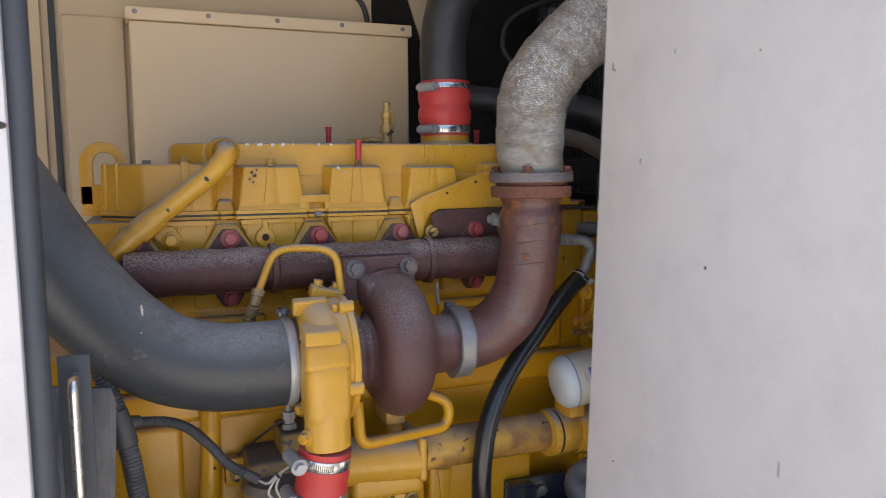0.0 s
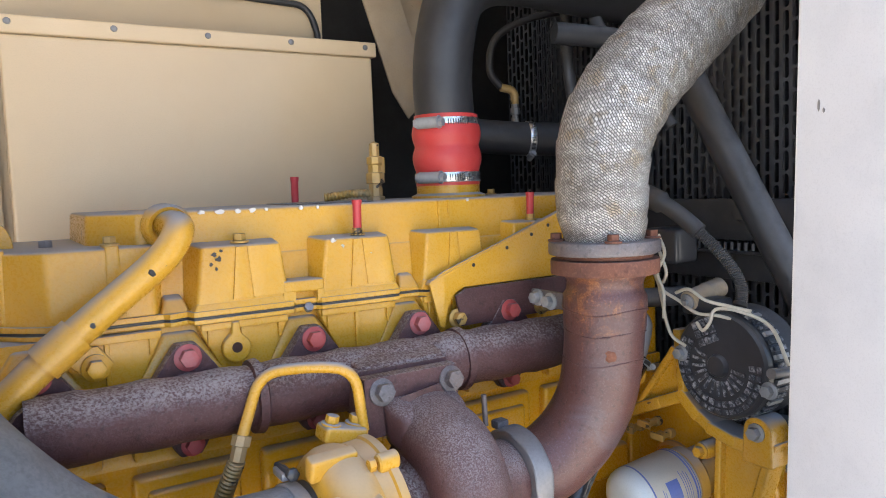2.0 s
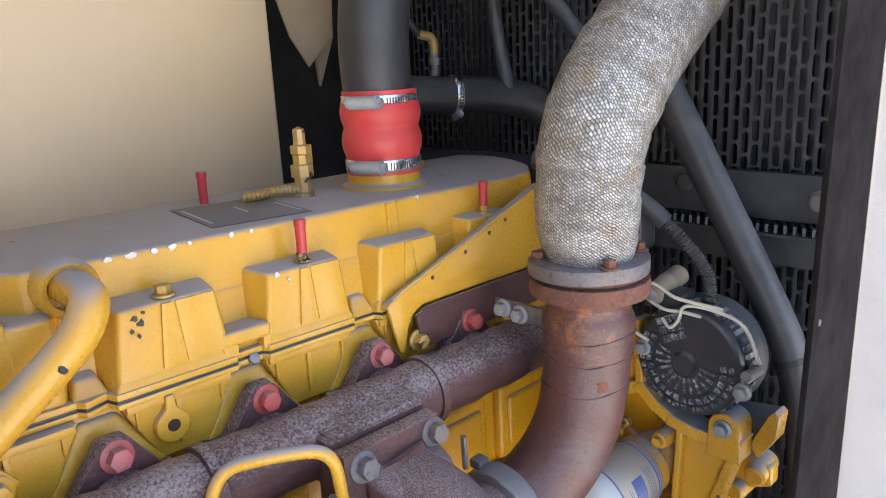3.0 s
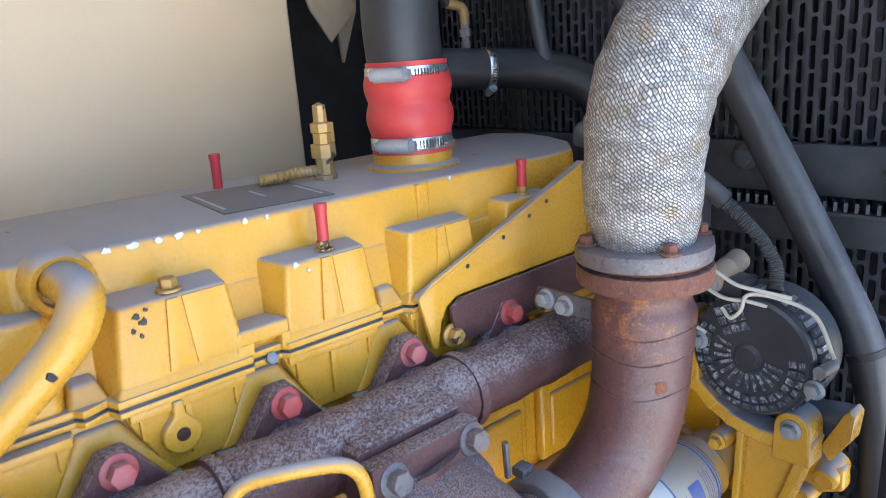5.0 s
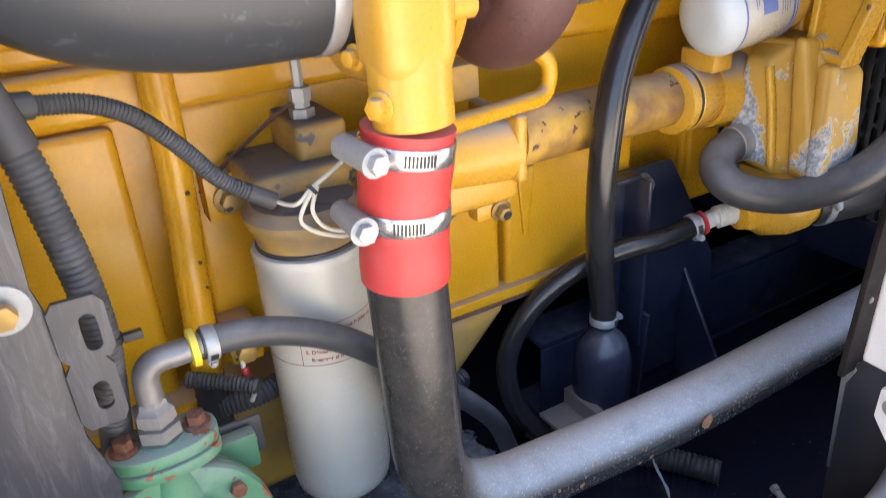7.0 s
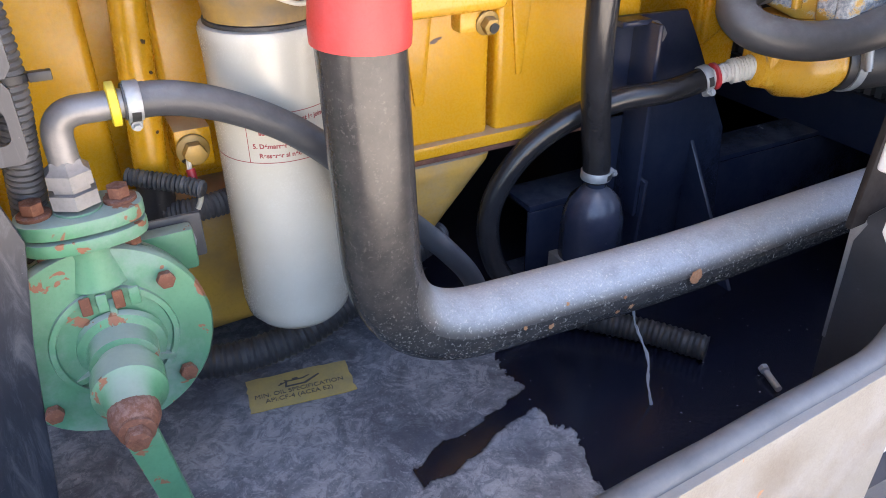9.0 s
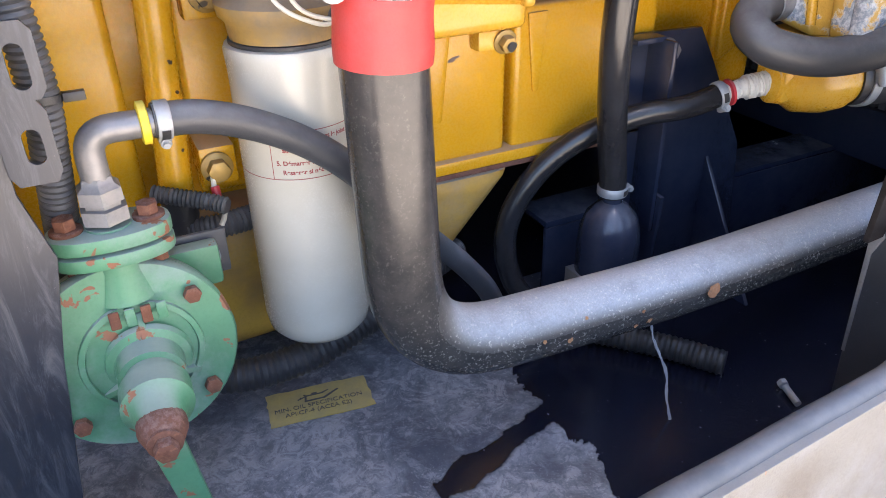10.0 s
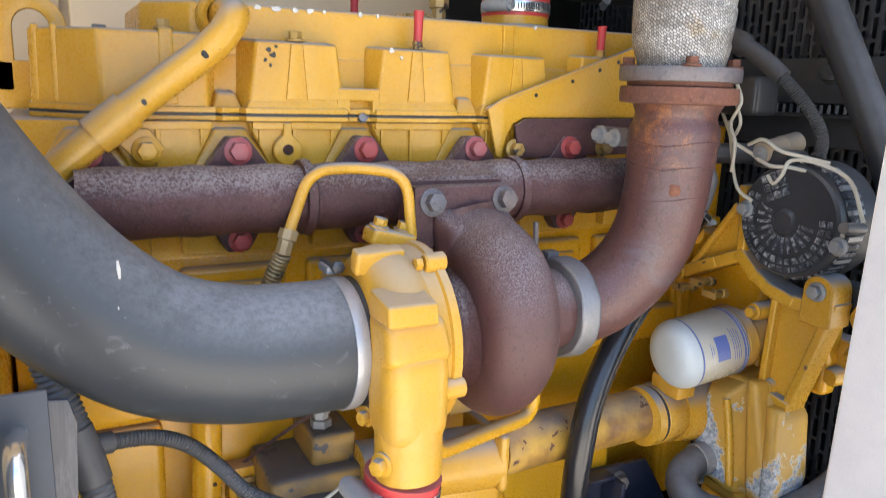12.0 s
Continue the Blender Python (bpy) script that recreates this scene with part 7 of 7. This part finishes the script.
lathe(s, [(0, 0.009), (0.012, 0.009), (0.013, 0.007), (0.02, 0.007), (0.021, 0.011), (0.034, 0.011), (0.035, 0.008), (0.046, 0.008)], (0.655, 0.395, 1.632), (0, 0, 1), 8)
part("nut", s, DULLSTEEL, gv)
s = bmesh.new()
sweep(s, bend([(0.655, 0.395, 1.675), (0.655, 0.395, 1.705), (0.625, 0.405, 1.712)], 0.015), 0.009, 14)
part("elbow", s, BRASSY, gv)
s = bmesh.new()
sweep(s, smooth_path([(0.625, 0.405, 1.712), (0.60, 0.41, 1.75), (0.62, 0.41, 1.82), (0.70, 0.39, 1.865), (0.82, 0.36, 1.89)], 0.01), 0.008, 12)
part("thin_hose", s, BLACKRUBBER, gv)

cable = thing("alternator_cable", (0.62, -0.2, 1.42), "black corrugated conduit leading to the alternator", "cable")
s = bmesh.new()
sweep(s, smooth_path([(0.594, -0.140, 1.420), (0.603, -0.172, 1.388), (0.611, -0.197, 1.357), (0.614, -0.211, 1.330), (0.608, -0.216, 1.308), (0.601, -0.217, 1.298)], 0.0009), 0.0088, 14, True, corrugated(0.0088, 0.0035, 0.0009))
part("conduit", s, CONDUIT, cable)
s = bmesh.new()
sweep(s, smooth_path([(0.555, 0.06, 1.50), (0.565, -0.02, 1.485), (0.578, -0.08, 1.462), (0.588, -0.118, 1.438), (0.597, -0.148, 1.412)], 0.006), 0.017, 16, True, lambda q, a: 0.0185 if q < 0.16 else 0.0135)
part("sleeve", s, CONDUIT, cable)
s = bmesh.new()
block(s, (0.60, -0.10, 1.355), (0.655, -0.03, 1.415), 0.01, None, 3)
part("relay", s, PLASTICBLACK, cable, "black plastic relay housing")
s = bmesh.new()
lathe(s, [(-0.004, 0.0092), (-0.003, 0.0112), (0.003, 0.0112), (0.004, 0.0092)], (0.604, -0.2165, 1.302), (0.5, 0.1, 1), 14)
part("cable_tie", s, INK, cable)

# harness at the near left
loom = thing("wiring_loom", (-0.34, -0.17, 0.8), "grey corrugated wiring loom with a branch", "cable")
s = bmesh.new()
sweep(s, smooth_path([(-0.395, -0.15, 1.16), (-0.365, -0.165, 1.06), (-0.349, -0.173, 0.995), (-0.341, -0.175, 0.942), (-0.336, -0.175, 0.90), (-0.333, -0.175, 0.862), (-0.333, -0.172, 0.817), (-0.338, -0.165, 0.77), (-0.346, -0.15, 0.70), (-0.355, -0.13, 0.62)], 0.0011), 0.0145, 18, True, corrugated(0.0145, 0.0060, 0.0010))
part("conduit", s, CONDUIT, loom)
s = bmesh.new()
sweep(s, smooth_path([(-0.364, -0.165, 1.052), (-0.355, -0.170, 1.02), (-0.350, -0.173, 0.998)], 0.01), 0.0172, 20)
sweep(s, smooth_path([(-0.358, -0.165, 1.032), (-0.332, -0.153, 1.027)], 0.01), 0.0112, 16)
part("junction", s, CONDUIT, loom)
s = bmesh.new()
sweep(s, smooth_path([(-0.335, -0.153, 1.027), (-0.292, -0.140, 1.018), (-0.256, -0.130, 0.997), (-0.223, -0.122, 0.960), (-0.195, -0.118, 0.922), (-0.163, -0.118, 0.897)], 0.0009), 0.0080, 14, True, corrugated(0.0080, 0.0036, 0.0008))
part("branch", s, CONDUIT, loom)
s = bmesh.new()
sweep(s, [(-0.170, -0.118, 0.902), (-0.146, -0.118, 0.886)], 0.0092, 14)
part("connector", s, CONDUIT, loom)
for pts in ([(-0.148, -0.118, 0.887), (-0.134, -0.148, 0.889), (-0.119, -0.154, 0.903), (-0.103, -0.154, 0.912), (-0.08, -0.145, 0.920)],
            [(-0.112, -0.155, 0.906), (-0.122, -0.157, 0.898), (-0.134, -0.157, 0.877), (-0.127, -0.159, 0.865), (-0.110, -0.159, 0.854), (-0.085, -0.157, 0.846), (-0.06, -0.14, 0.855)],
            [(-0.112, -0.156, 0.906), (-0.120, -0.159, 0.890), (-0.121, -0.160, 0.880), (-0.114, -0.160, 0.866), (-0.100, -0.160, 0.856), (-0.075, -0.157, 0.848)]):
    s = bmesh.new()
    sweep(s, smooth_path(pts, 0.004), 0.0022, 8)
    part("wire", s, IVORYWIRE, loom)
s = bmesh.new()
lathe(s, [(-0.002, 0.0048), (-0.002, 0.0062), (0.002, 0.0062), (0.002, 0.0048)], (-0.117, -0.155, 0.903), (1, 0, 0.7), 14)
part("wire_tie", s, INK, loom)
s = bmesh.new()
lathe(s, [(-0.003, 0.0148), (-0.003, 0.0172), (0.003, 0.0172), (0.003, 0.0148)], (-0.333, -0.1725, 0.820), (0.05, 0.1, 1), 24)
block(s, (-0.317, -0.182, 0.816), (-0.300, -0.174, 0.824), 0.0015)
part("cable_tie", s, BLACKRUBBER, loom)
side = thing("harness_bracket", (-0.38, -0.2, 0.6), "black steel plate with slotted holes and scratches", "bracket")
s = bmesh.new()
prism(s, [(-0.60, 0.40), (-0.60, 1.14), (-0.400, 1.108), (-0.366, 1.104), (-0.360, 1.080), (-0.370, 0.905), (-0.366, 0.885), (-0.366, 0.76), (-0.352, 0.70), (-0.372, 0.60), (-0.40, 0.40)], 'y', -0.216, -0.210, 0.002)
part("plate", s, SCUFFED, side)
def slotted(b, x0, x1, z0, z1, sx, sz, w, h, y0, y1):
    """A flat tab with an obround hole."""
    n = 20
    outer, inner = [], []
    for i in range(n):
        a = 2 * math.pi * i / n
        c, q = math.cos(a), math.sin(a)
        k = max(abs(c) , abs(q))
        outer.append(((x0 + x1) / 2 + (x1 - x0) / 2 * c / k, (z0 + z1) / 2 + (z1 - z0) / 2 * q / k))
        inner.append((sx + w * c, sz + (h - w) * (1 if q > 0.01 else -1 if q < -0.01 else 0) + w * q))
    vs = [[b.verts.new((px, y, pz)) for px, pz in ringp] for y in (y0, y1) for ringp in (outer, inner)]
    for i in range(n):
        j = (i + 1) % n
        b.faces.new((vs[0][i], vs[0][j], vs[1][j], vs[1][i]))
        b.faces.new((vs[2][i], vs[3][i], vs[3][j], vs[2][j]))
        b.faces.new((vs[0][i], vs[2][i], vs[2][j], vs[0][j]))
        b.faces.new((vs[1][i], vs[1][j], vs[3][j], vs[3][i]))
s = bmesh.new()
slotted(s, -0.366, -0.324, 0.833, 0.890, -0.339, 0.858, 0.0068, 0.017, -0.222, -0.2165)
slotted(s, -0.366, -0.329, 0.768, 0.833, -0.344, 0.798, 0.0068, 0.014, -0.222, -0.2165)
part("slotted_tab", s, SCUFFED, side)
s = bmesh.new()
lathe(s, [(0, 0.021), (0.003, 0.0205), (0.0035, 0.011)], (-0.392, -0.2165, 0.895), (0, -1, 0), 28)
part("washer", s, STEEL, side, "silver washer")
bolt(side, (-0.392, -0.2200, 0.895), (0, -1, 0), 0.019, BRASSY, label="yellow passivated bolt", washer=False)

# loose hoses and mounts on the tray
for pts, r, pit in (([(-0.30, 0.0, 0.42), (-0.22, -0.045, 0.40), (-0.12, -0.05, 0.40), (-0.02, -0.03, 0.42), (0.08, 0.02, 0.43), (0.16, 0.06, 0.43)], 0.021, 0.0085),
                    ([(0.24, -0.02, 0.345), (0.30, -0.085, 0.325), (0.352, -0.138, 0.3205), (0.392, -0.186, 0.3205), (0.436, -0.252, 0.3205)], 0.0185, 0.0085),
                    ([(-0.26, -0.03, 0.66), (-0.21, -0.06, 0.652), (-0.19, -0.075, 0.648)], 0.0090, 0.0050),
                    ([(-0.23, -0.02, 0.60), (-0.18, -0.03, 0.605), (-0.10, 0.0, 0.60)], 0.014, 0.0055)):
    b = bmesh.new()
    sweep(b, smooth_path(pts, pit / 4.5), r, 16, True, corrugated(r, pit, 0.0013))
    solo("corrugated_conduit", b, CONDUIT if r < 0.016 else BLACKRUBBER, "black corrugated cable conduit lying low in the bay", "conduit", "loose conduits")

em = thing("engine_mount", (0.48, 0.0, FLOOR), "black welded steel engine mount with gussets", "bracket")
s = bmesh.new()
prism(s, [(0.385, 0.32), (0.400, 0.742), (0.548, 0.738), (0.585, 0.68), (0.672, 0.53), (0.70, 0.32)], 'y', 0.0, 0.012, 0.003)
block(s, (0.446, -0.052, 0.44), (0.455, 0.0, 0.738), 0.002)
block(s, (0.40, -0.030, 0.734), (0.452, 0.0, 0.742), 0.002)
prism(s, [(0.0, 0.51), (-0.06, 0.50), (-0.05, 0.30), (0.0, 0.30)], 'x', 0.455, 0.463, 0.002)
prism(s, [(0.0, 0.52), (-0.14, 0.30), (0.0, 0.30)], 'x', 0.60, 0.608, 0.002)
part("plate", s, BLACKPAINT, em)
bolt(em, (0.482, -0.001, 0.712), (0, -1, 0.1), 0.022, DULLSTEEL)
rail = thing("frame_rail", (1.3, 0.06, FLOOR), "black steel channel rail under the engine", "rail")
for name, lo, hi in (("web", (0.30, 0.020, FLOOR + 0.013), (2.3, 0.028, 0.448)), ("flange", (0.30, 0.020, FLOOR + 0.001), (2.3, 0.10, FLOOR + 0.0128)), ("flange", (0.30, 0.020, 0.4482), (2.3, 0.10, 0.46))):
    s = bmesh.new()
    block(s, lo, hi, 0.003)
    part(name, s, BLACKPAINT, rail)
gp = thing("frame_gusset", (0.455, -0.42, FLOOR), "black steel gusset plate with a worn edge", "bracket")
s = bmesh.new()
prism(s, [(-0.50, FLOOR), (-0.50, 0.66), (-0.43, 0.64), (-0.392, 0.592), (-0.405, FLOOR)], 'x', 0.452, 0.459, 0.002)
part("plate", s, PLASTICBLACK, gp)
s = bmesh.new()
prism(s, [(-0.3920, 0.5925), (-0.3915, 0.588), (-0.3985, 0.44), (-0.4025, 0.44), (-0.3985, 0.575), (-0.408, 0.600), (-0.404, 0.607)], 'x', 0.4507, 0.4530, 0.0004)
part("worn_edge", s, DULLSTEEL, gp, "edge worn to bare steel")
bb = thing("lost_bolt", (0.47, -0.33, FLOOR), "loose zinc plated bolt lying on the tray", "bolt")
s = bmesh.new()
sweep(s, [(0.485, -0.320, FLOOR + 0.008), (0.474, -0.352, FLOOR + 0.006)], 0.005, 12)
part("shank", s, STEEL, bb)
bolt(bb, (0.485, -0.320, FLOOR + 0.008), (0.33, 0.93, 0.08), 0.013, STEEL, washer=False)

# decal on the tray
decal = thing("oil_label", (-0.115, -0.05, FLOOR + 0.001), "worn yellow oil specification label on the tray", "label")
DM = Matrix.Rotation(radians(-8), 3, 'Z')
DECAL_AT = Matrix.Translation((-0.106, -0.030, FLOOR + 0.001)) @ DM.to_4x4()
s = bmesh.new()
random.seed(21)
edge = []
for (x0, y0), (x1, y1) in zip(((-0.072, -0.034), (0.072, -0.034), (0.072, 0.034), (-0.072, 0.034)), ((0.072, -0.034), (0.072, 0.034), (-0.072, 0.034), (-0.072, -0.034))):
    for i in range(9):
        t = i / 9
        edge.append((x0 + (x1 - x0) * t + random.uniform(-0.0014, 0.0014), y0 + (y1 - y0) * t + random.uniform(-0.0014, 0.0014)))
prism(s, edge, 'z', 0.0, 0.0008, 0, DECAL_AT)
part("sticker", s, DECAL, decal)
writing("MIN. OIL SPECIFICATION", 0.0112, DECAL_AT @ Vector((-0.002, -0.008, 0.0011)), DM, INK, "printed_text", decal)
writing("API:CF-4 (ACEA E2)", 0.0112, DECAL_AT @ Vector((-0.004, -0.020, 0.0011)), DM, INK, "printed_text", decal)
# the oil can in outline: body, spout, lid and a drop
for pts in ([(-0.020, 0.006), (0.006, 0.006), (0.028, 0.018), (0.030, 0.016), (0.008, 0.003), (-0.020, 0.003)], [(-0.021, 0.003), (-0.018, 0.003), (-0.016, 0.016), (-0.019, 0.016)], [(-0.019, 0.014), (0.006, 0.014), (0.016, 0.019), (0.015, 0.020), (0.005, 0.0165), (-0.019, 0.0165)], [(-0.009, 0.0165), (-0.001, 0.0165), (-0.001, 0.0195), (-0.009, 0.0195)], [(-0.030, 0.011), (-0.019, 0.015), (-0.019, 0.013), (-0.029, 0.009)]):
    s = bmesh.new()
    prism(s, pts, 'z', 0.0009, 0.0012, 0, DECAL_AT)
    part("oil_can_symbol", s, INK, decal)


# ---- radiator guard ----
guard = thing("radiator_guard", (0.86, 0.1, FLOOR), "black perforated steel radiator guard with vertical slots", "guard")


def perforated(y0, y1, z0, z1, x, pitch_y=0.0178, pitch_z=0.041, w=0.0062, h=0.0182, thick=0.002):
    """A sheet with staggered upright slots, each cut through."""
    verts, faces = [], []
    n = 12
    ny, nz = int((y1 - y0) / pitch_y), int((z1 - z0) / pitch_z)
    for i in range(ny):
        off = 0.5 * pitch_z * (i % 2)
        for j in range(nz):
            cy, cz = y0 + (i + 0.5) * pitch_y, z0 + (j + 0.5) * pitch_z + off
            k0 = len(verts)
            ring_out, ring_in = [], []
            for k in range(n):
                a = 2 * math.pi * (k + 0.5) / n
                c, q = math.cos(a), math.sin(a)
                m = max(abs(c), abs(q))
                ring_out.append((cy + pitch_y / 2 * c / m, cz + pitch_z / 2 * q / m))
                ring_in.append((cy + w * c, cz + math.copysign(h - w, q) + w * q))
            for xx in (x, x + thick):
                verts += [(xx, p, q) for p, q in ring_out] + [(xx, p, q) for p, q in ring_in]
            for k in range(n):
                l = (k + 1) % n
                faces.append((k0 + k, k0 + l, k0 + n + l, k0 + n + k))
                faces.append((k0 + n + k, k0 + n + l, k0 + 3 * n + l, k0 + 3 * n + k))
    me = bpy.data.meshes.new("slotted_sheet")
    me.from_pydata(verts, [], faces)
    me.materials.append(GUARD)
    ob = new("slotted_sheet", me)
    ob.parent = guard
    ob.matrix_parent_inverse = Matrix.Translation(-guard.location)
    ob["kind"] = "stuff"
    return ob


GX = 0.86
perforated(-0.40, 0.70, 1.44, 2.10, GX)
perforated(-0.40, 0.70, 0.60, 1.34, GX)
s = bmesh.new()
block(s, (GX - 0.012, -0.450, 1.376), (GX + 0.012, 0.75, 1.455), 0.003)
block(s, (GX - 0.012, -0.450, 1.30), (GX + 0.012, 0.75, 1.352), 0.003)
part("cross_bar", s, GUARD, guard, "matt black cross bar")
s = bmesh.new()
block(s, (GX - 0.034, -0.450, 1.352), (GX + 0.012, 0.75, 1.358), 0.002)
for i in range(80):
    y = -0.445 + i * 0.015
    block(s, (-0.022, -0.0025, 0.0), (0.022, 0.0025, 0.014), 0, Matrix.Translation((GX - 0.012, y, 1.359)) @ Matrix.Rotation(0.5, 4, 'Z'))
part("louvre_rail", s, GUARD, guard)
s = bmesh.new()
block(s, (GX - 0.02, -0.452, 0.55), (GX + 0.012, -0.37, 2.15), 0.004)
part("post", s, GUARD, guard)
bolt(guard, (GX - 0.012, -0.275, 1.415), (-1, 0, 0), 0.022, DULLSTEEL)
bolt(guard, (GX - 0.012, -0.05, 1.43), (-1, 0, 0), 0.026, GUARD)
rad = thing("radiator", (0.99, 0.1, FLOOR), "dark radiator core behind the guard", "radiator")
s = bmesh.new()
block(s, (0.97, -0.45, 0.55), (1.03, -0.437, 2.1), 0)
fin = part("fin", s, GUARD, rad)
for i in range(1, 56):
    ob = new("fin", fin.data)
    ob.parent = rad
    ob.matrix_parent_inverse = Matrix.Translation(-rad.location)
    ob.location = (0, i * 0.021, 0)
s = bmesh.new()
block(s, (0.96, -0.50, 0.45), (1.05, 0.75, 0.55), 0.01)
block(s, (0.96, -0.50, 2.10), (1.05, 0.75, 2.2), 0.01)
block(s, (1.03, -0.50, 0.5), (1.05, 0.75, 2.15), 0.0)
part("tank", s, BLACKPAINT, rad)


# cobwebs that hang in the bay
WEB = painted("cobweb", (0.34, 0.35, 0.37), (0.25, 0.26, 0.28), 0.8, 0.0, 0.0)
for pts, r in (([(0.283, -0.244, 0.466), (0.288, -0.25, 0.42), (0.300, -0.27, 0.372), (0.299, -0.28, 0.335), (0.303, -0.289, FLOOR + 0.001)], 0.0015),):
    s = bmesh.new()
    sweep(s, smooth_path(pts, 0.004), r, 6, True, lambda q, a: r * (0.6 + 0.8 * abs(math.sin(q * 90 + a))))
    wobble(s, 0.0012, 150)
    solo("cobweb", s, WEB, "thin grey strand of dusty cobweb under the pipe", "cobweb")
